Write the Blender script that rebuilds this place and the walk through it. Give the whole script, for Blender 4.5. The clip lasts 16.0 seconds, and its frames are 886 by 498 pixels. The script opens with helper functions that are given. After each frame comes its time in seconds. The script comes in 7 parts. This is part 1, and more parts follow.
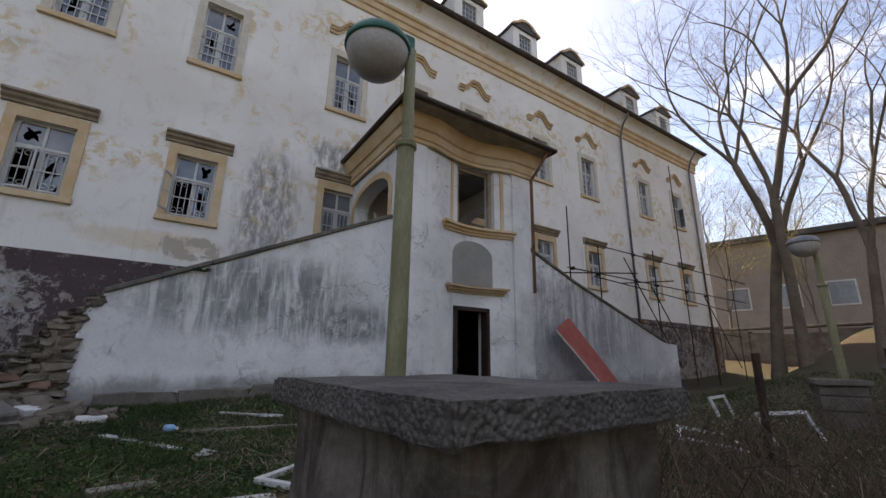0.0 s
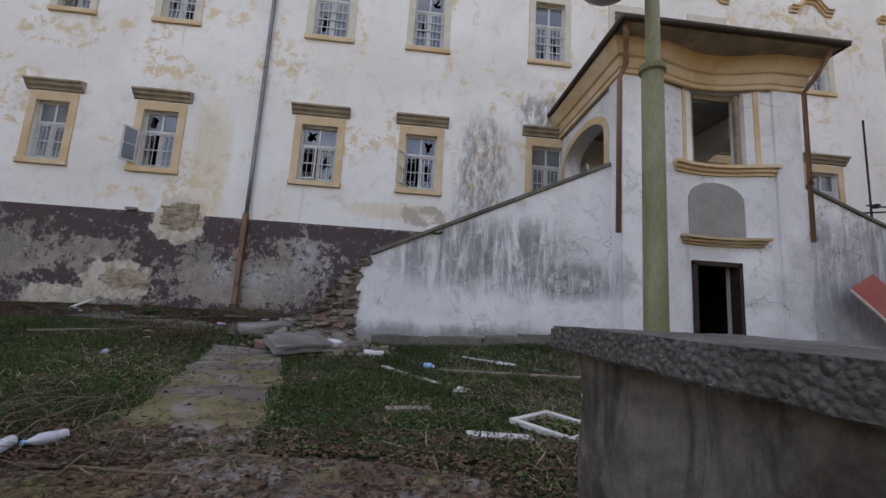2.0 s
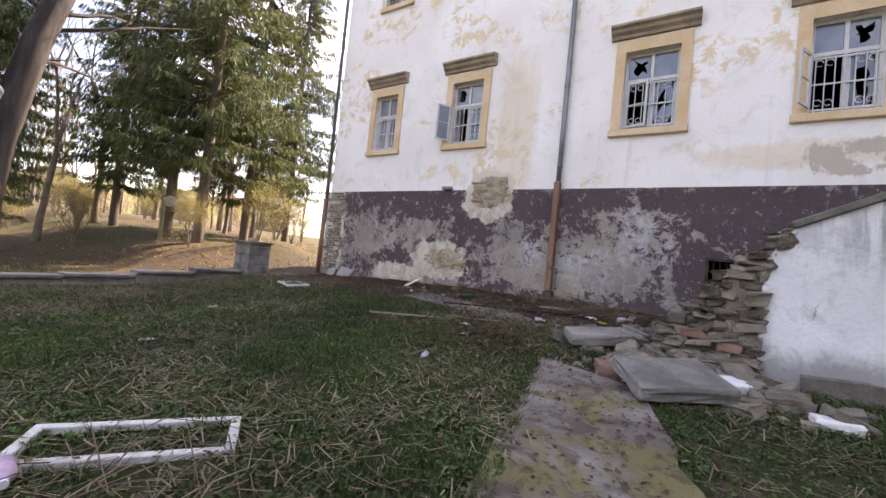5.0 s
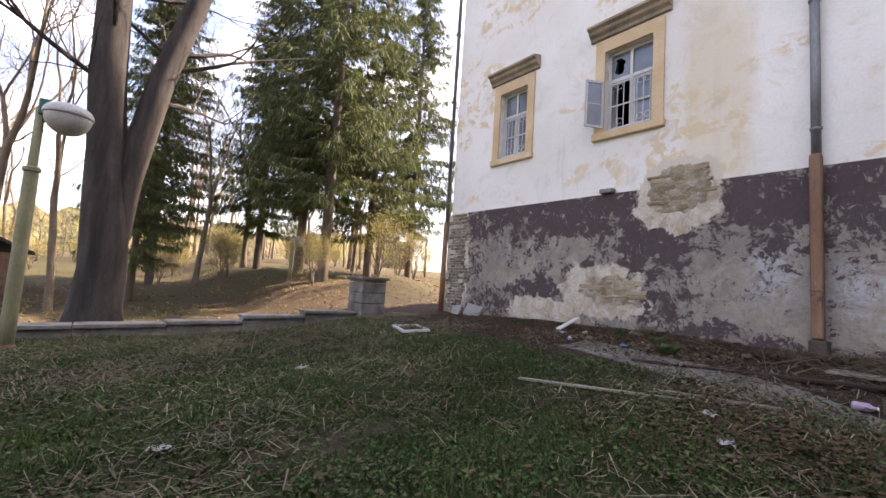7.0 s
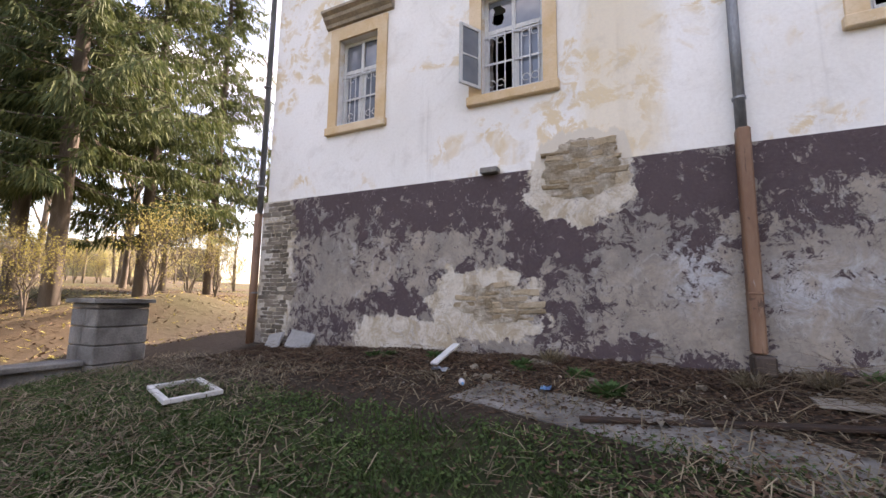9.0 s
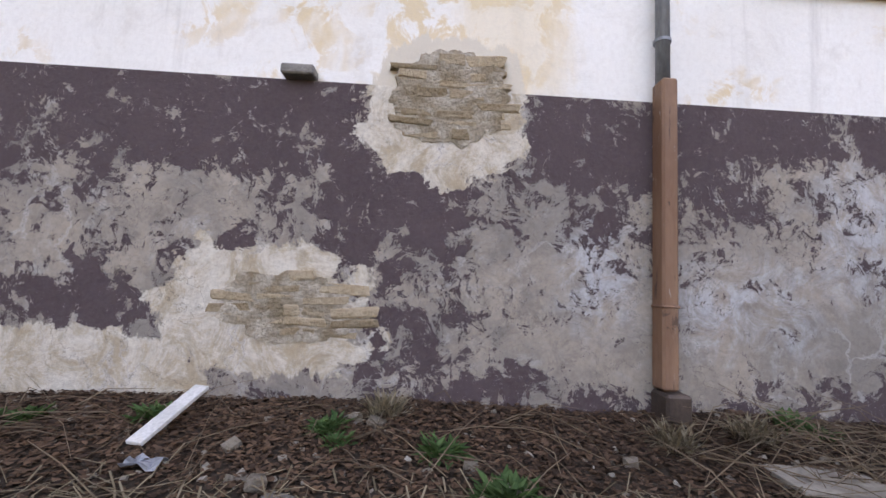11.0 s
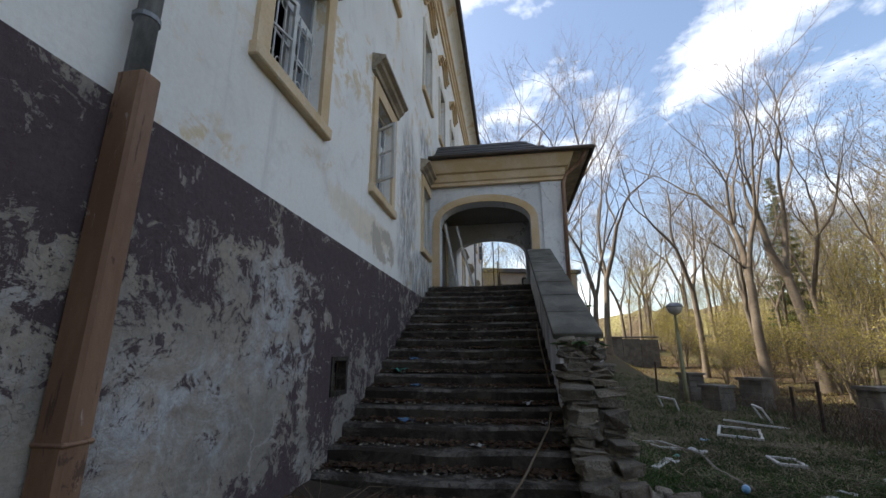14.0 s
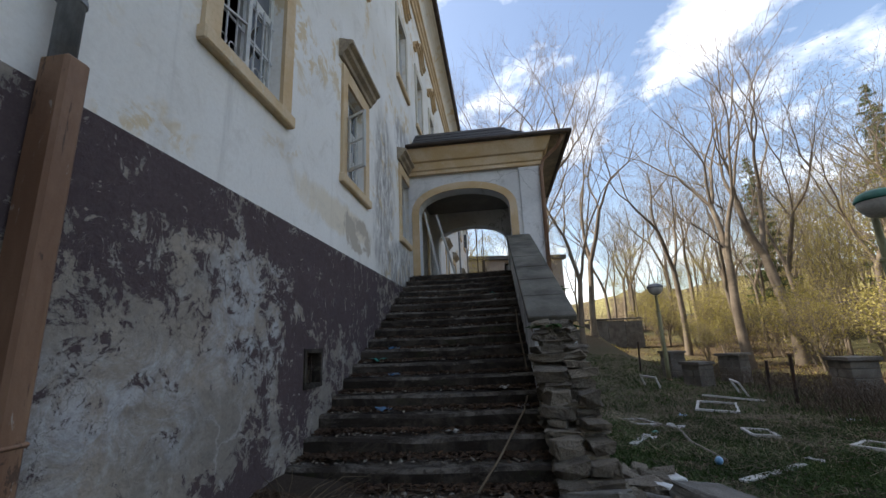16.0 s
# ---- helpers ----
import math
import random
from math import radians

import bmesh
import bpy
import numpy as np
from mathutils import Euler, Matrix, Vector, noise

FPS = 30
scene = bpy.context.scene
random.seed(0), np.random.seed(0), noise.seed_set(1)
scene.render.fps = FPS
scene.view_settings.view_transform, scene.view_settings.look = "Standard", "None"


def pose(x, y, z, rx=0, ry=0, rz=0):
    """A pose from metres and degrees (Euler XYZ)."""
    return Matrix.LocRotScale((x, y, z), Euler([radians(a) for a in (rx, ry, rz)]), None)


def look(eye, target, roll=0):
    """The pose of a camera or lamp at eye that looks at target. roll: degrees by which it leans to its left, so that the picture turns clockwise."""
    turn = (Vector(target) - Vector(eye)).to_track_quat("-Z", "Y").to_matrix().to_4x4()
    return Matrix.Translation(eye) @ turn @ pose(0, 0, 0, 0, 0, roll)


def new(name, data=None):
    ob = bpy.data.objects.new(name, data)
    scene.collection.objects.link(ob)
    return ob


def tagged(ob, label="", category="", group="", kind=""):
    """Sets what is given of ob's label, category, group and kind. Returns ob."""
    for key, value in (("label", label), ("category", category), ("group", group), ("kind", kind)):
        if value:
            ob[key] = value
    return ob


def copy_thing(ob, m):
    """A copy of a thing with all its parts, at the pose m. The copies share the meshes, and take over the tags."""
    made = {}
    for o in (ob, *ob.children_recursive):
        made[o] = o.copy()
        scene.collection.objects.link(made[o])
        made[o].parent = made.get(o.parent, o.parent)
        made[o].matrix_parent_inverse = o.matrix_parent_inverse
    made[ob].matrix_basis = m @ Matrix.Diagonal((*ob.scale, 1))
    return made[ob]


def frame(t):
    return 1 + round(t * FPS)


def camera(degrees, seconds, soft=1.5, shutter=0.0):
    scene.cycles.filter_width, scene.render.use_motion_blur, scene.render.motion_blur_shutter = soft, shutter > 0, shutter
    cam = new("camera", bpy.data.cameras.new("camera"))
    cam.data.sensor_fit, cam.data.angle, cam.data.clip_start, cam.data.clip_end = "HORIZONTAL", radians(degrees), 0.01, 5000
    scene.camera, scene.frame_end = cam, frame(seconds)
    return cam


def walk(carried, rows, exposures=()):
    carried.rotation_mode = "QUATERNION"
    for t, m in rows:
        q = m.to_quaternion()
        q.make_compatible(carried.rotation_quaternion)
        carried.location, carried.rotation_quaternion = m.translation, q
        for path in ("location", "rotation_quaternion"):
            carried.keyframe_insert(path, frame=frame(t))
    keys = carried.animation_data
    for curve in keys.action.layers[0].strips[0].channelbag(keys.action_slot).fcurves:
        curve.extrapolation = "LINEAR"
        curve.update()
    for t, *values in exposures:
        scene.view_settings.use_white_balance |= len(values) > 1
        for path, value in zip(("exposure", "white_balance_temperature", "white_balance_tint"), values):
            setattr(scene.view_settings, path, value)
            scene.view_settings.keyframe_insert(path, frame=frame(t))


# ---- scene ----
# camera: seconds, x, y, z, yaw, pitch, roll
cam = camera(94.5, 16.0, soft=1.5)
ROWS = [
    (0, 4.843, -12.150, 0.389, -33.41, 15.17, -0.85),
    (0.5, 4.827, -12.142, 0.379, -32.38, 15.09, -0.56),
    (1, 4.827, -12.160, 0.386, -30.89, 14.61, -0.54),
    (1.5, 4.800, -12.125, 0.388, -26.06, 12.26, -1.66),
    (2, 4.608, -11.904, 0.341, -5.43, 8.51, -3.26),
    (2.5, 4.280, -11.536, 0.318, 14.16, 3.93, -3.31),
    (3, 4.058, -11.047, 0.329, 24.11, -2.60, 0.82),
    (3.2, 4.007, -10.862, 0.370, 25.70, -4.17, 0.69),
    (5.5, 2.663, -8.917, 0.649, 34.65, 3.66, -5.74),
    (6, 2.189, -8.436, 0.675, 37.97, 5.22, -4.61),
    (6.5, 1.615, -7.983, 0.647, 43.72, 6.75, -6.19),
    (7, 1.002, -7.553, 0.613, 49.98, 4.85, -3.71),
    (7.5, 0.425, -7.137, 0.596, 46.06, 6.53, -6.02),
    (8, -0.106, -6.696, 0.623, 36.51, 4.67, -3.13),
    (8.2, -0.329, -6.503, 0.639, 34.41, 5.40, -1.88),
    (10.3, -1.755, -4.213, 0.843, 8.49, 5.25, -3.42),
    (10.5, -1.801, -3.993, 0.825, 5.62, 4.77, -3.22),
    (11, -1.873, -3.379, 0.884, -1.69, 5.70, -2.94),
    (11.5, -1.975, -2.870, 0.954, -12.56, 4.93, -3.06),
    (12, -1.798, -2.479, 0.986, -31.11, 1.95, -1.29),
    (12.5, -1.618, -2.251, 1.158, -54.15, 5.60, -0.94),
    (13, -1.642, -2.102, 1.208, -72.89, 10.09, -0.19),
    (13.5, -1.698, -2.063, 1.225, -79.35, 13.42, -0.39),
    (14, -1.677, -2.103, 1.213, -81.02, 14.53, 0.13),
    (14.5, -1.641, -2.159, 1.201, -81.28, 14.76, 1.00),
    (15, -1.614, -2.243, 1.200, -80.57, 14.13, 1.52),
    (15.5, -1.593, -2.277, 1.193, -81.25, 13.51, 2.08),
    (16, -1.597, -2.284, 1.191, -82.29, 13.05, 2.44),
]
EXPOSURES = [(0.0, 1.12, 7300, 19), (1.5, 1.3, 7300, 19), (2.5, 2.0, 7500, 22), (5.5, 2.35, 7500, 26), (8.0, 2.15, 7500, 26), (10.5, 2.7, 7500, 25), (11.2, 2.75, 7500, 25), (12.0, 3.1, 7500, 25), (12.6, 3.05, 7400, 22), (13.4, 1.8, 7100, 14), (14.0, 1.12, 6800, 11), (16.0, 1.15, 6800, 11)]
walk(cam, [(t, pose(x, y, z, 90 + pitch, roll, yaw)) for t, x, y, z, yaw, pitch, roll in ROWS], EXPOSURES)

# ---- world and sun: the sun stands behind the house, so its front lies in shade ----
SUN_AZ, SUN_EL = radians(8.0), radians(46.0)      # azimuth from +y towards +x
world = bpy.data.worlds.new("sky")
scene.world = world
world.use_nodes = True
wn = world.node_tree.nodes
wl = world.node_tree.links
wn.clear()
w_out = wn.new("ShaderNodeOutputWorld")
w_bg = wn.new("ShaderNodeBackground")
w_sky = wn.new("ShaderNodeTexSky")
w_sky.sky_type = 'NISHITA'
w_sky.sun_disc = False
w_sky.sun_elevation = SUN_EL
w_sky.sun_rotation = SUN_AZ
w_sky.air_density = 1.1
w_sky.dust_density = 2.0
w_sky.ozone_density = 1.2
# thin high cloud drawn out in streaks
w_co = wn.new("ShaderNodeTexCoord")
w_map = wn.new("ShaderNodeMapping")
w_map.inputs["Rotation"].default_value = (0.2, 0.3, 0.5)
w_map.inputs["Scale"].default_value = (1.0, 2.6, 5.5)
w_no = wn.new("ShaderNodeTexNoise")
w_no.inputs["Scale"].default_value = 1.5
w_no.inputs["Detail"].default_value = 7.0
w_no.inputs["Roughness"].default_value = 0.58
w_no.inputs["Distortion"].default_value = 0.15
w_ra = wn.new("ShaderNodeValToRGB")
w_ra.color_ramp.elements[0].position = 0.50
w_ra.color_ramp.elements[1].position = 0.74
w_mix = wn.new("ShaderNodeMixRGB")
w_mix.inputs["Color2"].default_value = (8.5, 8.8, 9.2, 1)
wl.new(w_co.outputs["Generated"], w_map.inputs["Vector"])
wl.new(w_map.outputs["Vector"], w_no.inputs["Vector"])
wl.new(w_no.outputs["Fac"], w_ra.inputs["Fac"])
wl.new(w_ra.outputs["Color"], w_mix.inputs["Fac"])
wl.new(w_sky.outputs["Color"], w_mix.inputs["Color1"])
wl.new(w_mix.outputs["Color"], w_bg.inputs["Color"])
wl.new(w_bg.outputs["Background"], w_out.inputs["Surface"])
w_bg.inputs["Strength"].default_value = 0.13

sun_data = bpy.data.lights.new("sun", 'SUN')
sun_data.energy = 5.0
sun_data.angle = radians(0.6)
sun_data.color = (1.0, 0.93, 0.82)
sun = new("sun", sun_data)
s_dir = Vector((math.sin(SUN_AZ) * math.cos(SUN_EL), math.cos(SUN_AZ) * math.cos(SUN_EL), math.sin(SUN_EL)))
sun.matrix_world = look(s_dir * 60, (0, 0, 0))

# ---- materials ----
class Nodes:
    """Small helper for building one node material."""

    def __init__(self, name):
        self.m = bpy.data.materials.new(name)
        self.m.use_nodes = True
        self.t = self.m.node_tree
        self.bsdf = self.t.nodes["Principled BSDF"]
        geo = self.t.nodes.new("ShaderNodeNewGeometry")
        self.pos = geo.outputs["Position"]
        self.island = geo.outputs["Random Per Island"]
        self.rnd = self.t.nodes.new("ShaderNodeObjectInfo").outputs["Random"]

    def link(self, a, b):
        self.t.links.new(a, b)

    def mapped(self, scale=(1, 1, 1), vec=None):
        n = self.t.nodes.new("ShaderNodeMapping")
        n.inputs["Scale"].default_value = scale
        self.link(vec or self.pos, n.inputs["Vector"])
        return n.outputs["Vector"]

    def noise(self, scale, detail=4.0, rough=0.55, distort=0.0, vec=None, colour=False):
        n = self.t.nodes.new("ShaderNodeTexNoise")
        n.inputs["Scale"].default_value = scale
        n.inputs["Detail"].default_value = detail
        n.inputs["Roughness"].default_value = rough
        n.inputs["Distortion"].default_value = distort
        self.link(vec or self.pos, n.inputs["Vector"])
        return n.outputs["Color" if colour else "Fac"]

    def voronoi(self, scale, vec=None, feature='DISTANCE_TO_EDGE'):
        n = self.t.nodes.new("ShaderNodeTexVoronoi")
        n.feature = feature
        n.inputs["Scale"].default_value = scale
        self.link(vec or self.pos, n.inputs["Vector"])
        return n.outputs["Distance"]

    def ramp(self, fac, lo, hi, a=0.0, b=1.0):
        n = self.t.nodes.new("ShaderNodeMapRange")
        n.interpolation_type = 'SMOOTHSTEP'
        n.inputs["From Min"].default_value = lo
        n.inputs["From Max"].default_value = hi
        n.inputs["To Min"].default_value = a
        n.inputs["To Max"].default_value = b
        self.link(fac, n.inputs["Value"])
        return n.outputs["Result"]

    def math(self, op, a, b=0.0):
        n = self.t.nodes.new("ShaderNodeMath")
        n.operation = op
        for i, v in enumerate((a, b)):
            if isinstance(v, (int, float)):
                n.inputs[i].default_value = v
            else:
                self.link(v, n.inputs[i])
        return n.outputs[0]

    def mix(self, fac, a, b, mode='MIX'):
        n = self.t.nodes.new("ShaderNodeMixRGB")
        n.blend_type = mode
        for key, v in (("Fac", fac), ("Color1", a), ("Color2", b)):
            if isinstance(v, (int, float)):
                n.inputs[key].default_value = v
            elif isinstance(v, tuple):
                n.inputs[key].default_value = (*v, 1)
            else:
                self.link(v, n.inputs[key])
        return n.outputs["Color"]

    def axis(self, i):
        n = self.t.nodes.new("ShaderNodeSeparateXYZ")
        self.link(self.pos, n.inputs[0])
        return n.outputs[i]

    def blob(self, x, z, rx, rz, wob, edge=0.12):
        """A patch on the facade with a ragged outline: 1 inside, 0 outside."""
        dx = self.math('DIVIDE', self.math('SUBTRACT', self.axis(0), x), rx)
        dz = self.math('DIVIDE', self.math('SUBTRACT', self.axis(2), z), rz)
        d = self.math('SQRT', self.math('ADD', self.math('POWER', self.math('ABSOLUTE', dx), 2.6), self.math('POWER', self.math('ABSOLUTE', dz), 2.6)))
        d = self.math('ADD', d, wob)
        return self.ramp(d, 1.0 + edge, 1.0 - edge)

    def done(self, colour, rough=0.85, bump=None, strength=0.3, dist=0.01, metal=0.0, spec=0.3):
        if isinstance(colour, tuple):
            self.bsdf.inputs["Base Color"].default_value = (*colour, 1)
        else:
            self.link(colour, self.bsdf.inputs["Base Color"])
        if isinstance(rough, (int, float)):
            self.bsdf.inputs["Roughness"].default_value = rough
        else:
            self.link(rough, self.bsdf.inputs["Roughness"])
        self.bsdf.inputs["Metallic"].default_value = metal
        self.bsdf.inputs["Specular IOR Level"].default_value = spec
        if bump is not None:
            n = self.t.nodes.new("ShaderNodeBump")
            n.inputs["Strength"].default_value = strength
            n.inputs["Distance"].default_value = dist
            self.link(bump, n.inputs["Height"])
            self.link(n.outputs["Normal"], self.bsdf.inputs["Normal"])
        return self.m


def simple(name, a, b, coarse=1.5, fine=30.0, rough=0.85, strength=0.3, dist=0.01, metal=0.0, by_object=0.0, by_island=0.0, stretch=(1, 1, 1), spec=0.3):
    """Two tones broken up at two scales, with fine relief."""
    n = Nodes(name)
    v = n.mapped(stretch)
    big = n.ramp(n.noise(coarse, 5, 0.6, 0.3, v), 0.3, 0.7)
    small = n.noise(fine, 5, 0.65, 0.0, v)
    c = n.mix(big, a, b)
    c = n.mix(n.ramp(small, 0.3, 0.75, 0.0, 0.45), c, tuple(k * 0.55 for k in a))
    if by_object:
        c = n.mix(by_object, c, n.mix(n.rnd, tuple(k * 0.45 for k in a), tuple(min(k * 1.5, 0.9) for k in b)))
    if by_island:
        c = n.mix(by_island, c, n.mix(n.island, tuple(k * 0.45 for k in a), tuple(min(k * 1.5, 0.9) for k in b)))
    return n.done(c, rough, small, strength, dist, metal, spec)


def white_plaster():
    n = Nodes("old_white_plaster")
    base = n.mix(n.ramp(n.noise(0.35, 4, 0.5, 0.4), 0.35, 0.7), (0.80, 0.79, 0.76), (0.70, 0.68, 0.63))
    # ochre undercoat showing through in scuffed patches
    och = n.math('MULTIPLY', n.ramp(n.noise(0.5, 5, 0.6, 0.8), 0.50, 0.60), n.ramp(n.noise(3.0, 6, 0.7, 0.5), 0.48, 0.56))
    base = n.mix(n.math('MULTIPLY', och, 0.75), base, (0.62, 0.47, 0.24))
    # grey rain streaks
    streak = n.ramp(n.noise(1.0, 5, 0.65, 0.2, n.mapped((2.2, 2.2, 0.16))), 0.6, 0.78)
    base = n.mix(n.math('MULTIPLY', streak, 0.5), base, (0.36, 0.34, 0.31))
    # black damp streak beside the stair window and under the porch roof
    wob = n.math('MULTIPLY', n.math('SUBTRACT', n.noise(1.6, 5, 0.7, 0.0, n.mapped((2.2, 1, 0.7))), 0.5), 1.9)
    damp = n.math('MAXIMUM', n.blob(6.7, 4.3, 0.75, 1.9, wob, 0.5), n.blob(8.5, 2.9, 1.7, 0.75, wob, 0.4))
    damp = n.math('MAXIMUM', damp, n.blob(8.6, 6.7, 0.9, 0.5, wob, 0.4))
    damp = n.math('MULTIPLY', damp, n.ramp(n.noise(2.0, 8, 0.75, 0.4, n.mapped((2.4, 2.4, 0.9))), 0.36, 0.6))
    base = n.mix(n.math('MULTIPLY', damp, 0.8), base, (0.16, 0.155, 0.15))
    warm = n.math('MAXIMUM', n.blob(-1.25, 4.0, 0.5, 2.0, wob, 0.4), n.blob(4.2, 3.15, 1.3, 0.25, wob, 0.3))
    base = n.mix(n.math('MULTIPLY', warm, 0.55), base, (0.66, 0.55, 0.36))
    base = n.mix(n.blob(-1.84, 2.55, 0.66, 0.52, n.math('MULTIPLY', wob, 0.7), 0.05), base, (0.58, 0.53, 0.44))
    bare = n.math('MULTIPLY', n.blob(5.0, 3.05, 0.7, 0.3, wob, 0.1), n.ramp(n.noise(2.4, 6, 0.7), 0.42, 0.5))
    base = n.mix(bare, base, (0.45, 0.40, 0.33))
    dirt = n.ramp(n.noise(1.7, 8, 0.75, 0.7), 0.50, 0.68)
    base = n.mix(n.math('MULTIPLY', dirt, 0.28), base, (0.42, 0.38, 0.32))
    fine = n.noise(22, 6, 0.7)
    base = n.mix(n.ramp(fine, 0.35, 0.8, 0.0, 0.28), base, (0.5, 0.47, 0.42))
    return n.done(base, 0.9, n.math('ADD', fine, n.math('MULTIPLY', n.noise(2.5, 4), 2.0)), 0.35, 0.012)


def plinth_paint():
    n = Nodes("peeling_plinth_paint")
    wob = n.math('MULTIPLY', n.math('SUBTRACT', n.noise(2.1, 7, 0.7, 0.4), 0.5), 2.2)
    # bare render: tan, grey and pale lime bloom
    render = n.mix(n.ramp(n.noise(0.9, 6, 0.65, 0.6), 0.38, 0.62), (0.36, 0.31, 0.255), (0.255, 0.23, 0.20))
    render = n.mix(n.ramp(n.noise(3.2, 8, 0.75, 0.6), 0.48, 0.62, 0.0, 0.6), render, (0.20, 0.18, 0.16))
    bloom = n.math('MULTIPLY', n.ramp(n.noise(1.5, 9, 0.75, 1.2), 0.52, 0.66), n.ramp(n.noise(5.0, 7, 0.75, 0.8), 0.42, 0.6))
    bluish = n.math('MAXIMUM', n.blob(2.0, 1.5, 0.7, 0.65, wob, 0.6), n.blob(-0.5, 1.1, 0.35, 0.5, wob, 0.6))
    bluish = n.math('MAXIMUM', bluish, n.blob(0.7, 0.9, 0.6, 0.4, wob, 0.6))
    render = n.mix(n.math('MULTIPLY', bloom, 0.55), render, (0.50, 0.49, 0.47))
    render = n.mix(n.math('MULTIPLY', n.math('MULTIPLY', bluish, n.ramp(n.noise(3.0, 8, 0.75, 1.0), 0.40, 0.62)), 0.7), render, (0.50, 0.52, 0.55))
    cream = n.math('MAXIMUM', n.blob(-3.2, 0.66, 0.85, 0.52, wob, 0.05), n.blob(-4.6, 0.12, 0.95, 0.34, wob, 0.05))
    cream = n.math('MAXIMUM', cream, n.blob(-1.84, 2.35, 0.66, 0.6, n.math('MULTIPLY', wob, 0.85), 0.04))
    cream = n.math('MAXIMUM', cream, n.blob(-7.4, 1.3, 0.5, 1.5, wob, 0.15))
    limes = n.mix(n.ramp(n.noise(2.6, 8, 0.75, 0.8), 0.4, 0.62), (0.62, 0.58, 0.50), (0.42, 0.345, 0.24))
    render = n.mix(cream, render, limes)
    # map cracks with lime edges
    warp = n.t.nodes.new("ShaderNodeVectorMath")
    warp.operation = 'ADD'
    n.link(n.pos, warp.inputs[0])
    n.link(n.noise(1.8, 5, 0.6, colour=True), warp.inputs[1])
    line = n.voronoi(1.5, warp.outputs[0])
    lime = n.math('MULTIPLY', n.ramp(line, 0.045, 0.0), n.ramp(n.noise(1.1, 4), 0.47, 0.6))
    render = n.mix(n.math('MULTIPLY', lime, 0.5), render, (0.56, 0.54, 0.52))
    render = n.mix(n.math('MULTIPLY', n.ramp(line, 0.008, 0.0), 0.5), render, (0.09, 0.08, 0.07))
    # where paint remains: flaked at every scale, mostly kept near the top
    torn = n.math('ADD', n.math('MULTIPLY', n.noise(1.6, 10, 0.8, 0.5), 0.5), n.math('MULTIPLY', n.noise(5.5, 9, 0.82, 0.9), 0.55))
    torn = n.math('SUBTRACT', torn, 0.025)
    torn = n.math('SUBTRACT', torn, n.ramp(n.noise(3.4, 9, 0.75, 0.6), 0.55, 0.60, 0.0, 0.06))
    hold = n.ramp(n.axis(2), 0.1, 2.5, -0.012, 0.024)
    keep = n.math('ADD', torn, hold)
    def joined(patches, edge):
        m = None
        for q in patches:
            k = n.blob(*q, wob, edge)
            m = k if m is None else n.math('MAXIMUM', m, k)
        return m

    gone = joined(((-5.75, 1.25, 0.85, 0.55), (-3.9, 1.45, 0.65, 0.3), (-1.15, 1.3, 0.4, 0.6), (-0.6, 0.75, 0.75, 0.6), (1.65, 1.6, 0.75, 0.5), (1.1, 1.0, 1.0, 0.55), (0.9, 0.35, 0.9, 0.35)), 0.35)
    solid = joined(((-3.75, 2.22, 1.2, 0.42), (-5.6, 2.45, 0.7, 0.18), (-2.2, 1.42, 0.62, 0.45), (-4.75, 0.65, 0.75, 0.2), (-2.12, 0.46, 0.28, 0.28), (-0.5, 2.15, 0.5, 0.42), (0.75, 2.35, 0.65, 0.33), (4.4, 2.0, 2.0, 0.75), (2.95, 1.0, 0.45, 0.7), (2.3, 2.35, 0.5, 0.3), (-0.9, 0.02, 1.1, 0.2), (1.3, 0.08, 1.0, 0.2)), 0.3)
    keep = n.math('ADD', keep, n.math('MULTIPLY', solid, 0.047))
    keep = n.math('SUBTRACT', keep, n.math('MULTIPLY', gone, 0.048))
    keep = n.math('SUBTRACT', keep, n.math('MULTIPLY', cream, 0.2))
    # vertical runs where flakes came away in strips
    keep = n.math('SUBTRACT', keep, n.ramp(n.noise(1.0, 6, 0.7, 0.2, n.mapped((5.5, 5.5, 1.1))), 0.54, 0.7, 0.0, 0.055))
    paint = n.ramp(keep, 0.495, 0.503)
    brown = n.mix(n.noise(1.8, 6, 0.65), (0.055, 0.036, 0.041), (0.10, 0.072, 0.077))
    c = n.mix(paint, render, brown)
    edge = n.math('MULTIPLY', n.ramp(keep, 0.484, 0.495), n.ramp(keep, 0.508, 0.498))
    c = n.mix(n.math('MULTIPLY', edge, 0.4), c, (0.44, 0.41, 0.38))
    fine = n.noise(26, 7, 0.75)
    c = n.mix(n.ramp(fine, 0.35, 0.75, 0.0, 0.35), c, (0.13, 0.115, 0.10))
    h = n.math('ADD', n.math('MULTIPLY', paint, 1.5), n.math('ADD', fine, n.math('MULTIPLY', n.noise(3, 7, 0.7), 3.0)))
    return n.done(c, 0.88, h, 0.7, 0.014)


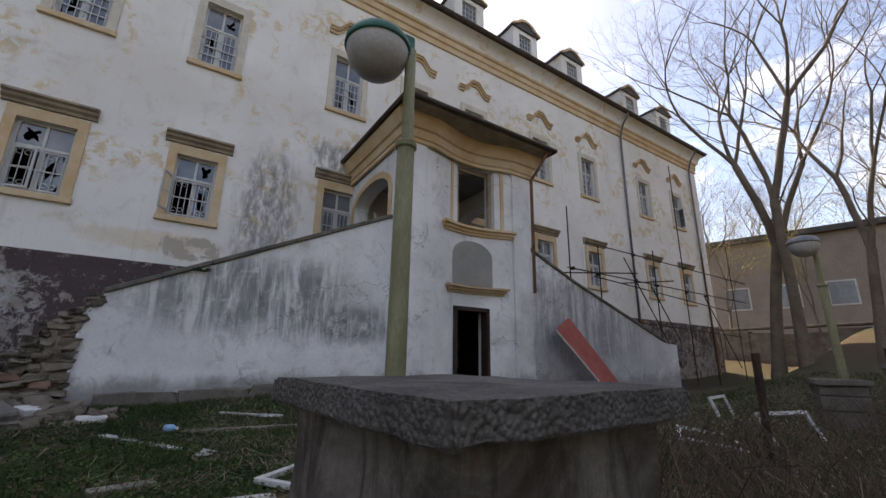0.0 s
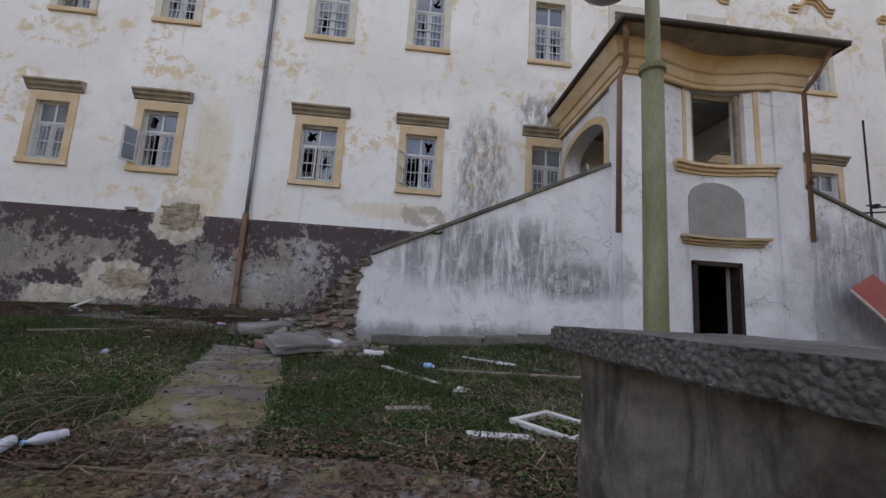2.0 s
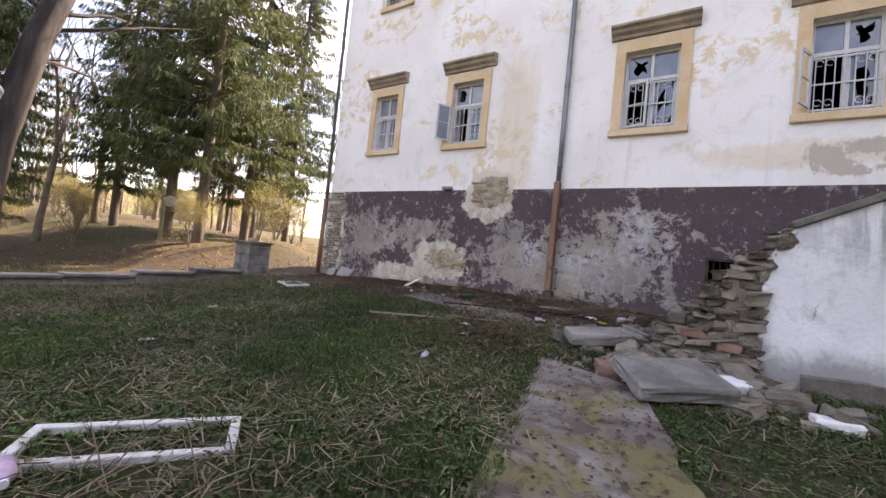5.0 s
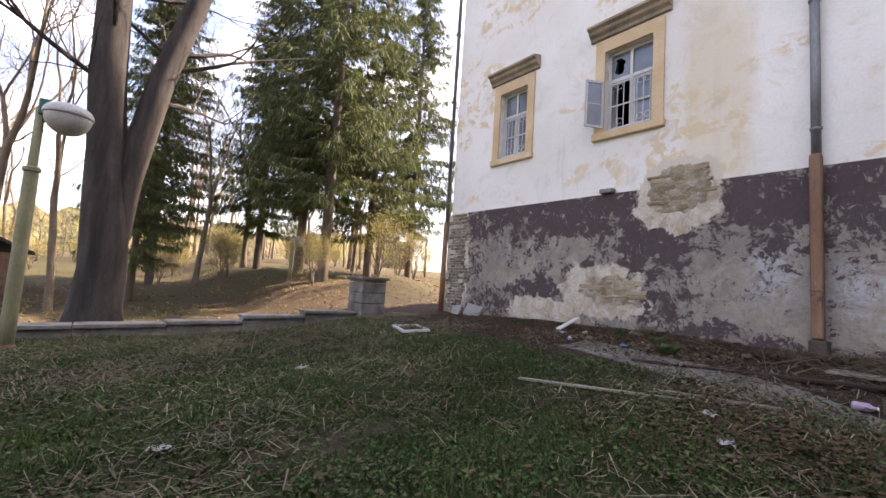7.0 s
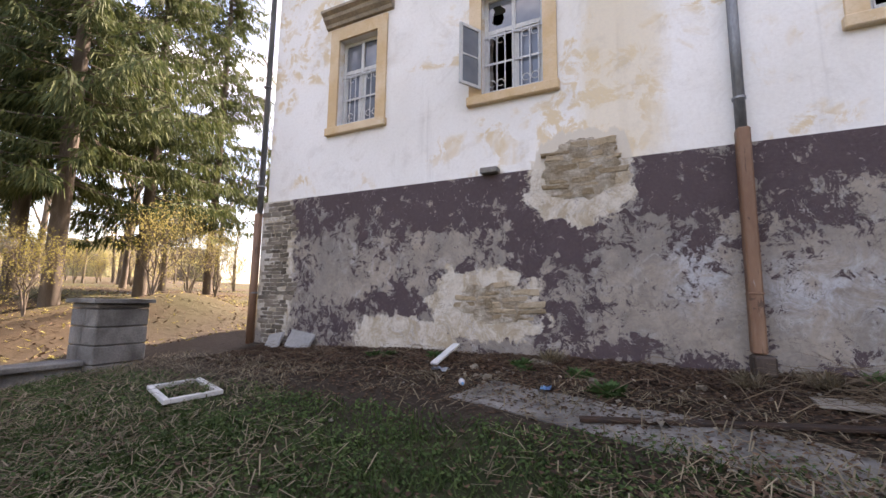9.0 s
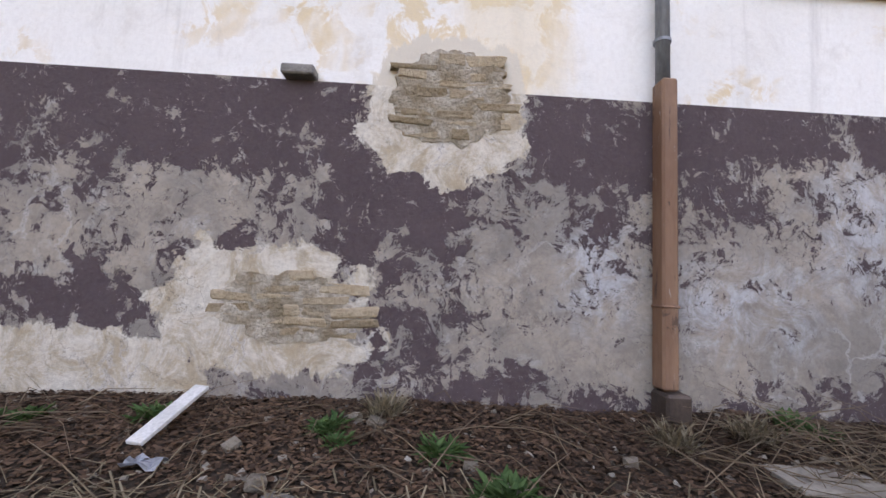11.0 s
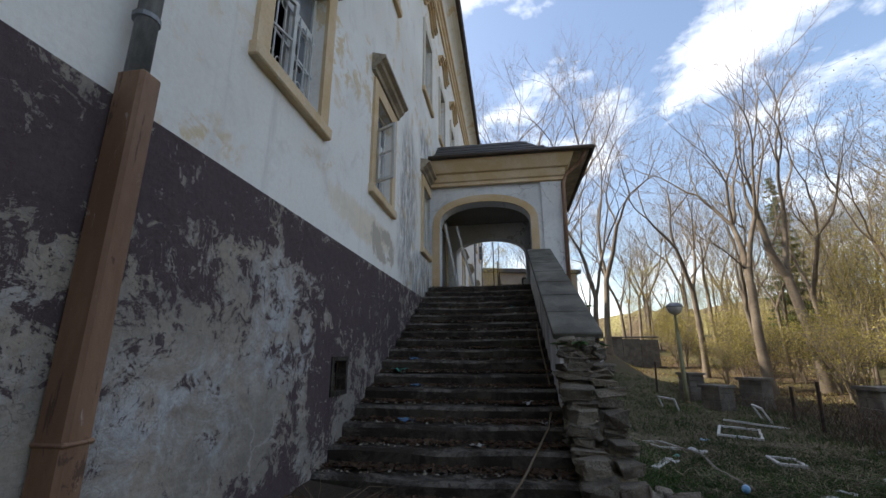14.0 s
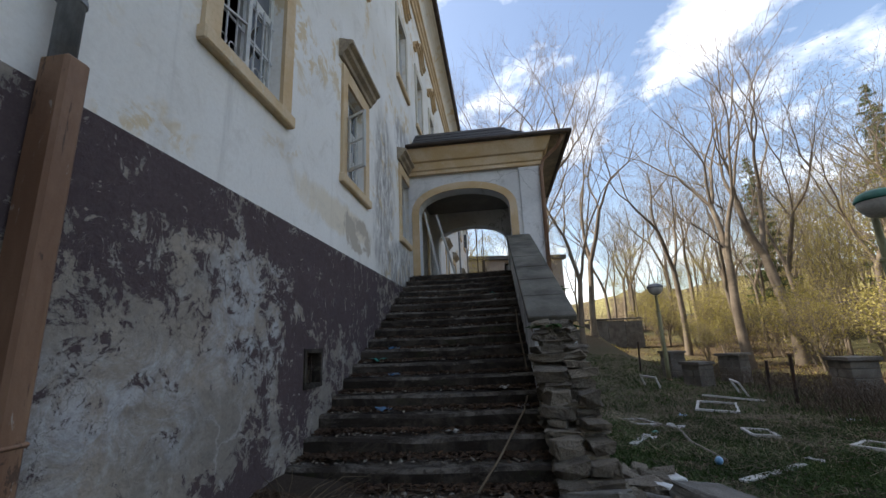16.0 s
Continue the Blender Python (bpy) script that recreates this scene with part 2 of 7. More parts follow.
def stair_plaster():
    n = Nodes("weathered_stair_plaster")
    c = n.mix(n.ramp(n.noise(0.6, 5, 0.6, 0.4), 0.35, 0.7), (0.78, 0.785, 0.79), (0.62, 0.625, 0.63))
    drip = n.math('MULTIPLY', n.ramp(n.noise(1.3, 8, 0.75, 0.5, n.mapped((3.0, 3.0, 0.4))), 0.36, 0.58), n.ramp(n.noise(2.2, 7, 0.7, 0.4), 0.28, 0.5))
    wob = n.math('MULTIPLY', n.math('SUBTRACT', n.noise(1.1, 6, 0.7), 0.5), 1.8)
    where = n.math('MAXIMUM', n.blob(6.2, 1.65, 2.1, 0.75, wob, 0.6), n.blob(7.9, 1.2, 1.6, 0.45, wob, 0.6))
    where = n.math('MAXIMUM', where, n.blob(16.5, 1.7, 2.6, 1.6, wob, 0.6))
    c = n.mix(n.math('MULTIPLY', n.math('MULTIPLY', drip, where), 0.9), c, (0.17, 0.175, 0.18))
    low = n.math('MAXIMUM', n.blob(17.5, 0.6, 4.5, 1.9, wob, 0.6), n.blob(6.5, -0.35, 3.6, 0.36, wob, 0.4))
    c = n.mix(n.math('MULTIPLY', low, 0.55), c, (0.25, 0.25, 0.255))
    grime = n.ramp(n.noise(1.8, 9, 0.8, 0.6), 0.51, 0.64)
    c = n.mix(n.math('MULTIPLY', grime, 0.5), c, (0.36, 0.36, 0.35))
    splash = n.math('ADD', n.axis(2), n.math('MULTIPLY', n.noise(2.4, 8, 0.75, 0.5), -1.5))
    c = n.mix(n.math('MULTIPLY', n.ramp(splash, -0.6, -1.0), 0.7), c, (0.20, 0.19, 0.18))
    warp = n.t.nodes.new("ShaderNodeVectorMath")
    warp.operation = 'ADD'
    n.link(n.pos, warp.inputs[0])
    n.link(n.noise(1.3, 5, 0.6, colour=True), warp.inputs[1])
    crack = n.math('MULTIPLY', n.ramp(n.voronoi(0.75, warp.outputs[0]), 0.009, 0.0), n.ramp(n.noise(0.8, 4), 0.48, 0.58))
    c = n.mix(n.math('MULTIPLY', crack, 0.75), c, (0.10, 0.10, 0.10))
    spot = n.ramp(n.noise(7, 8, 0.8, 0.4), 0.60, 0.68)
    c = n.mix(n.math('MULTIPLY', spot, 0.5), c, (0.27, 0.27, 0.265))
    fine = n.noise(24, 6, 0.7)
    c = n.mix(n.ramp(fine, 0.35, 0.8, 0.0, 0.3), c, (0.38, 0.38, 0.38))
    return n.done(c, 0.9, n.math('ADD', fine, n.math('MULTIPLY', n.noise(2.5, 5), 2.0)), 0.4, 0.012)


def step_stone():
    n = Nodes("damp_worn_step_stone")
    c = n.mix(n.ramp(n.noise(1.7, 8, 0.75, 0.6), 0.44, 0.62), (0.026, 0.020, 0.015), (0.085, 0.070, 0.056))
    c = n.mix(n.math('MULTIPLY', n.ramp(n.noise(3.5, 7, 0.75, 0.5, n.mapped((1, 0.5, 1))), 0.56, 0.66), 0.6), c, (0.15, 0.13, 0.11))
    c = n.mix(n.math('MULTIPLY', n.ramp(n.noise(1.2, 6, 0.7), 0.55, 0.68), 0.6), c, (0.05, 0.055, 0.02))
    f = n.noise(40, 6, 0.75)
    c = n.mix(n.ramp(f, 0.35, 0.8, 0.0, 0.5), c, (0.02, 0.017, 0.014))
    return n.done(c, 0.86, n.math('ADD', f, n.math('MULTIPLY', n.noise(6, 6, 0.7), 2.0)), 0.9, 0.02)


def skylit_worn_tread():
    n = Nodes("worn_tread_with_skylight")
    # pale tone is part wear, part sky light painted onto upward faces
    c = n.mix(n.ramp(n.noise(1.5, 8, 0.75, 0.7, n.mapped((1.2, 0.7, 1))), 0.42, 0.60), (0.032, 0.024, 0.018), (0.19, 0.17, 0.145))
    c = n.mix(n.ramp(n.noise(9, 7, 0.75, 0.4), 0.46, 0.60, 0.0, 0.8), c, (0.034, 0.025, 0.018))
    f = n.noise(42, 6, 0.75)
    c = n.mix(n.ramp(f, 0.35, 0.8, 0.0, 0.4), c, (0.03, 0.025, 0.02))
    return n.done(c, 0.86, n.math('ADD', f, n.math('MULTIPLY', n.noise(8, 6, 0.7), 2.0)), 0.9, 0.02)


def ochre_paint(name, k=1.0):
    n = Nodes(name)
    c = n.mix(n.ramp(n.noise(1.4, 5, 0.6, 0.3), 0.35, 0.7), (0.56 * k, 0.40 * k, 0.225 * k), (0.65 * k, 0.52 * k, 0.36 * k))
    worn = n.ramp(n.noise(4.0, 6, 0.7, 0.4), 0.60, 0.70)
    c = n.mix(n.math('MULTIPLY', worn, 0.6), c, (0.66, 0.61, 0.50))
    fine = n.noise(28, 5, 0.7)
    c = n.mix(n.ramp(fine, 0.4, 0.8, 0.0, 0.3), c, (0.32, 0.22, 0.10))
    return n.done(c, 0.88, fine, 0.3, 0.008)


def ground_mix():
    n = Nodes("shaded_lawn_soil")
    grass = n.mix(n.noise(2.5, 5, 0.6), (0.022, 0.030, 0.013), (0.055, 0.062, 0.028))
    dead = n.mix(n.noise(9, 6, 0.7), (0.12, 0.095, 0.06), (0.05, 0.04, 0.026))
    c = n.mix(n.ramp(n.noise(0.45, 6, 0.65, 0.8), 0.45, 0.62), grass, dead)
    c = n.mix(n.math('MULTIPLY', n.ramp(n.axis(0), 6.0, 11.0), 0.6), c, n.mix(n.noise(3.0, 7, 0.75), (0.17, 0.14, 0.09), (0.09, 0.08, 0.045)))
    # bare dark soil along the foot of the house and by the stairs
    soil = n.mix(n.noise(12, 6, 0.75), (0.032, 0.024, 0.019), (0.095, 0.072, 0.056))
    near = n.ramp(n.math('ADD', n.axis(1), n.math('MULTIPLY', n.noise(0.9, 5), 2.2)), -1.9, -0.9)
    c = n.mix(near, c, soil)
    wood = n.mix(n.noise(3.0, 6, 0.7), (0.12, 0.082, 0.052), (0.048, 0.036, 0.022))
    away = n.math('MAXIMUM', n.ramp(n.axis(1), -12.5, -16.0), n.ramp(n.axis(0), -9.0, -12.0))
    away = n.math('MAXIMUM', away, n.ramp(n.axis(0), 24.0, 34.0))
    gr2 = n.mix(n.noise(1.4, 7, 0.7), (0.052, 0.062, 0.022), (0.105, 0.085, 0.048))
    c = n.mix(away, c, n.mix(n.ramp(n.noise(0.12, 4, 0.6), 0.42, 0.6), wood, gr2))
    fine = n.noise(40, 6, 0.75)
    c = n.mix(n.ramp(fine, 0.3, 0.8, 0.0, 0.55), c, (0.02, 0.02, 0.012))
    return n.done(c, 0.95, n.math('ADD', fine, n.math('MULTIPLY', n.noise(6, 5), 1.5)), 0.8, 0.03, spec=0.1)


def glass_pane():
    n = Nodes("sky_toned_window_glass")
    n.bsdf.inputs["Transmission Weight"].default_value = 0.0
    # bluish base colour paints in the sky that the panes reflect
    c = n.mix(n.noise(3, 4), (0.06, 0.072, 0.09), (0.20, 0.22, 0.25))
    return n.done(c, n.ramp(n.noise(5, 4), 0.3, 0.8, 0.03, 0.2), None, spec=0.9)


def leafy(name, a, b, see=0.25):
    n = Nodes(name)
    c = n.mix(n.island, a, b)
    c = n.mix(n.ramp(n.noise(0.5, 3), 0.3, 0.7, 0.0, 0.5), c, tuple(k * 0.5 for k in a))
    n.bsdf.inputs["Subsurface Weight"].default_value = 0.0
    m = n.done(c, 0.75, spec=0.2)
    tr = n.t.nodes.new("ShaderNodeBsdfTranslucent")
    mx = n.t.nodes.new("ShaderNodeMixShader")
    mx.inputs["Fac"].default_value = see
    n.link(c, tr.inputs["Color"])
    n.link(n.bsdf.outputs[0], mx.inputs[1])
    n.link(tr.outputs[0], mx.inputs[2])
    n.link(mx.outputs[0], n.t.nodes["Material Output"].inputs["Surface"])
    return m


M_WHITE = white_plaster()
M_PLINTH = plinth_paint()
M_STAIRWALL = stair_plaster()
M_OCHRE = ochre_paint("faded_ochre_paint")
M_PALEOCHRE = simple("pale_worn_cream_surround", (0.55, 0.50, 0.41), (0.66, 0.62, 0.53), 2.2, 30, 0.9, 0.4, 0.008)
M_OCHRE_DULL = ochre_paint("dull_ochre_plaster", 0.72)
M_GROUND = ground_mix()
M_GLASS = glass_pane()
M_FRAME = simple("flaking_grey_white_window_paint", (0.50, 0.51, 0.50), (0.62, 0.62, 0.59), 6, 60, 0.7, 0.25, 0.004, stretch=(1, 1, 0.25))
M_IRON = simple("pale_painted_iron", (0.52, 0.53, 0.54), (0.62, 0.62, 0.61), 8, 60, 0.6, 0.15, 0.003)
M_DARKIRON = simple("rusty_dark_iron", (0.035, 0.028, 0.025), (0.075, 0.045, 0.03), 6, 60, 0.65, 0.3, 0.004, metal=0.4)
# near-black albedo carries the shade of the unlit rooms
M_ROOM_SHADE = simple("unlit_room_plaster", (0.035, 0.033, 0.03), (0.06, 0.055, 0.05), 1.5, 20, 0.95)
M_SILLGREY = simple("grimy_moulding_stone", (0.23, 0.195, 0.15), (0.42, 0.345, 0.25), 2.5, 30, 0.9, 0.4, 0.01)
M_CONC = simple("weathered_concrete", (0.12, 0.112, 0.10), (0.29, 0.275, 0.25), 2.4, 45, 0.92, 0.8, 0.014)
M_STEP = step_stone()
M_WORN_SKYLIT = skylit_worn_tread()
M_COPE = simple("mossy_coping_concrete", (0.085, 0.08, 0.065), (0.19, 0.18, 0.155), 2.2, 40, 0.92, 0.8, 0.014)
M_ROUGHCAP = simple("coarse_pebbly_concrete", (0.115, 0.108, 0.10), (0.21, 0.20, 0.185), 3.0, 55, 0.95, 1.0, 0.03)
M_PILLAR = simple("dark_stained_pillar_render", (0.10, 0.088, 0.075), (0.20, 0.18, 0.155), 2.2, 30, 0.92, 0.6, 0.02)
M_STONE = simple("rubble_limestone", (0.12, 0.10, 0.078), (0.30, 0.26, 0.205), 7, 34, 0.92, 1.0, 0.05, by_object=0.4)
M_STONE_ISLE = simple("broken_limestone_bits", (0.14, 0.12, 0.10), (0.30, 0.27, 0.22), 3, 30, 0.92, 0.5, 0.02, by_island=0.4)
M_TANSTONE = simple("ochre_sandstone_blocks", (0.28, 0.205, 0.115), (0.45, 0.37, 0.26), 4.5, 28, 0.92, 1.0, 0.04, by_object=0.35)
M_LIMESKIN = simple("crumbly_cream_lime_skin", (0.27, 0.215, 0.14), (0.56, 0.50, 0.41), 5.0, 24, 0.95, 1.0, 0.05)
M_BRICK = simple("old_red_brick", (0.17, 0.105, 0.075), (0.24, 0.15, 0.11), 5, 40, 0.9, 0.5, 0.01, by_object=0.3)
M_MORTAR = simple("crumbled_lime_mortar", (0.24, 0.21, 0.165), (0.40, 0.35, 0.27), 3, 30, 0.95, 0.8, 0.025)
M_SLATE = simple("dark_slate_roofing", (0.042, 0.040, 0.042), (0.085, 0.080, 0.078), 1.5, 18, 0.7, 0.5, 0.02, by_island=0.3)
M_ZINC = simple("dull_zinc_downpipe", (0.15, 0.16, 0.17), (0.27, 0.28, 0.29), 4, 40, 0.55, 0.2, 0.005, metal=0.5, stretch=(1, 1, 0.3))
def peeled_pipe():
    n = Nodes("brown_painted_pipe")
    v = n.mapped((1, 1, 0.22))
    c = n.mix(n.ramp(n.noise(3, 6, 0.7, 0.3, v), 0.35, 0.65), (0.17, 0.092, 0.056), (0.25, 0.15, 0.095))
    c = n.mix(n.ramp(n.noise(9, 8, 0.75, 0.5, v), 0.57, 0.62, 0.0, 0.85), c, (0.065, 0.042, 0.032))
    c = n.mix(n.ramp(n.noise(14, 8, 0.75, 0.3, n.mapped((1, 1, 0.35))), 0.62, 0.66, 0.0, 0.7), c, (0.36, 0.34, 0.31))
    f = n.noise(45, 6, 0.7)
    return n.done(c, 0.62, f, 0.4, 0.006)


M_BROWNPIPE = peeled_pipe()
M_GUTTER = simple("dark_brown_gutter", (0.055, 0.042, 0.035), (0.10, 0.075, 0.06), 4, 40, 0.55, 0.2, 0.005, metal=0.3)
M_POST = simple("mossy_lamp_post_paint", (0.17, 0.165, 0.085), (0.26, 0.25, 0.15), 5, 50, 0.7, 0.4, 0.005, stretch=(1, 1, 0.3))
M_LAMPGREEN = simple("green_lamp_housing", (0.02, 0.10, 0.075), (0.05, 0.17, 0.13), 5, 40, 0.5, 0.2, 0.004)
M_REDBOARD = simple("red_painted_board", (0.33, 0.075, 0.06), (0.40, 0.11, 0.085), 3, 30, 0.65, 0.2, 0.004)
M_WOOD = simple("grey_weathered_wood", (0.21, 0.185, 0.15), (0.33, 0.30, 0.25), 4, 40, 0.85, 0.5, 0.006, stretch=(1, 1, 1))
M_PALEWOOD = simple("flaking_white_timber", (0.50, 0.50, 0.47), (0.64, 0.63, 0.60), 6, 50, 0.75, 0.3, 0.005)
M_TWIG = simple("dry_twigs", (0.11, 0.082, 0.055), (0.20, 0.155, 0.105), 5, 40, 0.9, 0.3, 0.005, by_island=0.4)
M_BRAMBLE = simple("dark_dead_brambles", (0.05, 0.036, 0.027), (0.12, 0.088, 0.062), 5, 40, 0.9, 0.3, 0.005, by_island=0.4)
# bark of the forked tree, darkened in colour because it stands against the light
M_BARK_BACKLIT = simple("backlit_grey_brown_bark", (0.034, 0.029, 0.026), (0.082, 0.071, 0.062), 1.6, 22, 0.92, 0.9, 0.03, stretch=(3, 3, 0.5))
# lighter bark for the other trunks and twigs, sunlight included in the tone
M_CROWN = simple("sunlit_bare_twigs", (0.13, 0.102, 0.076), (0.21, 0.17, 0.125), 1.2, 12, 0.9, 0.2, 0.005)
M_BARKFIR = simple("grey_brown_fir_bark", (0.10, 0.078, 0.06), (0.18, 0.145, 0.11), 1.6, 22, 0.92, 0.8, 0.03, stretch=(3, 3, 0.5))
M_NEEDLE = leafy("fir_needles", (0.05, 0.075, 0.03), (0.15, 0.17, 0.06), 0.25)
M_SPRING = leafy("young_spring_leaves", (0.27, 0.235, 0.065), (0.45, 0.38, 0.125), 0.42)
M_BUD = leafy("reddish_bud_twigs", (0.22, 0.165, 0.105), (0.34, 0.26, 0.165), 0.3)
M_GRASS = leafy("short_lawn_grass", (0.028, 0.055, 0.015), (0.11, 0.155, 0.05), 0.25)
M_STRAW = leafy("dry_grass_straw", (0.13, 0.105, 0.065), (0.36, 0.30, 0.20), 0.2)
M_CLOVER = leafy("broad_weed_leaves", (0.035, 0.07, 0.02), (0.13, 0.19, 0.06), 0.25)
M_WEED = leafy("green_weed_leaves", (0.055, 0.11, 0.035), (0.10, 0.17, 0.06), 0.3)
M_DEADLEAF = leafy("dead_brown_leaves", (0.04, 0.024, 0.016), (0.17, 0.105, 0.065), 0.1)
M_OPAL = simple("dusty_opal_globe", (0.36, 0.35, 0.33), (0.46, 0.45, 0.43), 4, 30, 0.45, 0.1, 0.003, spec=0.5)
M_PLASTIC = simple("crumpled_clear_plastic", (0.36, 0.39, 0.43), (0.56, 0.58, 0.62), 8, 40, 0.25, 0.4, 0.01, spec=0.6)
M_FOAM = simple("dirty_white_foam", (0.66, 0.66, 0.64), (0.76, 0.76, 0.75), 5, 40, 0.85, 0.3, 0.006)
M_RENDERGREY = simple("grey_render_panel", (0.26, 0.255, 0.24), (0.34, 0.33, 0.31), 1.6, 26, 0.92, 0.4, 0.01)
M_FARWALL = simple("far_beige_render", (0.26, 0.22, 0.19), (0.34, 0.29, 0.25), 0.5, 10, 0.9, 0.2, 0.02)
M_MOSS = simple("moss_on_concrete", (0.10, 0.095, 0.03), (0.20, 0.175, 0.06), 2.5, 40, 0.95, 0.7, 0.015)
M_BLUECAP = simple("blue_plastic_wrapper", (0.10, 0.30, 0.55), (0.35, 0.55, 0.75), 9, 40, 0.35, 0.2, 0.005)
M_TEAL = simple("teal_plastic_cap", (0.03, 0.30, 0.25), (0.06, 0.42, 0.33), 9, 40, 0.35, 0.2, 0.005)
M_RED = simple("bright_red_plastic", (0.55, 0.06, 0.03), (0.62, 0.12, 0.06), 9, 40, 0.35, 0.2, 0.005)
M_YELLOW = simple("yellow_plastic", (0.60, 0.47, 0.05), (0.66, 0.52, 0.1), 9, 40, 0.4, 0.2, 0.005)
M_MAUVE = simple("mauve_plastic_wrap", (0.36, 0.25, 0.36), (0.50, 0.38, 0.48), 9, 40, 0.3, 0.3, 0.006)

# ---- mesh helpers ----
def mesh_of(bm, name, material, smooth=False):
    me = bpy.data.meshes.new(name)
    bm.normal_update()
    bm.to_mesh(me)
    bm.free()
    for m in (material if isinstance(material, (list, tuple)) else [material]):
        me.materials.append(m)
    if smooth:
        me.polygons.foreach_set("use_smooth", [True] * len(me.polygons))
    return me


def part(name, bm, material, parent=None, label="", smooth=False):
    """One mesh object under a thing or a part."""
    ob = new(name, mesh_of(bm, name, material, smooth))
    ob.parent = parent
    if label:
        tagged(ob, label)
    return ob


def thing(name, label, category, group="", kind="", at=None):
    e = new(name)
    e.empty_display_size = 0.1
    if at is not None:
        e.matrix_basis = at
    return tagged(e, label, category, group, kind)


def box(bm, x0, x1, y0, y1, z0, z1, m=None):
    """A box given by its limits; m places it."""
    vs = [bm.verts.new((x, y, z)) for z in (z0, z1) for y in (y0, y1) for x in (x0, x1)]
    for f in ((0, 2, 3, 1), (4, 5, 7, 6), (0, 1, 5, 4), (2, 6, 7, 3), (0, 4, 6, 2), (1, 3, 7, 5)):
        bm.faces.new([vs[i] for i in f])
    if m is not None:
        bmesh.ops.transform(bm, matrix=m, verts=vs)
    return vs


def bbox(x0, x1, y0, y1, z0, z1, bevel=0.01, m=None, seg=1):
    """A bmesh with one bevelled box."""
    bm = bmesh.new()
    box(bm, x0, x1, y0, y1, z0, z1)
    if bevel:
        bmesh.ops.bevel(bm, geom=bm.edges[:], offset=bevel, segments=seg, affect='EDGES')
    if m is not None:
        bmesh.ops.transform(bm, matrix=m, verts=bm.verts[:])
    return bm


def prism(profile, a, b, axis='x'):
    """A closed profile swept from a to b along an axis. Profiles are (y, z) for x, (x, z) for y."""
    bm = bmesh.new()
    rings = []
    for s in (a, b):
        rings.append([bm.verts.new((s, p, q) if axis == 'x' else (p, s, q)) for p, q in profile])
    n = len(profile)
    for i in range(n):
        j = (i + 1) % n
        bm.faces.new((rings[0][i], rings[0][j], rings[1][j], rings[1][i]))
    bm.faces.new(rings[0][::-1])
    bm.faces.new(rings[1])
    bmesh.ops.recalc_face_normals(bm, faces=bm.faces[:])
    return bm


def tube(bm, pts, radii, sides=8, cap=True):
    """A tube through points with a radius at each."""
    pts = [Vector(p) for p in pts]
    if isinstance(radii, (int, float)):
        radii = [radii] * len(pts)
    ref = Vector((0.3, 0.9, 0.2)).normalized()
    prev = None
    rings = []
    for i, p in enumerate(pts):
        d = (pts[min(i + 1, len(pts) - 1)] - pts[max(i - 1, 0)])
        if d.length < 1e-6:
            d = Vector((0, 0, 1))
        d.normalize()
        u = (prev - d * prev.dot(d)) if prev is not None else (ref - d * ref.dot(d))
        if u.length < 1e-4:
            u = d.orthogonal()
        u.normalize()
        prev = u
        v = d.cross(u)
        rings.append([bm.verts.new(p + (u * math.cos(2 * math.pi * k / sides) + v * math.sin(2 * math.pi * k / sides)) * radii[i]) for k in range(sides)])
    for a, b in zip(rings, rings[1:]):
        for k in range(sides):
            j = (k + 1) % sides
            bm.faces.new((a[k], a[j], b[j], b[k]))
    if cap and sides > 2:
        bm.faces.new(rings[0][::-1])
        bm.faces.new(rings[-1])


def tube_bm(pts, radii, sides=8):
    bm = bmesh.new()
    tube(bm, pts, radii, sides)
    return bm


def lump(sx, sy, sz, rng, rough=0.18, cuts=1):
    """A broken stone: a box with knocked corners."""
    bm = bmesh.new()
    box(bm, -sx / 2, sx / 2, -sy / 2, sy / 2, -sz / 2, sz / 2)
    bmesh.ops.bevel(bm, geom=bm.edges[:], offset=min(sx, sy, sz) * 0.16, segments=1, affect='EDGES')
    for v in bm.verts:
        v.co += Vector((rng.uniform(-1, 1) * sx, rng.uniform(-1, 1) * sy, rng.uniform(-1, 1) * sz)) * rough * 0.5
    return bm


def lathe(profile, sides=20):
    """Turned about z: (radius, height) pairs."""
    bm = bmesh.new()
    rings = [[bm.verts.new((r * math.cos(2 * math.pi * k / sides), r * math.sin(2 * math.pi * k / sides), h)) for k in range(sides)] for r, h in profile]
    for a, b in zip(rings, rings[1:]):
        for k in range(sides):
            j = (k + 1) % sides
            bm.faces.new((a[k], a[j], b[j], b[k]))
    bm.faces.new(rings[0][::-1])
    bm.faces.new(rings[-1])
    return bm


# ---- ground: one sheet to the horizon ----
def smooth(a, b, x):
    t = min(max((x - a) / (b - a), 0.0), 1.0)
    return t * t * (3 - 2 * t)


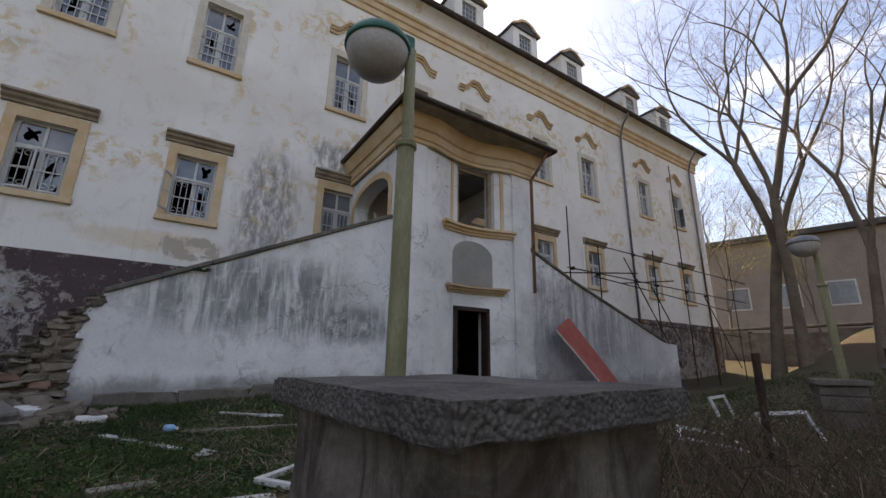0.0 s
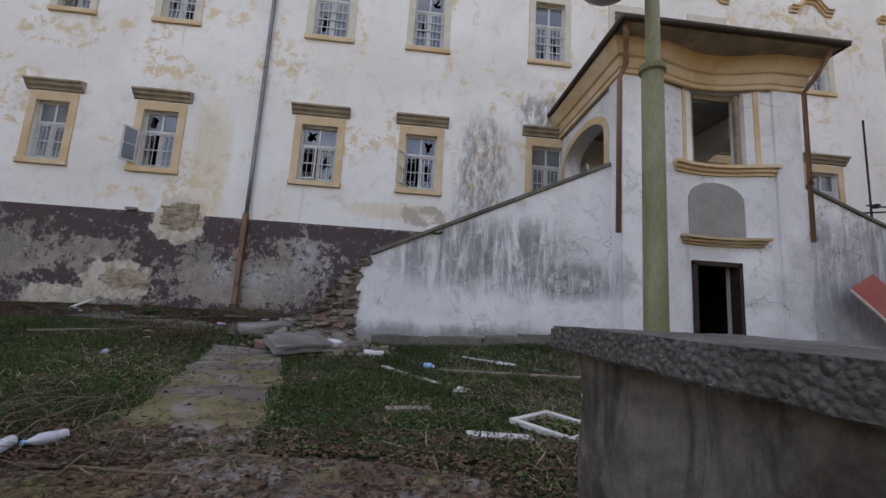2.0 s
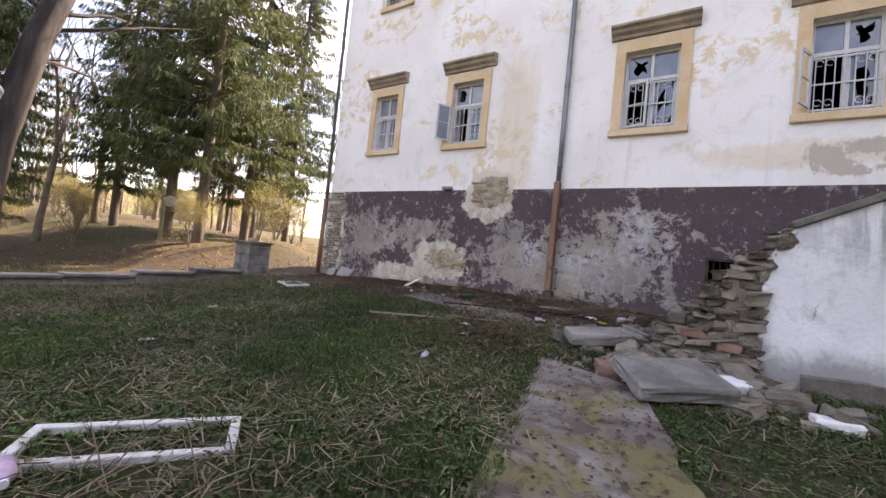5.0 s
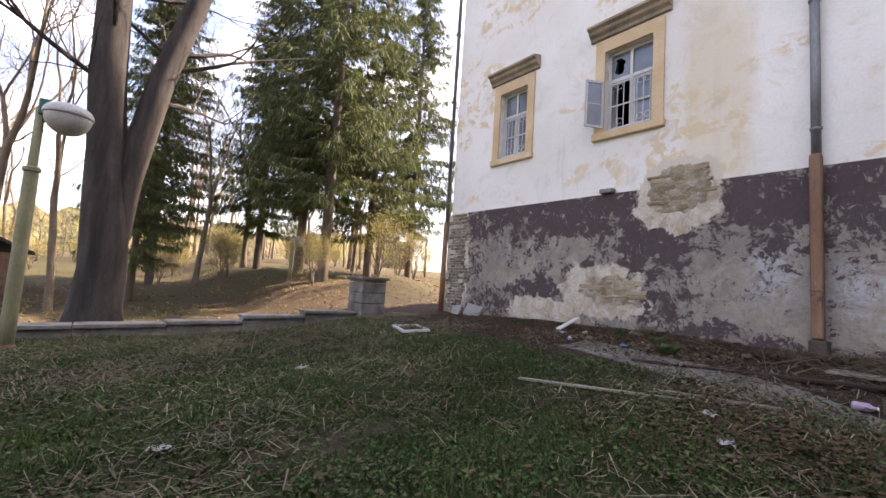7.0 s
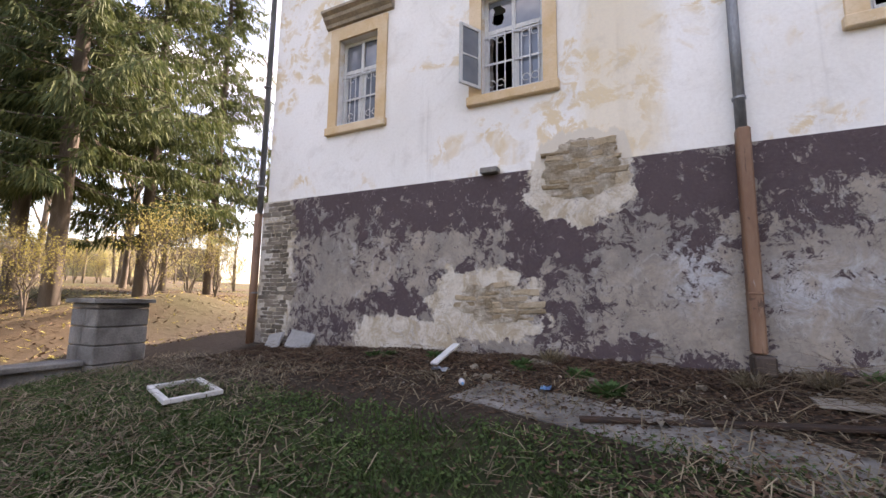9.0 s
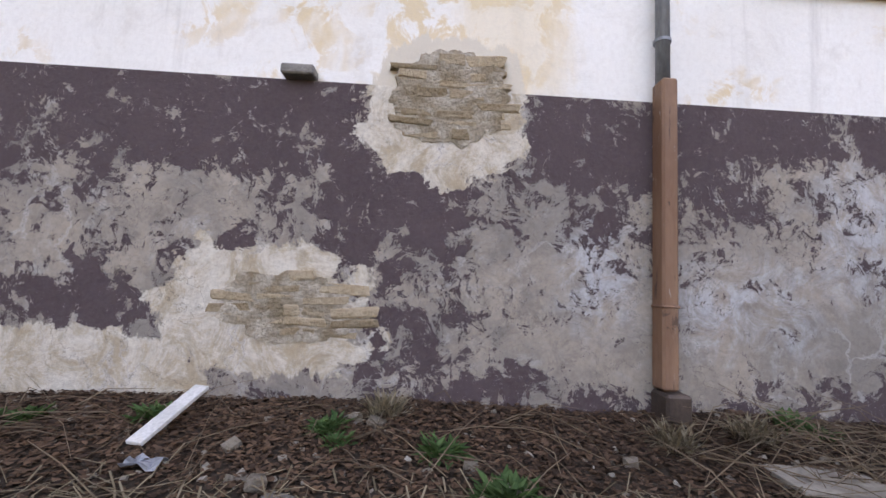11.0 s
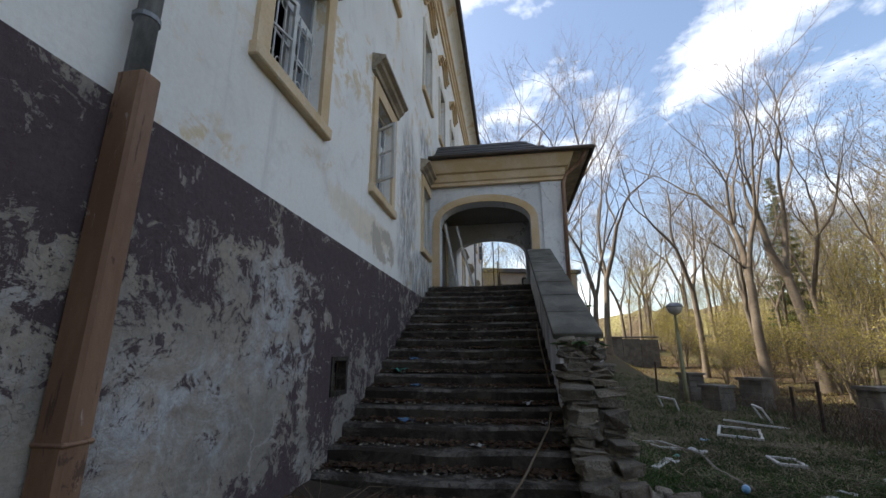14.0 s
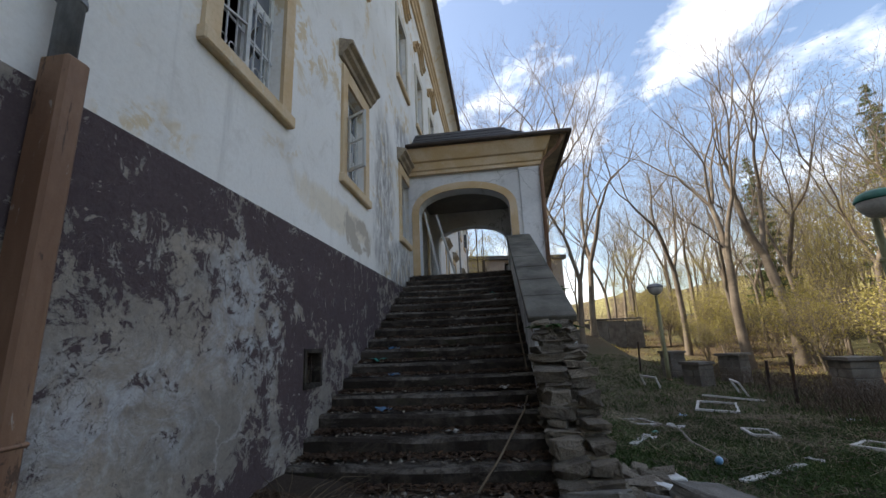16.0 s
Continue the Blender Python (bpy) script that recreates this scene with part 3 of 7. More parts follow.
def gz(x, y):
    """Height of the ground."""
    z = float(np.interp(-y, [-3, 0, 2.8, 4.0, 5.0, 7.0, 8.6, 11, 14, 30], [0.1, 0.0, -0.36, -0.52, -0.62, -0.68, -0.69, -0.75, -0.9, -1.1]))
    z -= 0.14 * smooth(-2, -8, x) * smooth(-3, 0, y)
    z += 0.18 * smooth(4.5, 8, x) * (1 - smooth(12, 16, x)) * smooth(-5.5, -3.3, y)
    z -= 0.40 * smooth(13, 21, x) * smooth(-7, -3.5, y)
    z += 0.11 * max(0.0, x - 27) * smooth(27, 40, x) * (1 - smooth(60, 120, x))
    z += 2.2 * smooth(19, 36, x) * smooth(-13, -9, y) * (1 - smooth(-6, -2, y))
    z += 0.07 * max(0.0, -y - 18) * (1 - smooth(70, 140, -y))
    z += 0.5 * smooth(-9.5, -13, x) * smooth(-3.5, 0, y) + 0.05 * max(0.0, -x - 14) * (1 - smooth(60, 120, -x))
    z -= 0.35 * smooth(-8.6, -9.6, x) * smooth(-1.5, -4, y)
    z += 0.55 * math.exp(-((x + 11.6) / 1.6) ** 2 - ((y - 1.0) / 1.3) ** 2)
    if -40 < x < 60 and -45 < y < 4:
        z += 0.035 * noise.noise(Vector((x * 0.8, y * 0.8, 0))) + 0.02 * noise.noise(Vector((x * 2.7, y * 2.7, 4)))
    return z


def spread(a, b, near, far_a, far_b):
    core = list(np.arange(a, b + 1e-6, near))
    out, step = [], near
    x = b
    while x < far_b:
        step *= 1.22
        x += step
        out.append(x)
    left, step, x = [], near, a
    while x > far_a:
        step *= 1.22
        x -= step
        left.append(x)
    return left[::-1] + core + out


gx = spread(-11.0, 24.0, 0.3, -420, 420)
gy = spread(-15.0, 1.0, 0.3, -420, 420)
verts = [(x, y, gz(x, y)) for y in gy for x in gx]
nx = len(gx)
faces = [(j * nx + i, j * nx + i + 1, (j + 1) * nx + i + 1, (j + 1) * nx + i) for j in range(len(gy) - 1) for i in range(nx - 1)]
gme = bpy.data.meshes.new("ground")
gme.from_pydata(verts, [], faces)
gme.materials.append(M_GROUND)
gme.polygons.foreach_set("use_smooth", [True] * len(gme.polygons))
ground = tagged(new("ground", gme), "sloping lawn with patchy grass, bare soil and leaf litter", "ground", kind="structure")

# ---- the house ----
XL, XR, YB = -7.78, 33.3, 11.5
PLINTH_Z, EAVE_Z = 2.58, 14.1
COLS = [-5.66, -2.75, 1.75, 4.79, 8.74, 11.45, 14.26, 18.2, 21.65, 26.7, 30.25]
WIN_W = 1.0
WIDTHS = {-5.66: 0.88, -2.75: 0.96, 1.75: 1.06, 4.79: 0.96}
LOW = (3.88, 5.58)
UP = (8.52, 10.58)
HAS_LOW = [c for c in COLS if not 10 < c < 13]
DOOR_X = (10.75, 12.15)


def facade_wall():
    bm = bmesh.new()
    y0, y1 = 0.0, 0.55
    edges = [XL]
    for c in COLS:
        edges += [c - WIDTHS.get(c, WIN_W) / 2, c + WIDTHS.get(c, WIN_W) / 2]
    edges.append(XR)
    for i in range(0, len(edges), 2):
        box(bm, edges[i], edges[i + 1], y0, y1, PLINTH_Z, EAVE_Z)
    for c in COLS:
        a, b = c - WIDTHS.get(c, WIN_W) / 2, c + WIDTHS.get(c, WIN_W) / 2
        if 10 < c < 13:
            box(bm, a, b, y0, y1, 5.2, UP[0])
        else:
            box(bm, a, b, y0, y1, PLINTH_Z, LOW[0])
            box(bm, a, b, y0, y1, LOW[1], UP[0])
        box(bm, a, b, y0, y1, UP[1], EAVE_Z)
    return bm


part("wall_south", facade_wall(), M_WHITE)
tagged(bpy.data.objects["wall_south"], "tall white plastered house front with damp stains and ochre patches", "wall", kind="structure")
VENT = (3.02, 3.44, 0.78, 1.17)
bm = bmesh.new()
py = (-0.05, 0.6)
box(bm, XL - 0.05, VENT[0], *py, -1.4, PLINTH_Z)
box(bm, VENT[1], 10.9, *py, -1.4, PLINTH_Z)
box(bm, 12.0, XR, *py, -1.4, PLINTH_Z)
box(bm, 10.9, 12.0, *py, 2.2, PLINTH_Z)
box(bm, VENT[0], VENT[1], *py, -1.4, VENT[2])
box(bm, VENT[0], VENT[1], *py, VENT[3], PLINTH_Z)
plinth = tagged(part("plinth", bm, M_PLINTH), "wall base with peeling purple-brown paint over bare grey render", "wall base", kind="structure")
for nm, lim in (("wall_west", (XL, XL + 0.55, 0.55, YB)), ("wall_east", (XR - 0.55, XR, 0.55, YB)), ("wall_north", (XL, XR, YB, YB + 0.5))):
    bm = bmesh.new()
    box(bm, *lim, -1.4, EAVE_Z)
    tagged(part(nm, bm, M_WHITE), "white plastered outer wall of the house", "wall", kind="structure")
# room surfaces with their indoor shade put into the colour
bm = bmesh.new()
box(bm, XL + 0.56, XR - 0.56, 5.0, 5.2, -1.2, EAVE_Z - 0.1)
tagged(part("wall_inner", bm, M_ROOM_SHADE), "inner wall seen through the windows, coloured dark for room shade", "wall", kind="structure")
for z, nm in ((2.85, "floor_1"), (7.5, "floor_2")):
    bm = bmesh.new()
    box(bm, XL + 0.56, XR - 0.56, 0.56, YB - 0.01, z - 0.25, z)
    tagged(part(nm, bm, M_ROOM_SHADE), "floor inside the empty house, coloured dark for room shade", "floor", kind="structure")
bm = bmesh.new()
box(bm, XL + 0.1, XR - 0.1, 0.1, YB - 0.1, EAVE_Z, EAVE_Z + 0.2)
tagged(part("ceiling", bm, M_ROOM_SHADE), "ceiling of the upper storey, coloured dark for room shade", "ceiling", kind="structure")

# cornice under the roof
bm = prism([(-0.004, 12.95), (-0.07, 12.98), (-0.07, 13.22), (-0.13, 13.27), (-0.13, 13.5), (-0.2, 13.55), (-0.2, 13.66), (-0.004, 13.66)], XL - 0.05, XR + 0.05)
tagged(part("trim_band", bm, M_OCHRE), "stepped ochre moulding below the eaves", "moulding", kind="structure")
cove = [(-0.004, 13.67)] + [(-0.2 - 0.42 * (1 - math.cos(a)), 13.67 + 0.45 * math.sin(a)) for a in np.linspace(0.0, math.pi / 2, 7)] + [(-0.004, 14.13)]
bm = prism(cove, XL - 0.3, XR + 0.3)
tagged(part("trim_cove", bm, M_WHITE), "curved cream plaster cove under the eaves", "moulding", kind="structure")
bm = prism([(-0.64, 14.14), (-0.74, 14.16), (-0.80, 14.24), (-0.80, 14.30), (-0.6, 14.28), (0.0, 14.22), (0.0, 14.14)], XL - 0.4, XR + 0.45)
tagged(part("gutter", bm, M_GUTTER), "dark metal gutter along the eaves", "gutter", kind="structure")

roof_pro = [(-0.62, 14.31), (3.0, 18.9), (6.0, 20.2), (9.0, 18.9), (12.6, 14.31), (12.4, 14.25), (-0.5, 14.25)]
bm = prism(roof_pro, XL - 0.35, XR + 0.35)
house_roof = tagged(part("roof", bm, M_SLATE), "dark slate mansard roof", "roof", kind="structure")


def dormer(x):
    d = thing("dormer", "small roof dormer with curved gable and barred window", "dormer", "dormers along the roof", at=pose(x, 0.35, 14.9))
    w = 0.86
    bm = bmesh.new()
    box(bm, -w, -0.42, 0, 2.4, 0, 2.0)
    box(bm, 0.42, w, 0, 2.4, 0, 2.0)
    box(bm, -0.42, 0.42, 0, 2.4, 0, 0.45)
    box(bm, -0.42, 0.42, 0, 2.4, 1.75, 2.0)
    part("body", bm, M_WHITE, d)
    arc = [(-w - 0.1, 2.0), (-w - 0.1, 2.12)] + [(math.sin(a) * 0.78, 1.78 + math.cos(a) * 0.78) for a in np.linspace(-1.0, 1.0, 9)] + [(w + 0.1, 2.12), (w + 0.1, 2.0)]
    part("gable", prism(arc, -0.1, 2.6, 'y'), M_SLATE, d, "slate-covered curved dormer top")
    arc2 = [(-w - 0.12, 1.98), (-w - 0.12, 2.1)] + [(math.sin(a) * 0.82, 1.8 + math.cos(a) * 0.80) for a in np.linspace(-0.95, 0.95, 9)] + [(w + 0.12, 2.1), (w + 0.12, 1.98)] + [(math.sin(a) * 0.66, 1.82 + math.cos(a) * 0.64) for a in np.linspace(0.9, -0.9, 9)]
    part("hood", prism(arc2, -0.18, -0.1, 'y'), M_OCHRE, d, "curved ochre hood moulding")
    bm = bmesh.new()
    box(bm, -0.42, 0.42, 0.12, 0.15, 0.45, 1.75)
    part("pane", bm, M_GLASS, d)
    bm = bmesh.new()
    for k in range(5):
        box(bm, -0.4 + k * 0.2 - 0.012, -0.4 + k * 0.2 + 0.012, 0.04, 0.065, 0.45, 1.75)
    for k in range(4):
        box(bm, -0.42, 0.42, 0.066, 0.09, 0.7 + k * 0.28, 0.72 + k * 0.28)
    part("window_bars", bm, M_FRAME, d)
    return d


first = dormer(17.9)
for x in (10.9, 14.3, 21.5, 27.0, 30.8):
    copy_thing(first, pose(x, 0.35, 14.9))


# ---- windows ----
def ring(x0, x1, z0, z1, t, y0, y1, bevel=0.006):
    """A rectangular frame of four bars."""
    bm = bmesh.new()
    box(bm, x0, x0 + t, y0, y1, z0, z1)
    box(bm, x1 - t, x1, y0, y1, z0, z1)
    box(bm, x0 + t, x1 - t, y0, y1, z0, z0 + t)
    box(bm, x0 + t, x1 - t, y0, y1, z1 - t, z1)
    return bm


def sash(name, w, h, parent, m, bars=1, broken=False):
    """A casement hinged at x = 0, closed towards +x."""
    s = part(name, ring(0, w, 0, h, 0.045, -0.018, 0.018), M_FRAME, parent)
    s.matrix_local = m
    bm = bmesh.new()
    for k in range(1, bars + 1):
        box(bm, 0.045, w - 0.045, -0.012, 0.012, h * k / (bars + 1) - 0.012, h * k / (bars + 1) + 0.012)
    part("glazing_bar", bm, M_FRAME, s)
    if not broken:
        bm = bmesh.new()
        box(bm, 0.04, w - 0.04, -0.003, 0.003, 0.04, h - 0.04)
        p = part("pane", bm, M_GLASS, s)
    return s


def shard_pane(x0, x1, z0, z1, y, rng):
    """A broken pane: jagged glass left round the edges."""
    bm = bmesh.new()
    cx, cz = rng.uniform(x0 + 0.12, x1 - 0.12), rng.uniform(z0 + 0.2, z1 - 0.15)
    n = 14
    inner, outer = [], []
    for k in range(n):
        a = 2 * math.pi * k / n
        c, s = math.cos(a), math.sin(a)
        r = min((x1 - x0) * 0.5 / max(abs(c), 1e-3), (z1 - z0) * 0.5 / max(abs(s), 1e-3))
        ox, oz = (x0 + x1) / 2 + c * r, (z0 + z1) / 2 + s * r
        t = rng.uniform(0.15, 0.75)
        outer.append(bm.verts.new((ox, y, oz)))
        inner.append(bm.verts.new((cx + (ox - cx) * t, y, cz + (oz - cz) * t)))
    for k in range(n):
        j = (k + 1) % n
        bm.faces.new((outer[k], outer[j], inner[j], inner[k]))
    return bm


def house_window(i, cx, z0, z1, upper, open_left=0.0, open_right=0.0, broken=0.3, empty=False, seed=1, scrolls=True):
    rng = random.Random(seed)
    state = "hollow" if empty else ("broken" if broken > 0.2 else "closed")
    if open_left or open_right:
        state += " and ajar"
    w = thing("window_%d" % i, "%s old casement window with iron bars and worn ochre surround" % state, "window", "windows of the house front", "structure", pose(cx, 0, z0))
    ww = WIDTHS.get(cx, WIN_W)
    h, hw = z1 - z0, ww / 2
    sw = 0.2
    trim = M_PALEOCHRE if upper else M_OCHRE
    bm = bmesh.new()
    box(bm, -hw - sw, -hw, -0.045, 0.0, -0.02, h + 0.25)
    box(bm, hw, hw + sw, -0.045, 0.0, -0.02, h + 0.25)
    box(bm, -hw, hw, -0.045, 0.0, h, h + 0.25)
    part("surround", bm, trim, w)
    part("sill", bbox(-hw - sw - 0.03, hw + sw + 0.03, -0.09, 0.06, -0.17, -0.02, 0.015), M_OCHRE, w)
    if not upper:
        pro = [(0.0, h + 0.30), (-0.06, h + 0.31), (-0.08, h + 0.37), (-0.15, h + 0.42), (-0.17, h + 0.48), (-0.24, h + 0.52), (-0.24, h + 0.57), (0.0, h + 0.64)]
        part("cornice", prism(pro, -hw - sw - 0.12, hw + sw + 0.12), M_SILLGREY, w, "grimy moulded stone cornice")
    else:
        a = hw + sw + 0.12
        line = [(-a, 0.0), (-a + 0.28, 0.0), (-0.02 - 0.16, 0.42), (0.16, 0.42), (a - 0.28, 0.0), (a, 0.0)]
        bm = bmesh.new()
        for dz, th, yy in ((0.0, 0.10, -0.07), (0.10, 0.08, -0.14), (0.18, 0.05, -0.19)):
            for (xa, za), (xb, zb) in zip(line, line[1:]):
                vs = [bm.verts.new(c) for c in ((xa, 0, za + dz), (xb, 0, zb + dz), (xb, 0, zb + dz + th), (xa, 0, za + dz + th), (xa, yy, za + dz), (xb, yy, zb + dz), (xb, yy, zb + dz + th), (xa, yy, za + dz + th))]
                for f in ((4, 5, 6, 7), (0, 1, 5, 4), (3, 7, 6, 2), (0, 4, 7, 3), (1, 2, 6, 5)):
                    bm.faces.new([vs[k] for k in f])
        bmesh.ops.translate(bm, vec=(0, 0, h + 0.82), verts=bm.verts[:])
        bmesh.ops.recalc_face_normals(bm, faces=bm.faces[:])
        part("pediment", bm, M_OCHRE, w, "angular ochre hood moulding")
    part("window_frame", ring(-hw, hw, 0, h, 0.06, 0.13, 0.2), M_FRAME, w)
    th = h * 0.64
    bm = bmesh.new()
    box(bm, -hw + 0.06, hw - 0.06, 0.125, 0.2, th - 0.03, th + 0.04)
    part("transom", bm, M_FRAME, w)
    bm = bmesh.new()
    box(bm, -0.03, 0.03, 0.127, 0.195, 0.06, th - 0.03)
    box(bm, -0.03, 0.03, 0.127, 0.195, th + 0.04, h - 0.06)
    part("mullion", bm, M_FRAME, w)
    if not empty:
        lw = hw - 0.09
        for side, ang in ((-1, open_left), (1, open_right)):
            m = pose(side * (hw if ang > 90 else hw - 0.06), -0.06 if ang > 90 else (0.13 if ang else 0.162), 0.07, 0, 0, (-ang if side < 0 else 180 + ang))
            bad = rng.random() < broken
            s = sash("casement", lw, th - 0.11, w, m, 1, bad)
            if bad and not ang:
                x0, x1 = (-hw + 0.1, -0.05) if side < 0 else (0.05, hw - 0.1)
                part("pane", shard_pane(x0, x1, 0.1, th - 0.06, 0.16, rng), M_GLASS, w, "jagged broken pane")
        for side in (-1, 1):
            x0, x1 = (-hw + 0.06, -0.03) if side < 0 else (0.03, hw - 0.06)
            if rng.random() > broken * 0.6:
                bm = bmesh.new()
                box(bm, x0, x1, 0.158, 0.163, th + 0.04, h - 0.06)
            else:
                bm = shard_pane(x0, x1, th + 0.04, h - 0.06, 0.16, rng)
            part("pane", bm, M_GLASS, w)
    if not empty or upper:
        # grille behind the casements
        bm = bmesh.new()
        nb = 7
        gy_ = 0.095
        for k in range(nb):
            x = -hw + 0.09 + (ww - 0.18) * k / (nb - 1)
            tube(bm, [(x, gy_, 0.02), (x, gy_, th * 0.98 if not upper else h * 0.6)], 0.010, 5)
        part("iron_grille", bm, M_IRON, w, "pale painted upright bars")
        bm = bmesh.new()
        hs = (0.08, th * 0.5, th * 0.93) if not upper else (0.1, 0.38, 0.66, 0.94)
        for z in hs:
            box(bm, -hw + 0.01, hw - 0.01, gy_ + 0.011, gy_ + 0.021, z - 0.015, z + 0.015)
        part("grille_rail", bm, M_IRON, w)
        if scrolls and not upper:
            bm = bmesh.new()
            for x in (-0.34, -0.2, 0.2, 0.34):
                for z in (0.2, th * 0.84):
                    pts = [(x + 0.055 * math.cos(a), gy_ - 0.01, z + 0.055 * math.sin(a)) for a in np.linspace(0, 5.4, 10)]
                    tube(bm, pts, 0.007, 4)
            part("grille_scroll", bm, M_IRON, w)
    return w


lows = {-5.66: dict(broken=0.0), -2.75: dict(open_left=122, broken=0.1), 1.75: dict(broken=1.0, open_left=14), 4.79: dict(open_left=118, broken=0.9),
        8.74: dict(broken=0.5), 14.26: dict(broken=0.3), 18.2: dict(broken=0.4), 21.65: dict(broken=0.3), 26.7: dict(broken=0.3), 30.25: dict(broken=0.3)}
ups = {-5.66: dict(broken=0.2, open_left=60), -2.75: dict(broken=0.9), 1.75: dict(broken=0.3), 4.79: dict(broken=0.8), 8.74: dict(broken=1.0, empty=False),
       11.45: dict(broken=0.6), 14.26: dict(broken=0.4), 18.2: dict(broken=0.4), 21.65: dict(broken=0.6), 26.7: dict(broken=0.3), 30.25: dict(broken=0.3, open_right=70)}
i = 0
for c in COLS:
    i += 1
    if c in lows:
        house_window(i, c, *LOW, False, seed=i, **lows[c])
    house_window(i + 20, c, *UP, True, seed=i + 40, **ups[c])

# ---- rain pipes ----
def clip_ring(parent, x, y, z, r, mat):
    bm = lathe([(r + 0.004, -0.02), (r + 0.014, -0.015), (r + 0.014, 0.015), (r + 0.004, 0.02)], 12)
    bmesh.ops.translate(bm, vec=(x, y, z), verts=bm.verts[:])
    part("collar", bm, mat, parent)


def rain_pipe(x, low_z, low_top, label):
    d = thing("downpipe", label, "downpipe", "rain pipes on the house front", at=pose(x, 0, 0))
    pts = [(0, -0.72, 14.14), (0, -0.66, 13.95), (0, -0.34, 13.55), (0, -0.2, 13.1), (0, -0.12, 12.8), (0, -0.1, 9.0), (0, -0.09, 6.5), (0, -0.1, 4.0), (0, -0.11, low_top - 0.02)]
    part("upper_pipe", tube_bm(pts, 0.058, 10), M_ZINC, d, "dull grey sheet-metal pipe", True)
    for z in (12.2, 9.6, 7.2, 5.0, 3.1):
        clip_ring(d, 0, -0.1, z, 0.058, M_ZINC)
    if low_z is not None:
        part("lower_pipe", bbox(-0.066, 0.066, -0.225, -0.052, low_z + 0.08, low_top, 0.018), M_BROWNPIPE, d, "wider square brown painted standpipe")
        part("collar", bbox(-0.074, 0.074, -0.233, -0.051, 0.83, 0.855, 0.01), M_BROWNPIPE, d)
        part("shoe", bbox(-0.08, 0.12, -0.3, -0.06, low_z - 0.14, low_z + 0.07, 0.02), M_GUTTER, d, "dented metal gully box")
    return d


rain_pipe(0.0, 0.12, 2.72, "tall grey rain pipe with a brown lower length")
rain_pipe(24.75, -0.4, 2.5, "tall dark rain pipe on the house front")
rain_pipe(32.3, -0.4, 2.5, "tall dark rain pipe near the house corner")
d = thing("downpipe", "rain pipe on the house corner, brown below", "downpipe", "rain pipes on the house front", at=pose(XL - 0.02, 0, 0))
part("upper_pipe", tube_bm([(-0.1, -0.66, 14.1), (-0.1, -0.2, 13.2), (-0.09, -0.09, 12.8), (-0.08, -0.09, 2.3)], 0.058, 10), M_ZINC, d, smooth=True)
part("lower_pipe", tube_bm([(-0.08, -0.11, 2.35), (-0.09, -0.11, -0.3)], 0.075, 12), M_BROWNPIPE, d, smooth=True)
for z in (11, 8, 5, 2.9, 0.8):
    clip_ring(d, -0.085, -0.1, z, 0.07, M_ZINC)

bm = ring(VENT[0] - 0.03, VENT[1] + 0.03, VENT[2] - 0.03, VENT[3] + 0.03, 0.05, -0.07, 0.05)
vent = tagged(part("cellar_vent", bm, M_STEP), "small dark cellar opening with rusty bars in the wall base", "vent", kind="structure")
bm = bmesh.new()
for k in range(3):
    tube(bm, [(VENT[0] + 0.1 + 0.1 * k, 0.02, VENT[2]), (VENT[0] + 0.1 + 0.1 * k, 0.02, VENT[3])], 0.011, 5)
box(bm, VENT[0], VENT[1], 0.025, 0.035, 0.95, 0.98)
part("vent_bars", bm, M_DARKIRON, vent)

# ---- porch above the double stair ----
PX0, PX1, PYF, PFLOOR = 9.2, 13.45, -3.63, 2.94
porch = thing("porch", "baroque entrance porch with concave front, arched sides and slate roof", "porch", at=pose(0, 0, 0))


def front_y(x):
    t = (x - 10.1) / (12.65 - 10.1)
    return PYF + (0.30 * math.sin(math.pi * t) if 0 < t < 1 else 0.0)


def curved_strip(bm, xs, z0, z1, depth=0.45, out=0.0):
    """A length of wall that follows the concave front."""
    rings = []
    for x in xs:
        y = front_y(x) - out
        rings.append([bm.verts.new(c) for c in ((x, y, z0), (x, y, z1), (x, y + depth, z1), (x, y + depth, z0))])
    for a, b in zip(rings, rings[1:]):
        for k in range(4):
            j = (k + 1) % 4
            bm.faces.new((a[k], b[k], b[j], a[j]))
    bm.faces.new(rings[0])
    bm.faces.new(rings[-1][::-1])


def xs_between(a, b, n=8):
    return list(np.linspace(a, b, n))


DOOR = (10.95, 12.06, -0.5, 1.72)
OPEN = (11.05, 12.28, 4.02, 5.86)
NICHE = (10.88, 12.18, 2.34, 3.62)
bm = bmesh.new()
curved_strip(bm, xs_between(PX0, DOOR[0]), -1.2, 4.02)
curved_strip(bm, xs_between(DOOR[1], PX1), -1.2, 4.02)
curved_strip(bm, xs_between(DOOR[0], DOOR[1]), DOOR[3], 4.02)
curved_strip(bm, xs_between(PX0, OPEN[0]), 4.02, 6.1)
curved_strip(bm, xs_between(OPEN[1], PX1), 4.02, 6.1)
curved_strip(bm, xs_between(OPEN[0], OPEN[1]), OPEN[3], 6.1)
bmesh.ops.recalc_face_normals(bm, faces=bm.faces[:])
part("front_wall", bm, M_STAIRWALL, porch, "curved white plastered front wall")
# corner pilasters
for a, b, nm in ((PX0 - 0.06, PX0 + 0.62, 0), (PX1 - 0.62, PX1 + 0.06, 1)):
    part("pilaster", bbox(a, b, PYF - 0.07, PYF + 0.5, -1.2, 6.1, 0.012), M_STAIRWALL, porch, "plain plastered corner pilaster")
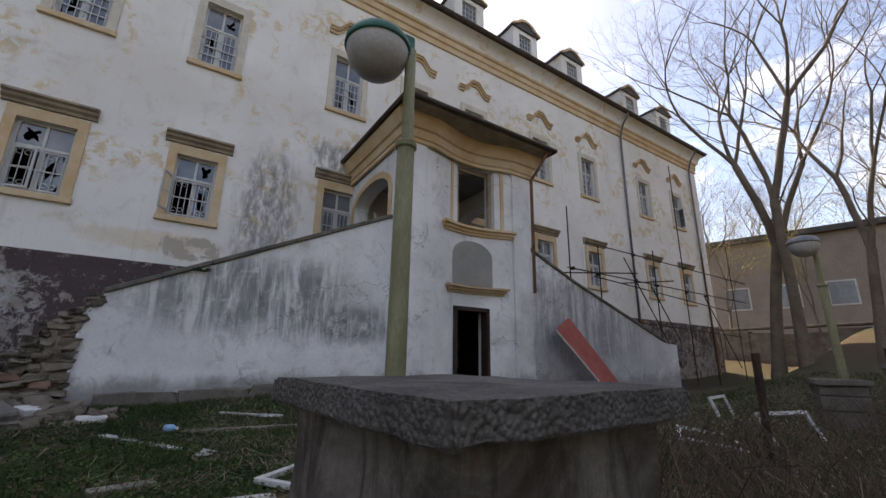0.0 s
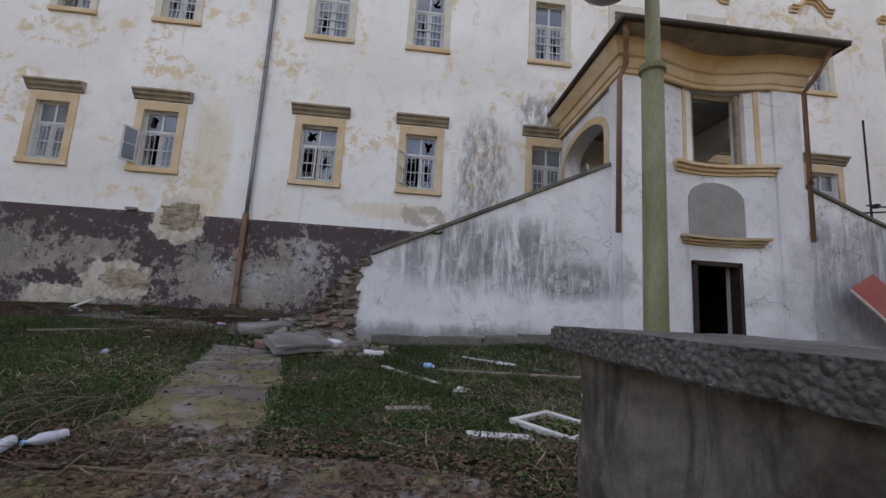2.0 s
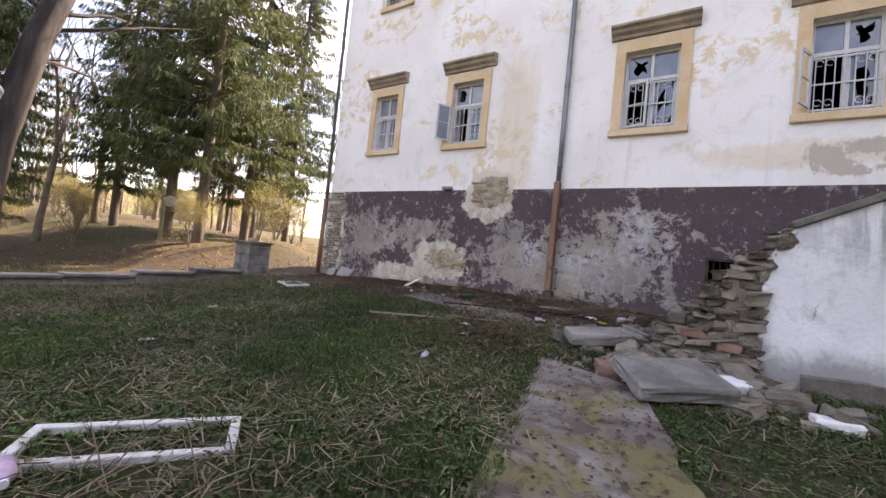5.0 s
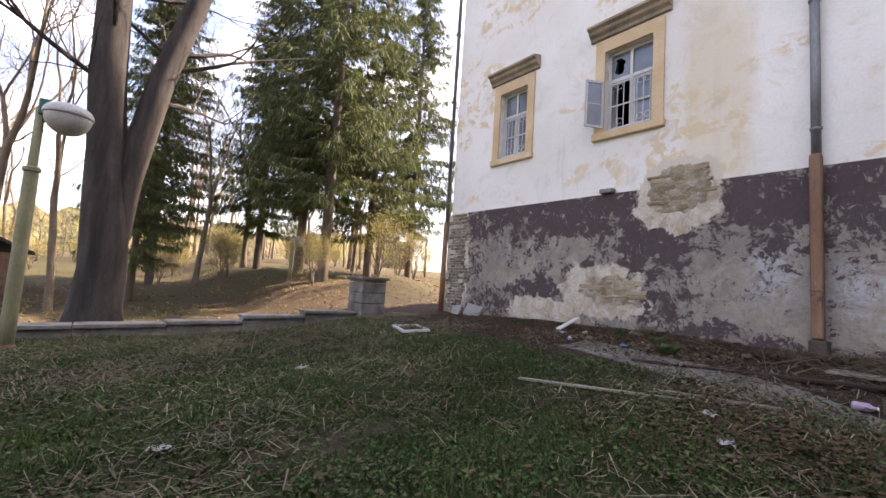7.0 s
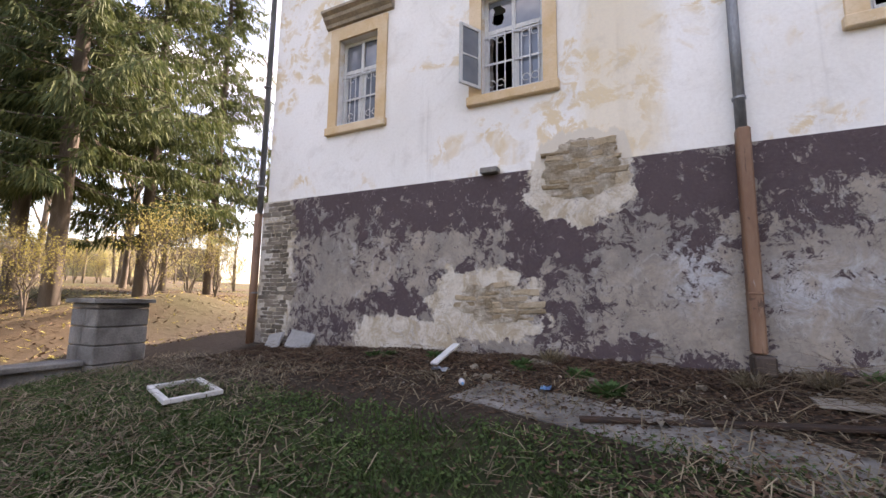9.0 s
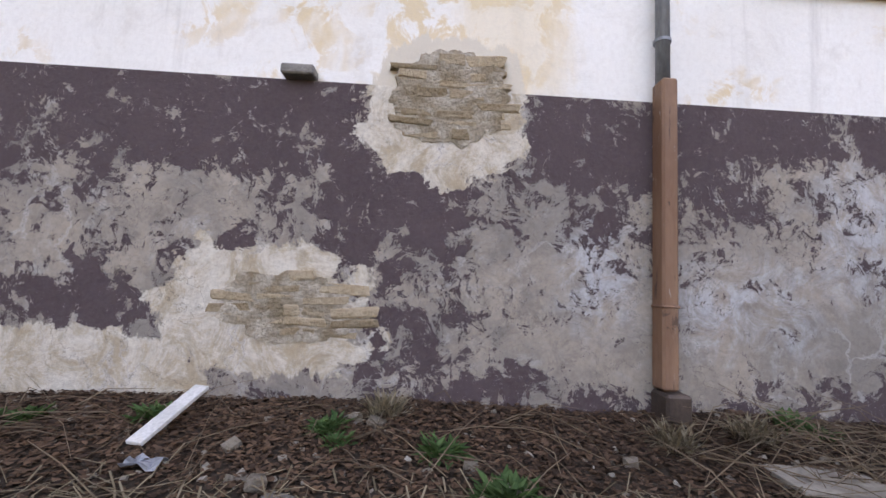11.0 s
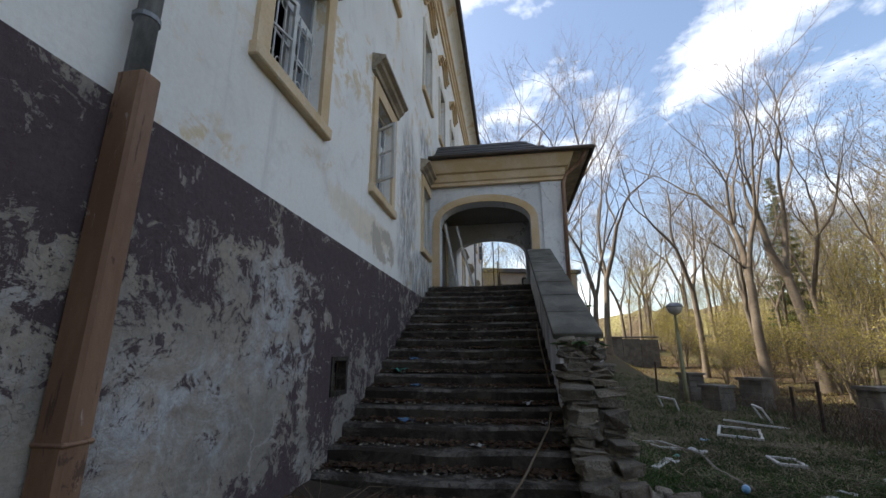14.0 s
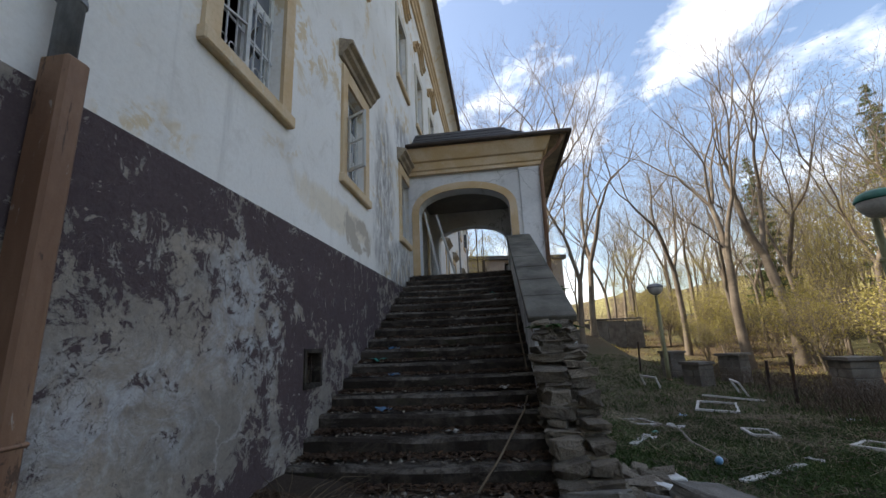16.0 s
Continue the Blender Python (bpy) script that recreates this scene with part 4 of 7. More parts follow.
# blind niche
arch = [(NICHE[0], NICHE[2]), (NICHE[1], NICHE[2])] + [((NICHE[0] + NICHE[1]) / 2 + 0.65 * math.cos(a), 3.15 + 0.47 * math.sin(a)) for a in np.linspace(0, math.pi, 15)]
bm = bmesh.new()
fr = [bm.verts.new((x, front_y(x) - 0.018, z)) for x, z in arch]
bk = [bm.verts.new((x, front_y(x) + 0.1, z)) for x, z in arch]
bm.faces.new(fr)
for k in range(len(arch)):
    j = (k + 1) % len(arch)
    bm.faces.new((fr[k], fr[j], bk[j], bk[k]))
bmesh.ops.recalc_face_normals(bm, faces=bm.faces[:])
part("blind_niche", bm, M_RENDERGREY, porch, "arched patch of bare grey render")


def moulding(z, steps, a, b, mat, name):
    bm = bmesh.new()
    for z0, z1, out in steps:
        curved_strip(bm, xs_between(a - out * 0.5, b + out * 0.5, 14), z + z0, z + z1, 0.3 + out, out)
    bmesh.ops.recalc_face_normals(bm, faces=bm.faces[:])
    return part(name, bm, mat, porch)


moulding(2.12, ((0.0, 0.06, 0.06), (0.06, 0.13, 0.12), (0.13, 0.19, 0.2)), 10.72, 12.45, M_OCHRE_DULL, "door_hood")
moulding(3.78, ((0.0, 0.07, 0.06), (0.07, 0.15, 0.12), (0.15, 0.22, 0.2)), 10.55, 12.75, M_OCHRE, "sill_moulding")
moulding(6.1, ((0.0, 0.06, 0.06), (0.06, 0.12, 0.12), (0.12, 0.17, 0.2)), 10.62, 12.65, M_OCHRE, "window_hood")
# ochre band round the open window
bm = bmesh.new()
curved_strip(bm, xs_between(OPEN[0] - 0.26, OPEN[0] - 0.17, 3), 4.02, 6.08, 0.06, 0.03)
curved_strip(bm, xs_between(OPEN[1] + 0.17, OPEN[1] + 0.26, 3), 4.02, 6.08, 0.06, 0.03)
curved_strip(bm, xs_between(OPEN[0] - 0.17, OPEN[1] + 0.17, 6), 6.0, 6.08, 0.06, 0.03)
bmesh.ops.recalc_face_normals(bm, faces=bm.faces[:])
part("opening_surround", bm, M_OCHRE, porch, "faded ochre surround of the open window")
bm = bmesh.new()
box(bm, OPEN[0], OPEN[0] + 0.12, front_y(11.1) + 0.1, front_y(11.1) + 0.2, 4.02, 5.86)
box(bm, OPEN[1] - 0.12, OPEN[1], front_y(12.2) + 0.1, front_y(12.2) + 0.2, 4.02, 5.86)
box(bm, OPEN[0] + 0.12, OPEN[1] - 0.12, front_y(11.6) + 0.1, front_y(11.6) + 0.2, 5.74, 5.86)
part("opening_frame", bm, M_SILLGREY, porch, "bare grey frame without glass")
# cellar door frame
bm = bmesh.new()
yd = front_y(11.4) - 0.04
box(bm, DOOR[0] - 0.03, DOOR[0] + 0.06, yd - 0.08, yd + 0.2, -1.0, 1.72)
box(bm, DOOR[1] - 0.06, DOOR[1] + 0.03, yd - 0.08, yd + 0.2, -1.0, 1.72)
box(bm, DOOR[0] - 0.03, DOOR[1] + 0.03, yd - 0.08, yd + 0.2, 1.66, 1.76)
part("door_frame", bm, M_DARKIRON, porch, "dark brown cellar door frame")


def side_wall(x0, x1):
    """A wall with an elliptical arch through it."""
    bm = bmesh.new()
    ya, yb, spring, top = -0.3, -2.82, 4.75, 5.4
    ymid, ry = (ya + yb) / 2, (ya - yb) / 2
    box(bm, x0, x1, ya, -0.004, PFLOOR - 0.3, 6.1)
    box(bm, x0, x1, PYF + 0.45, yb, PFLOOR - 0.3, 6.1)
    n = 18
    ys = [ymid + ry * math.cos(math.pi * k / n) for k in range(n + 1)]
    zs = [spring + (top - spring) * math.sin(math.pi * k / n) ** 0.8 for k in range(n + 1)]
    for k in range(n):
        vs = [bm.verts.new(c) for c in ((x0, ys[k], zs[k]), (x0, ys[k + 1], zs[k + 1]), (x0, ys[k + 1], 6.1), (x0, ys[k], 6.1), (x1, ys[k], zs[k]), (x1, ys[k + 1], zs[k + 1]), (x1, ys[k + 1], 6.1), (x1, ys[k], 6.1))]
        for f in ((0, 1, 2, 3), (7, 6, 5, 4), (0, 4, 5, 1)):
            bm.faces.new([vs[q] for q in f])
    bmesh.ops.remove_doubles(bm, verts=bm.verts[:], dist=0.0005)
    bmesh.ops.recalc_face_normals(bm, faces=bm.faces[:])
    part("side_wall", bm, M_STAIRWALL, porch, "white side wall with a wide arch")
    out = x0 - 0.035 if x0 < 11 else x1 + 0.035
    inn = x0 if x0 < 11 else x1
    bm = bmesh.new()
    path = [(ya, PFLOOR)] + list(zip(ys, zs)) + [(yb, PFLOOR + 0.9)]
    for (y0, z0), (y1, z1) in zip(path, path[1:]):
        def outer(y, z):
            v = Vector(((y - ymid) / ry, max(z - spring, 0) / (top - spring) if z > spring else 0))
            v.normalize()
            return y + v.x * 0.2, z + v.y * 0.2
        (oy0, oz0), (oy1, oz1) = outer(y0, z0), outer(y1, z1)
        vs = [bm.verts.new(c) for c in ((out, y0, z0), (out, y1, z1), (out, oy1, oz1), (out, oy0, oz0), (inn, y0, z0), (inn, y1, z1), (inn, oy1, oz1), (inn, oy0, oz0))]
        for f in ((0, 1, 2, 3), (0, 4, 5, 1), (3, 2, 6, 7)):
            bm.faces.new([vs[q] for q in f])
    bmesh.ops.recalc_face_normals(bm, faces=bm.faces[:])
    part("arch_trim", bm, M_OCHRE, porch, "ochre band following the arch")


side_wall(PX0, PX0 + 0.45)
side_wall(PX1 - 0.45, PX1)
part("floor_slab", bbox(PX0 - 0.36, PX1 + 0.36, -2.70, -0.06, PFLOOR - 0.25, PFLOOR, 0.01), M_STEP, porch, "worn stone landing")
part("floor_slab", bbox(PX0 + 0.3, PX1 - 0.3, -3.2, -2.704, PFLOOR - 0.25, PFLOOR, 0.01), M_STEP, porch)
bm = bmesh.new()
box(bm, PX0 + 0.1, PX1 - 0.1, PYF + 0.4, -0.01, 5.95, 6.08)
part("soffit", bm, M_RENDERGREY, porch)
# cornice that flares up to the eaves, following front and sides
EX0, EX1, EYF, EZ = 8.78, 13.87, -4.5, 6.62


def cornice_ring(z, grow):
    pts = [(PX0 - 0.06 - grow, -0.01)]
    pts.append((PX0 - 0.06 - grow, PYF - 0.07 - grow))
    for x in np.linspace(10.0, 12.75, 9):
        pts.append((x, front_y(x) - 0.07 - grow))
    pts.append((PX1 + 0.06 + grow, PYF - 0.07 - grow))
    pts.append((PX1 + 0.06 + grow, -0.01))
    return [(x, y, z) for x, y in pts]


levels = [(5.86, 0.0), (5.88, 0.05), (5.97, 0.05), (6.0, 0.09), (6.2, 0.13), (6.23, 0.19), (6.36, 0.25), (6.46, 0.30), (6.56, 0.34)]
bm = bmesh.new()
rings = [[bm.verts.new(p) for p in cornice_ring(z, g)] for z, g in levels]
for a, b in zip(rings, rings[1:]):
    for k in range(len(a) - 1):
        bm.faces.new((a[k], a[k + 1], b[k + 1], b[k]))
part("cornice", bm, M_OCHRE, porch, "broad ochre cornice under the porch roof")
bm = bmesh.new()
box(bm, EX0 + 0.05, EX1 - 0.05, EYF + 0.05, -0.01, 6.56, 6.61)
part("eaves_board", bm, M_SILLGREY, porch, "grey boarded eaves")
# hipped slate roof with a slight sweep
bm = bmesh.new()
sweep = [(0.0, EZ), (0.35, EZ + 0.16), (0.8, EZ + 0.45), (1.3, EZ + 0.86), (1.75, EZ + 1.3)]
rr = []
for ins, z in sweep:
    rr.append([bm.verts.new(c) for c in ((EX0 + ins, -0.01, z), (EX0 + ins, EYF + ins, z), (EX1 - ins, EYF + ins, z), (EX1 - ins, -0.01, z))])
for a, b in zip(rr, rr[1:]):
    for k in range(3):
        bm.faces.new((a[k], a[k + 1], b[k + 1], b[k]))
bm.faces.new(rr[-1])
porch_roof = part("roof", bm, M_SLATE, porch, "low hipped slate roof streaked with moss")
eave_line = [(EX0 - 0.04, -0.05, EZ), (EX0 - 0.04, EYF - 0.04, EZ), (EX1 + 0.04, EYF - 0.04, EZ), (EX1 + 0.04, -0.05, EZ)]
for a, b in zip(eave_line, eave_line[1:]):
    part("gutter", tube_bm([a, b], 0.062, 10), M_GUTTER, porch, smooth=True)
part("corner_pipe", tube_bm([(EX0 + 0.1, EYF + 0.15, EZ - 0.05), (EX0 + 0.2, EYF + 0.3, 6.3), (PX0 - 0.02, PYF - 0.2, 6.05), (PX0 - 0.12, PYF - 0.1, 5.75), (PX0 - 0.14, PYF - 0.04, 2.2)], 0.055, 10), M_BROWNPIPE, porch, "brown rain pipe with a cut-off foot", True)
part("corner_pipe", tube_bm([(EX1 - 0.2, EYF + 0.1, EZ - 0.05), (EX1 - 0.3, EYF + 0.4, 6.1), (PX1 + 0.12, PYF - 0.14, 5.85), (PX1 + 0.1, PYF - 0.12, 2.3)], 0.05, 10), M_BROWNPIPE, porch, "thin brown rain pipe", True)

# door at the back of the porch and two props leaning across it
dr = thing("door_1", "tall dark panelled house door standing shut in the porch", "door", kind="structure", at=pose(11.45, -0.03, PFLOOR))
part("door_leaf", bbox(-0.52, 0.52, -0.02, 0.05, 0, 2.25, 0.01), M_WOOD, dr)
part("door_surround", ring(-0.75, 0.75, -0.1, 2.5, 0.2, -0.06, 0.0), M_OCHRE, dr)
for k, (y0, y1) in enumerate(((-0.25, -0.75), (-0.35, -1.2))):
    p = thing("timber_prop", "pale weathered timber leaning against the porch door", "plank", "props in the porch", at=pose(9.75 + 0.3 * k, y1, PFLOOR, -14 if k else -10, -6 - 4 * k, 0))
    part("beam", bbox(-0.04, 0.04, -0.03, 0.03, 0, 2.0, 0.006), M_PALEWOOD, p)

# ---- stairs ----
RISE, RUN, STEPS, TOPX = 0.181, 0.386, 18, 8.84
PAR_IN, PAR_OUT = -2.71, -3.22


def stair_flight(name, label, sgn, topx, low):
    s = thing(name, label, "staircase", at=pose(0, 0, 0))
    rng = random.Random(5)
    for k in range(low):
        z = PFLOOR - RISE * k
        xa = topx - sgn * (RUN * k)
        xb = topx - sgn * (RUN * (k - 1)) + sgn * 0.06
        if k == 0:
            xb = topx + sgn * 0.3
        a, b = min(xa, xb), max(xa, xb)
        bm = bmesh.new()
        n = 12
        dz = rng.uniform(-0.012, 0.012)
        ys = np.linspace(-0.052, PAR_IN, n)
        rings = []
        for y in ys:
            w = 0.018 * noise.noise(Vector((k * 3.1, y * 2.2, 1.0))) - 0.02 * max(0.0, 1 - abs(y + 1.4) / 0.9)
            e = 0.02 * noise.noise(Vector((k * 5.3, y * 3.0, 7.0)))
            front = xa + sgn * 0.0 + e
            back = xb
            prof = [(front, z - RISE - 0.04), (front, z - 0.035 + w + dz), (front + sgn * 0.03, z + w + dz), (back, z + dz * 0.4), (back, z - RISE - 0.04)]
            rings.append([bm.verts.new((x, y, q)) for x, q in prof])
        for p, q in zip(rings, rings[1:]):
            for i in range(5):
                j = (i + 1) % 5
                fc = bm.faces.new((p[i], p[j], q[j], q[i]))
                # nosing and tread faces take the paler stone with sky light in its colour
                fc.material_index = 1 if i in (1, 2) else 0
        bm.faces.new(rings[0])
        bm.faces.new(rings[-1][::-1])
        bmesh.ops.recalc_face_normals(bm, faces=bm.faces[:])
        part("step", bm, [M_STEP, M_WORN_SKYLIT], s, "worn damp stone step with litter" if k == 0 else "")
    pro = [(topx + sgn * 0.3, PFLOOR - 0.26), (topx - sgn * RUN * (low - 1) + sgn * 0.2, PFLOOR - RISE * low - 0.2), (topx - sgn * RUN * (low - 1) + sgn * 0.2, -1.3), (topx + sgn * 0.3, -1.3)]
    bm = prism(pro, -0.06, PAR_IN, 'y')
    part("core", bm, M_STEP, s, "solid masonry under the steps")
    return s


stair_flight("staircase", "long flight of worn stone steps littered with dead leaves", 1, TOPX, STEPS)
stair_flight("staircase", "second flight of stone steps down the far side of the porch", -1, PX1 + 0.36, 20)


def parapet(name, label, outline, cope, group):
    p = thing(name, label, "parapet wall", group, at=pose(0, 0, 0))
    bm = prism(outline, PAR_OUT, PAR_IN, 'y')
    bmesh.ops.triangulate(bm, faces=[f for f in bm.faces if len(f.verts) > 4])
    part("wall", bm, M_STAIRWALL, p, "streaked white plaster")
    for (x0, z0), (x1, z1) in cope:
        d = Vector((x1 - x0, 0, z1 - z0))
        ang = math.degrees(math.atan2(d.z, d.x))
        bm = bbox(0, d.length - 0.012, PAR_OUT - 0.06, PAR_IN + 0.05, 0.0, 0.085, 0.014, pose(x0, 0, z0 + 0.004, 0, -ang, 0))
        part("coping_slab", bm, M_COPE, p)
    return p


def split(a, b, n):
    return [((a[0] + (b[0] - a[0]) * k / n, a[1] + (b[1] - a[1]) * k / n), (a[0] + (b[0] - a[0]) * (k + 1) / n, a[1] + (b[1] - a[1]) * (k + 1) / n)) for k in range(n)]


parapet("parapet_wall", "sloping white stair parapet with cracked plaster and stone coping", [(3.6, -1.2), (3.6, 1.0), (3.85, 1.4), (PX0 - 0.05, 3.86), (PX0 - 0.05, -1.2)], split((3.85, 1.4), (PX0 - 0.05, 3.86), 7), "stair parapets")
parapet("parapet_wall", "sloping grey-stained stair parapet on the far side", [(PX1 + 0.05, -1.4), (PX1 + 0.05, 3.93), (16.0, 2.92), (21.15, 1.16), (21.95, 1.1), (21.95, -1.4)], split((PX1 + 0.06, 3.93), (16.0, 2.92), 3) + split((16.0, 2.92), (21.15, 1.16), 6), "stair parapets")
# footing course below the near parapet
foot = thing("footing", "exposed stone footing under the stair wall", "footing", kind="structure", at=pose(0, 0, 0))
rng = random.Random(11)
x = 4.0
while x < 9.0:
    w = rng.uniform(0.35, 0.7)
    bm = lump(w, 0.12, 0.3, rng, 0.22)
    bmesh.ops.translate(bm, vec=(x + w / 2, PAR_OUT - 0.03, gz(x, -3.3) + 0.06), verts=bm.verts[:])
    part("footing_stone", bm, M_PILLAR, foot)
    x += w + 0.02

# ---- paths ----
def strip_path(name, label, left, right, mat, th=0.03, n=14, seed=3):
    """A slab path between two edge lines, following the ground."""
    rng = random.Random(seed)
    bm = bmesh.new()
    rows = []
    for k in range(n + 1):
        t = k / n
        def at(line):
            f = t * (len(line) - 1)
            i = min(int(f), len(line) - 2)
            u = f - i
            return Vector(line[i]) * (1 - u) + Vector(line[i + 1]) * u
        a, b = at(left), at(right)
        row = []
        for q in range(5):
            p = a.lerp(b, q / 4)
            if q in (0, 4):
                p = p + Vector((rng.uniform(-0.04, 0.04), rng.uniform(-0.04, 0.04)))
            row.append(bm.verts.new((p.x, p.y, gz(p.x, p.y) + th + rng.uniform(-0.006, 0.006))))
        rows.append(row)
    top = []
    for a, b in zip(rows, rows[1:]):
        for q in range(4):
            top.append(bm.faces.new((a[q], a[q + 1], b[q + 1], b[q])))
    ext = bmesh.ops.extrude_face_region(bm, geom=top)
    bmesh.ops.translate(bm, vec=(0, 0, -0.14), verts=[v for v in ext["geom"] if isinstance(v, bmesh.types.BMVert)])
    bmesh.ops.recalc_face_normals(bm, faces=bm.faces[:])
    return tagged(part(name, bm, mat), label, "path", kind="structure")


def path_mat():
    n = Nodes("mossy_path_concrete")
    c = n.mix(n.ramp(n.noise(1.2, 6, 0.65, 0.5), 0.35, 0.65), (0.27, 0.25, 0.225), (0.13, 0.11, 0.092))
    c = n.mix(n.math('MULTIPLY', n.ramp(n.noise(1.1, 6, 0.65, 0.6), 0.48, 0.6), 0.8), c, (0.17, 0.15, 0.045))
    litter = n.ramp(n.noise(3.2, 6, 0.7, 0.6), 0.5, 0.6)
    c = n.mix(n.math('MULTIPLY', litter, 0.7), c, (0.075, 0.05, 0.035))
    f = n.noise(45, 6, 0.75)
    c = n.mix(n.ramp(f, 0.3, 0.8, 0.0, 0.4), c, (0.05, 0.045, 0.035))
    return n.done(c, 0.93, f, 0.7, 0.015)


M_PATH = path_mat()
strip_path("path_main", "mossy concrete garden path strewn with leaves", [(2.45, -8.95), (1.85, -6.6), (1.28, -4.0)], [(3.7, -8.9), (3.2, -6.6), (2.55, -4.4)], M_PATH)
strip_path("path_cross", "litter-covered mossy path across the garden entrance", [(1.9, -10.6), (3.4, -11.9), (5.3, -11.9)], [(2.35, -9.2), (3.6, -8.88), (5.2, -9.2)], M_PATH, 0.02, 14, 8)
strip_path("path_house", "worn grey concrete strip along the foot of the house", [(1.9, -3.0), (0.0, -1.85), (-2.6, -1.25)], [(1.5, -4.1), (-0.2, -2.6), (-2.9, -1.75)], M_CONC, 0.012, 12, 9)


# ---- pillars and garden walls ----
def stone_pillar(x, y, top, w, d, turn, label, cap_mat, body_mat, cap_h=0.11, seed=2, block=False, base=None):
    rng = random.Random(seed)
    g = gz(x, y) if base is None else base
    p = thing("gate_pillar", label, "pillar", "masonry garden pillars", at=pose(x, y, g, 0, 0, turn))
    h = top - g
    bm = bmesh.new()
    box(bm, -w / 2, w / 2, -d / 2, d / 2, h - cap_h, h)
    bmesh.ops.subdivide_edges(bm, edges=bm.edges[:], cuts=9, use_grid_fill=True)
    for v in bm.verts:
        q = v.co * 6 + Vector((x, y, 0))
        v.co += Vector((noise.noise(q), noise.noise(q + Vector((7, 0, 0))), 0.6 * noise.noise(q + Vector((0, 9, 0))))) * 0.016
    bmesh.ops.bevel(bm, geom=[e for e in bm.edges if e.calc_face_angle(0) > 1.0], offset=0.012, segments=2, affect='EDGES')
    part("cap", bm, cap_mat, p, "coarse pebbly concrete cap")
    if block:
        z = -0.2
        while z < h - cap_h - 0.02:
            hh = min(0.26, h - cap_h - z)
            split_x = rng.uniform(-0.12, 0.12) * w
            for a, b in ((-w * 0.42, split_x - 0.006), (split_x + 0.006, w * 0.42)):
                part("block", bbox(a, b, -d * 0.42, d * 0.42, z + 0.005, z + hh - 0.005, 0.014), body_mat, p)
            z += hh
    else:
        bm = bmesh.new()
        box(bm, -w * 0.42, w * 0.42, -d * 0.42, d * 0.42, -0.25, h - cap_h)
        bmesh.ops.subdivide_edges(bm, edges=bm.edges[:], cuts=14, use_grid_fill=True)
        for v in bm.verts:
            q = v.co * 2.2 + Vector((x * 3, y, 0))
            v.co += Vector((noise.noise(q), noise.noise(q + Vector((5, 0, 0))), 0)) * 0.06
        part("shaft", bm, body_mat, p, "stained and cracked render")
    return p


def pillar_render():
    n = Nodes("stained_pillar_render")
    c = n.mix(n.ramp(n.noise(1.7, 6, 0.7, 0.6), 0.38, 0.62), (0.075, 0.062, 0.05), (0.24, 0.215, 0.185))
    s = n.ramp(n.noise(1.6, 6, 0.7, 0.3, n.mapped((3, 3, 0.5))), 0.5, 0.66)
    c = n.mix(n.math('MULTIPLY', s, 0.75), c, (0.035, 0.03, 0.026))
    r = n.ramp(n.noise(3.4, 5, 0.7), 0.62, 0.7)
    c = n.mix(n.math('MULTIPLY', r, 0.6), c, (0.20, 0.09, 0.055))
    f = n.noise(35, 6, 0.75)
    c = n.mix(n.ramp(f, 0.3, 0.8, 0.0, 0.4), c, (0.04, 0.036, 0.03))
    return n.done(c, 0.92, n.math('ADD', f, n.math('MULTIPLY', n.noise(5, 5), 2.5)), 0.9, 0.02)


def cap_stone():
    n = Nodes("pebbly_cap_concrete")
    peb = n.voronoi(46, feature='F1')
    c = n.mix(n.ramp(n.noise(2.2, 6, 0.7, 0.4), 0.35, 0.68), (0.105, 0.098, 0.09), (0.22, 0.21, 0.195))
    c = n.mix(n.ramp(peb, 0.25, 0.6, 0.0, 0.4), c, (0.055, 0.05, 0.045))
    lich = n.ramp(n.noise(9, 5, 0.7, 0.4), 0.66, 0.72)
    c = n.mix(n.math('MULTIPLY', lich, 0.5), c, (0.36, 0.35, 0.31))
    h = n.math('ADD', n.math('MULTIPLY', peb, -1.6), n.noise(60, 5, 0.7))
    return n.done(c, 0.95, h, 1.0, 0.02)


M_PILREND, M_CAP = pillar_render(), cap_stone()
stone_pillar(5.94, -10.64, 0.30, 1.2, 1.35, 4, "broad garden gate pillar with a thick pebbled concrete cap", M_CAP, M_PILREND)
stone_pillar(0.95, -10.85, 0.40, 1.4, 1.1, 6, "grey block gate pillar with overhanging cap beside the path", M_CAP, M_CONC, 0.1, 4, True)
bm = bbox(-0.85, 0.85, -0.7, 0.7, -0.2, 0.26, 0.04, None, 2)
tagged(part("kerb_block", bm, M_CONC), "heavy concrete block at the foot of a gate pillar", "block").matrix_basis = pose(1.62, -10.75, gz(1.6, -10.7), 0, 0, 6)
for k, (x, y, top, w) in enumerate(((11.7, -12.0, 0.36, 0.95), (18.6, -9.9, 0.45, 0.9), (15.4, -9.5, 0.15, 0.9), (16.6, -11.4, 0.35, 0.95))):
    stone_pillar(x, y, top, w, w * 0.9, 12 * k, "dark weathered block pillar of the garden fence", M_PILLAR, M_PILLAR, 0.1, 20 + k, True)

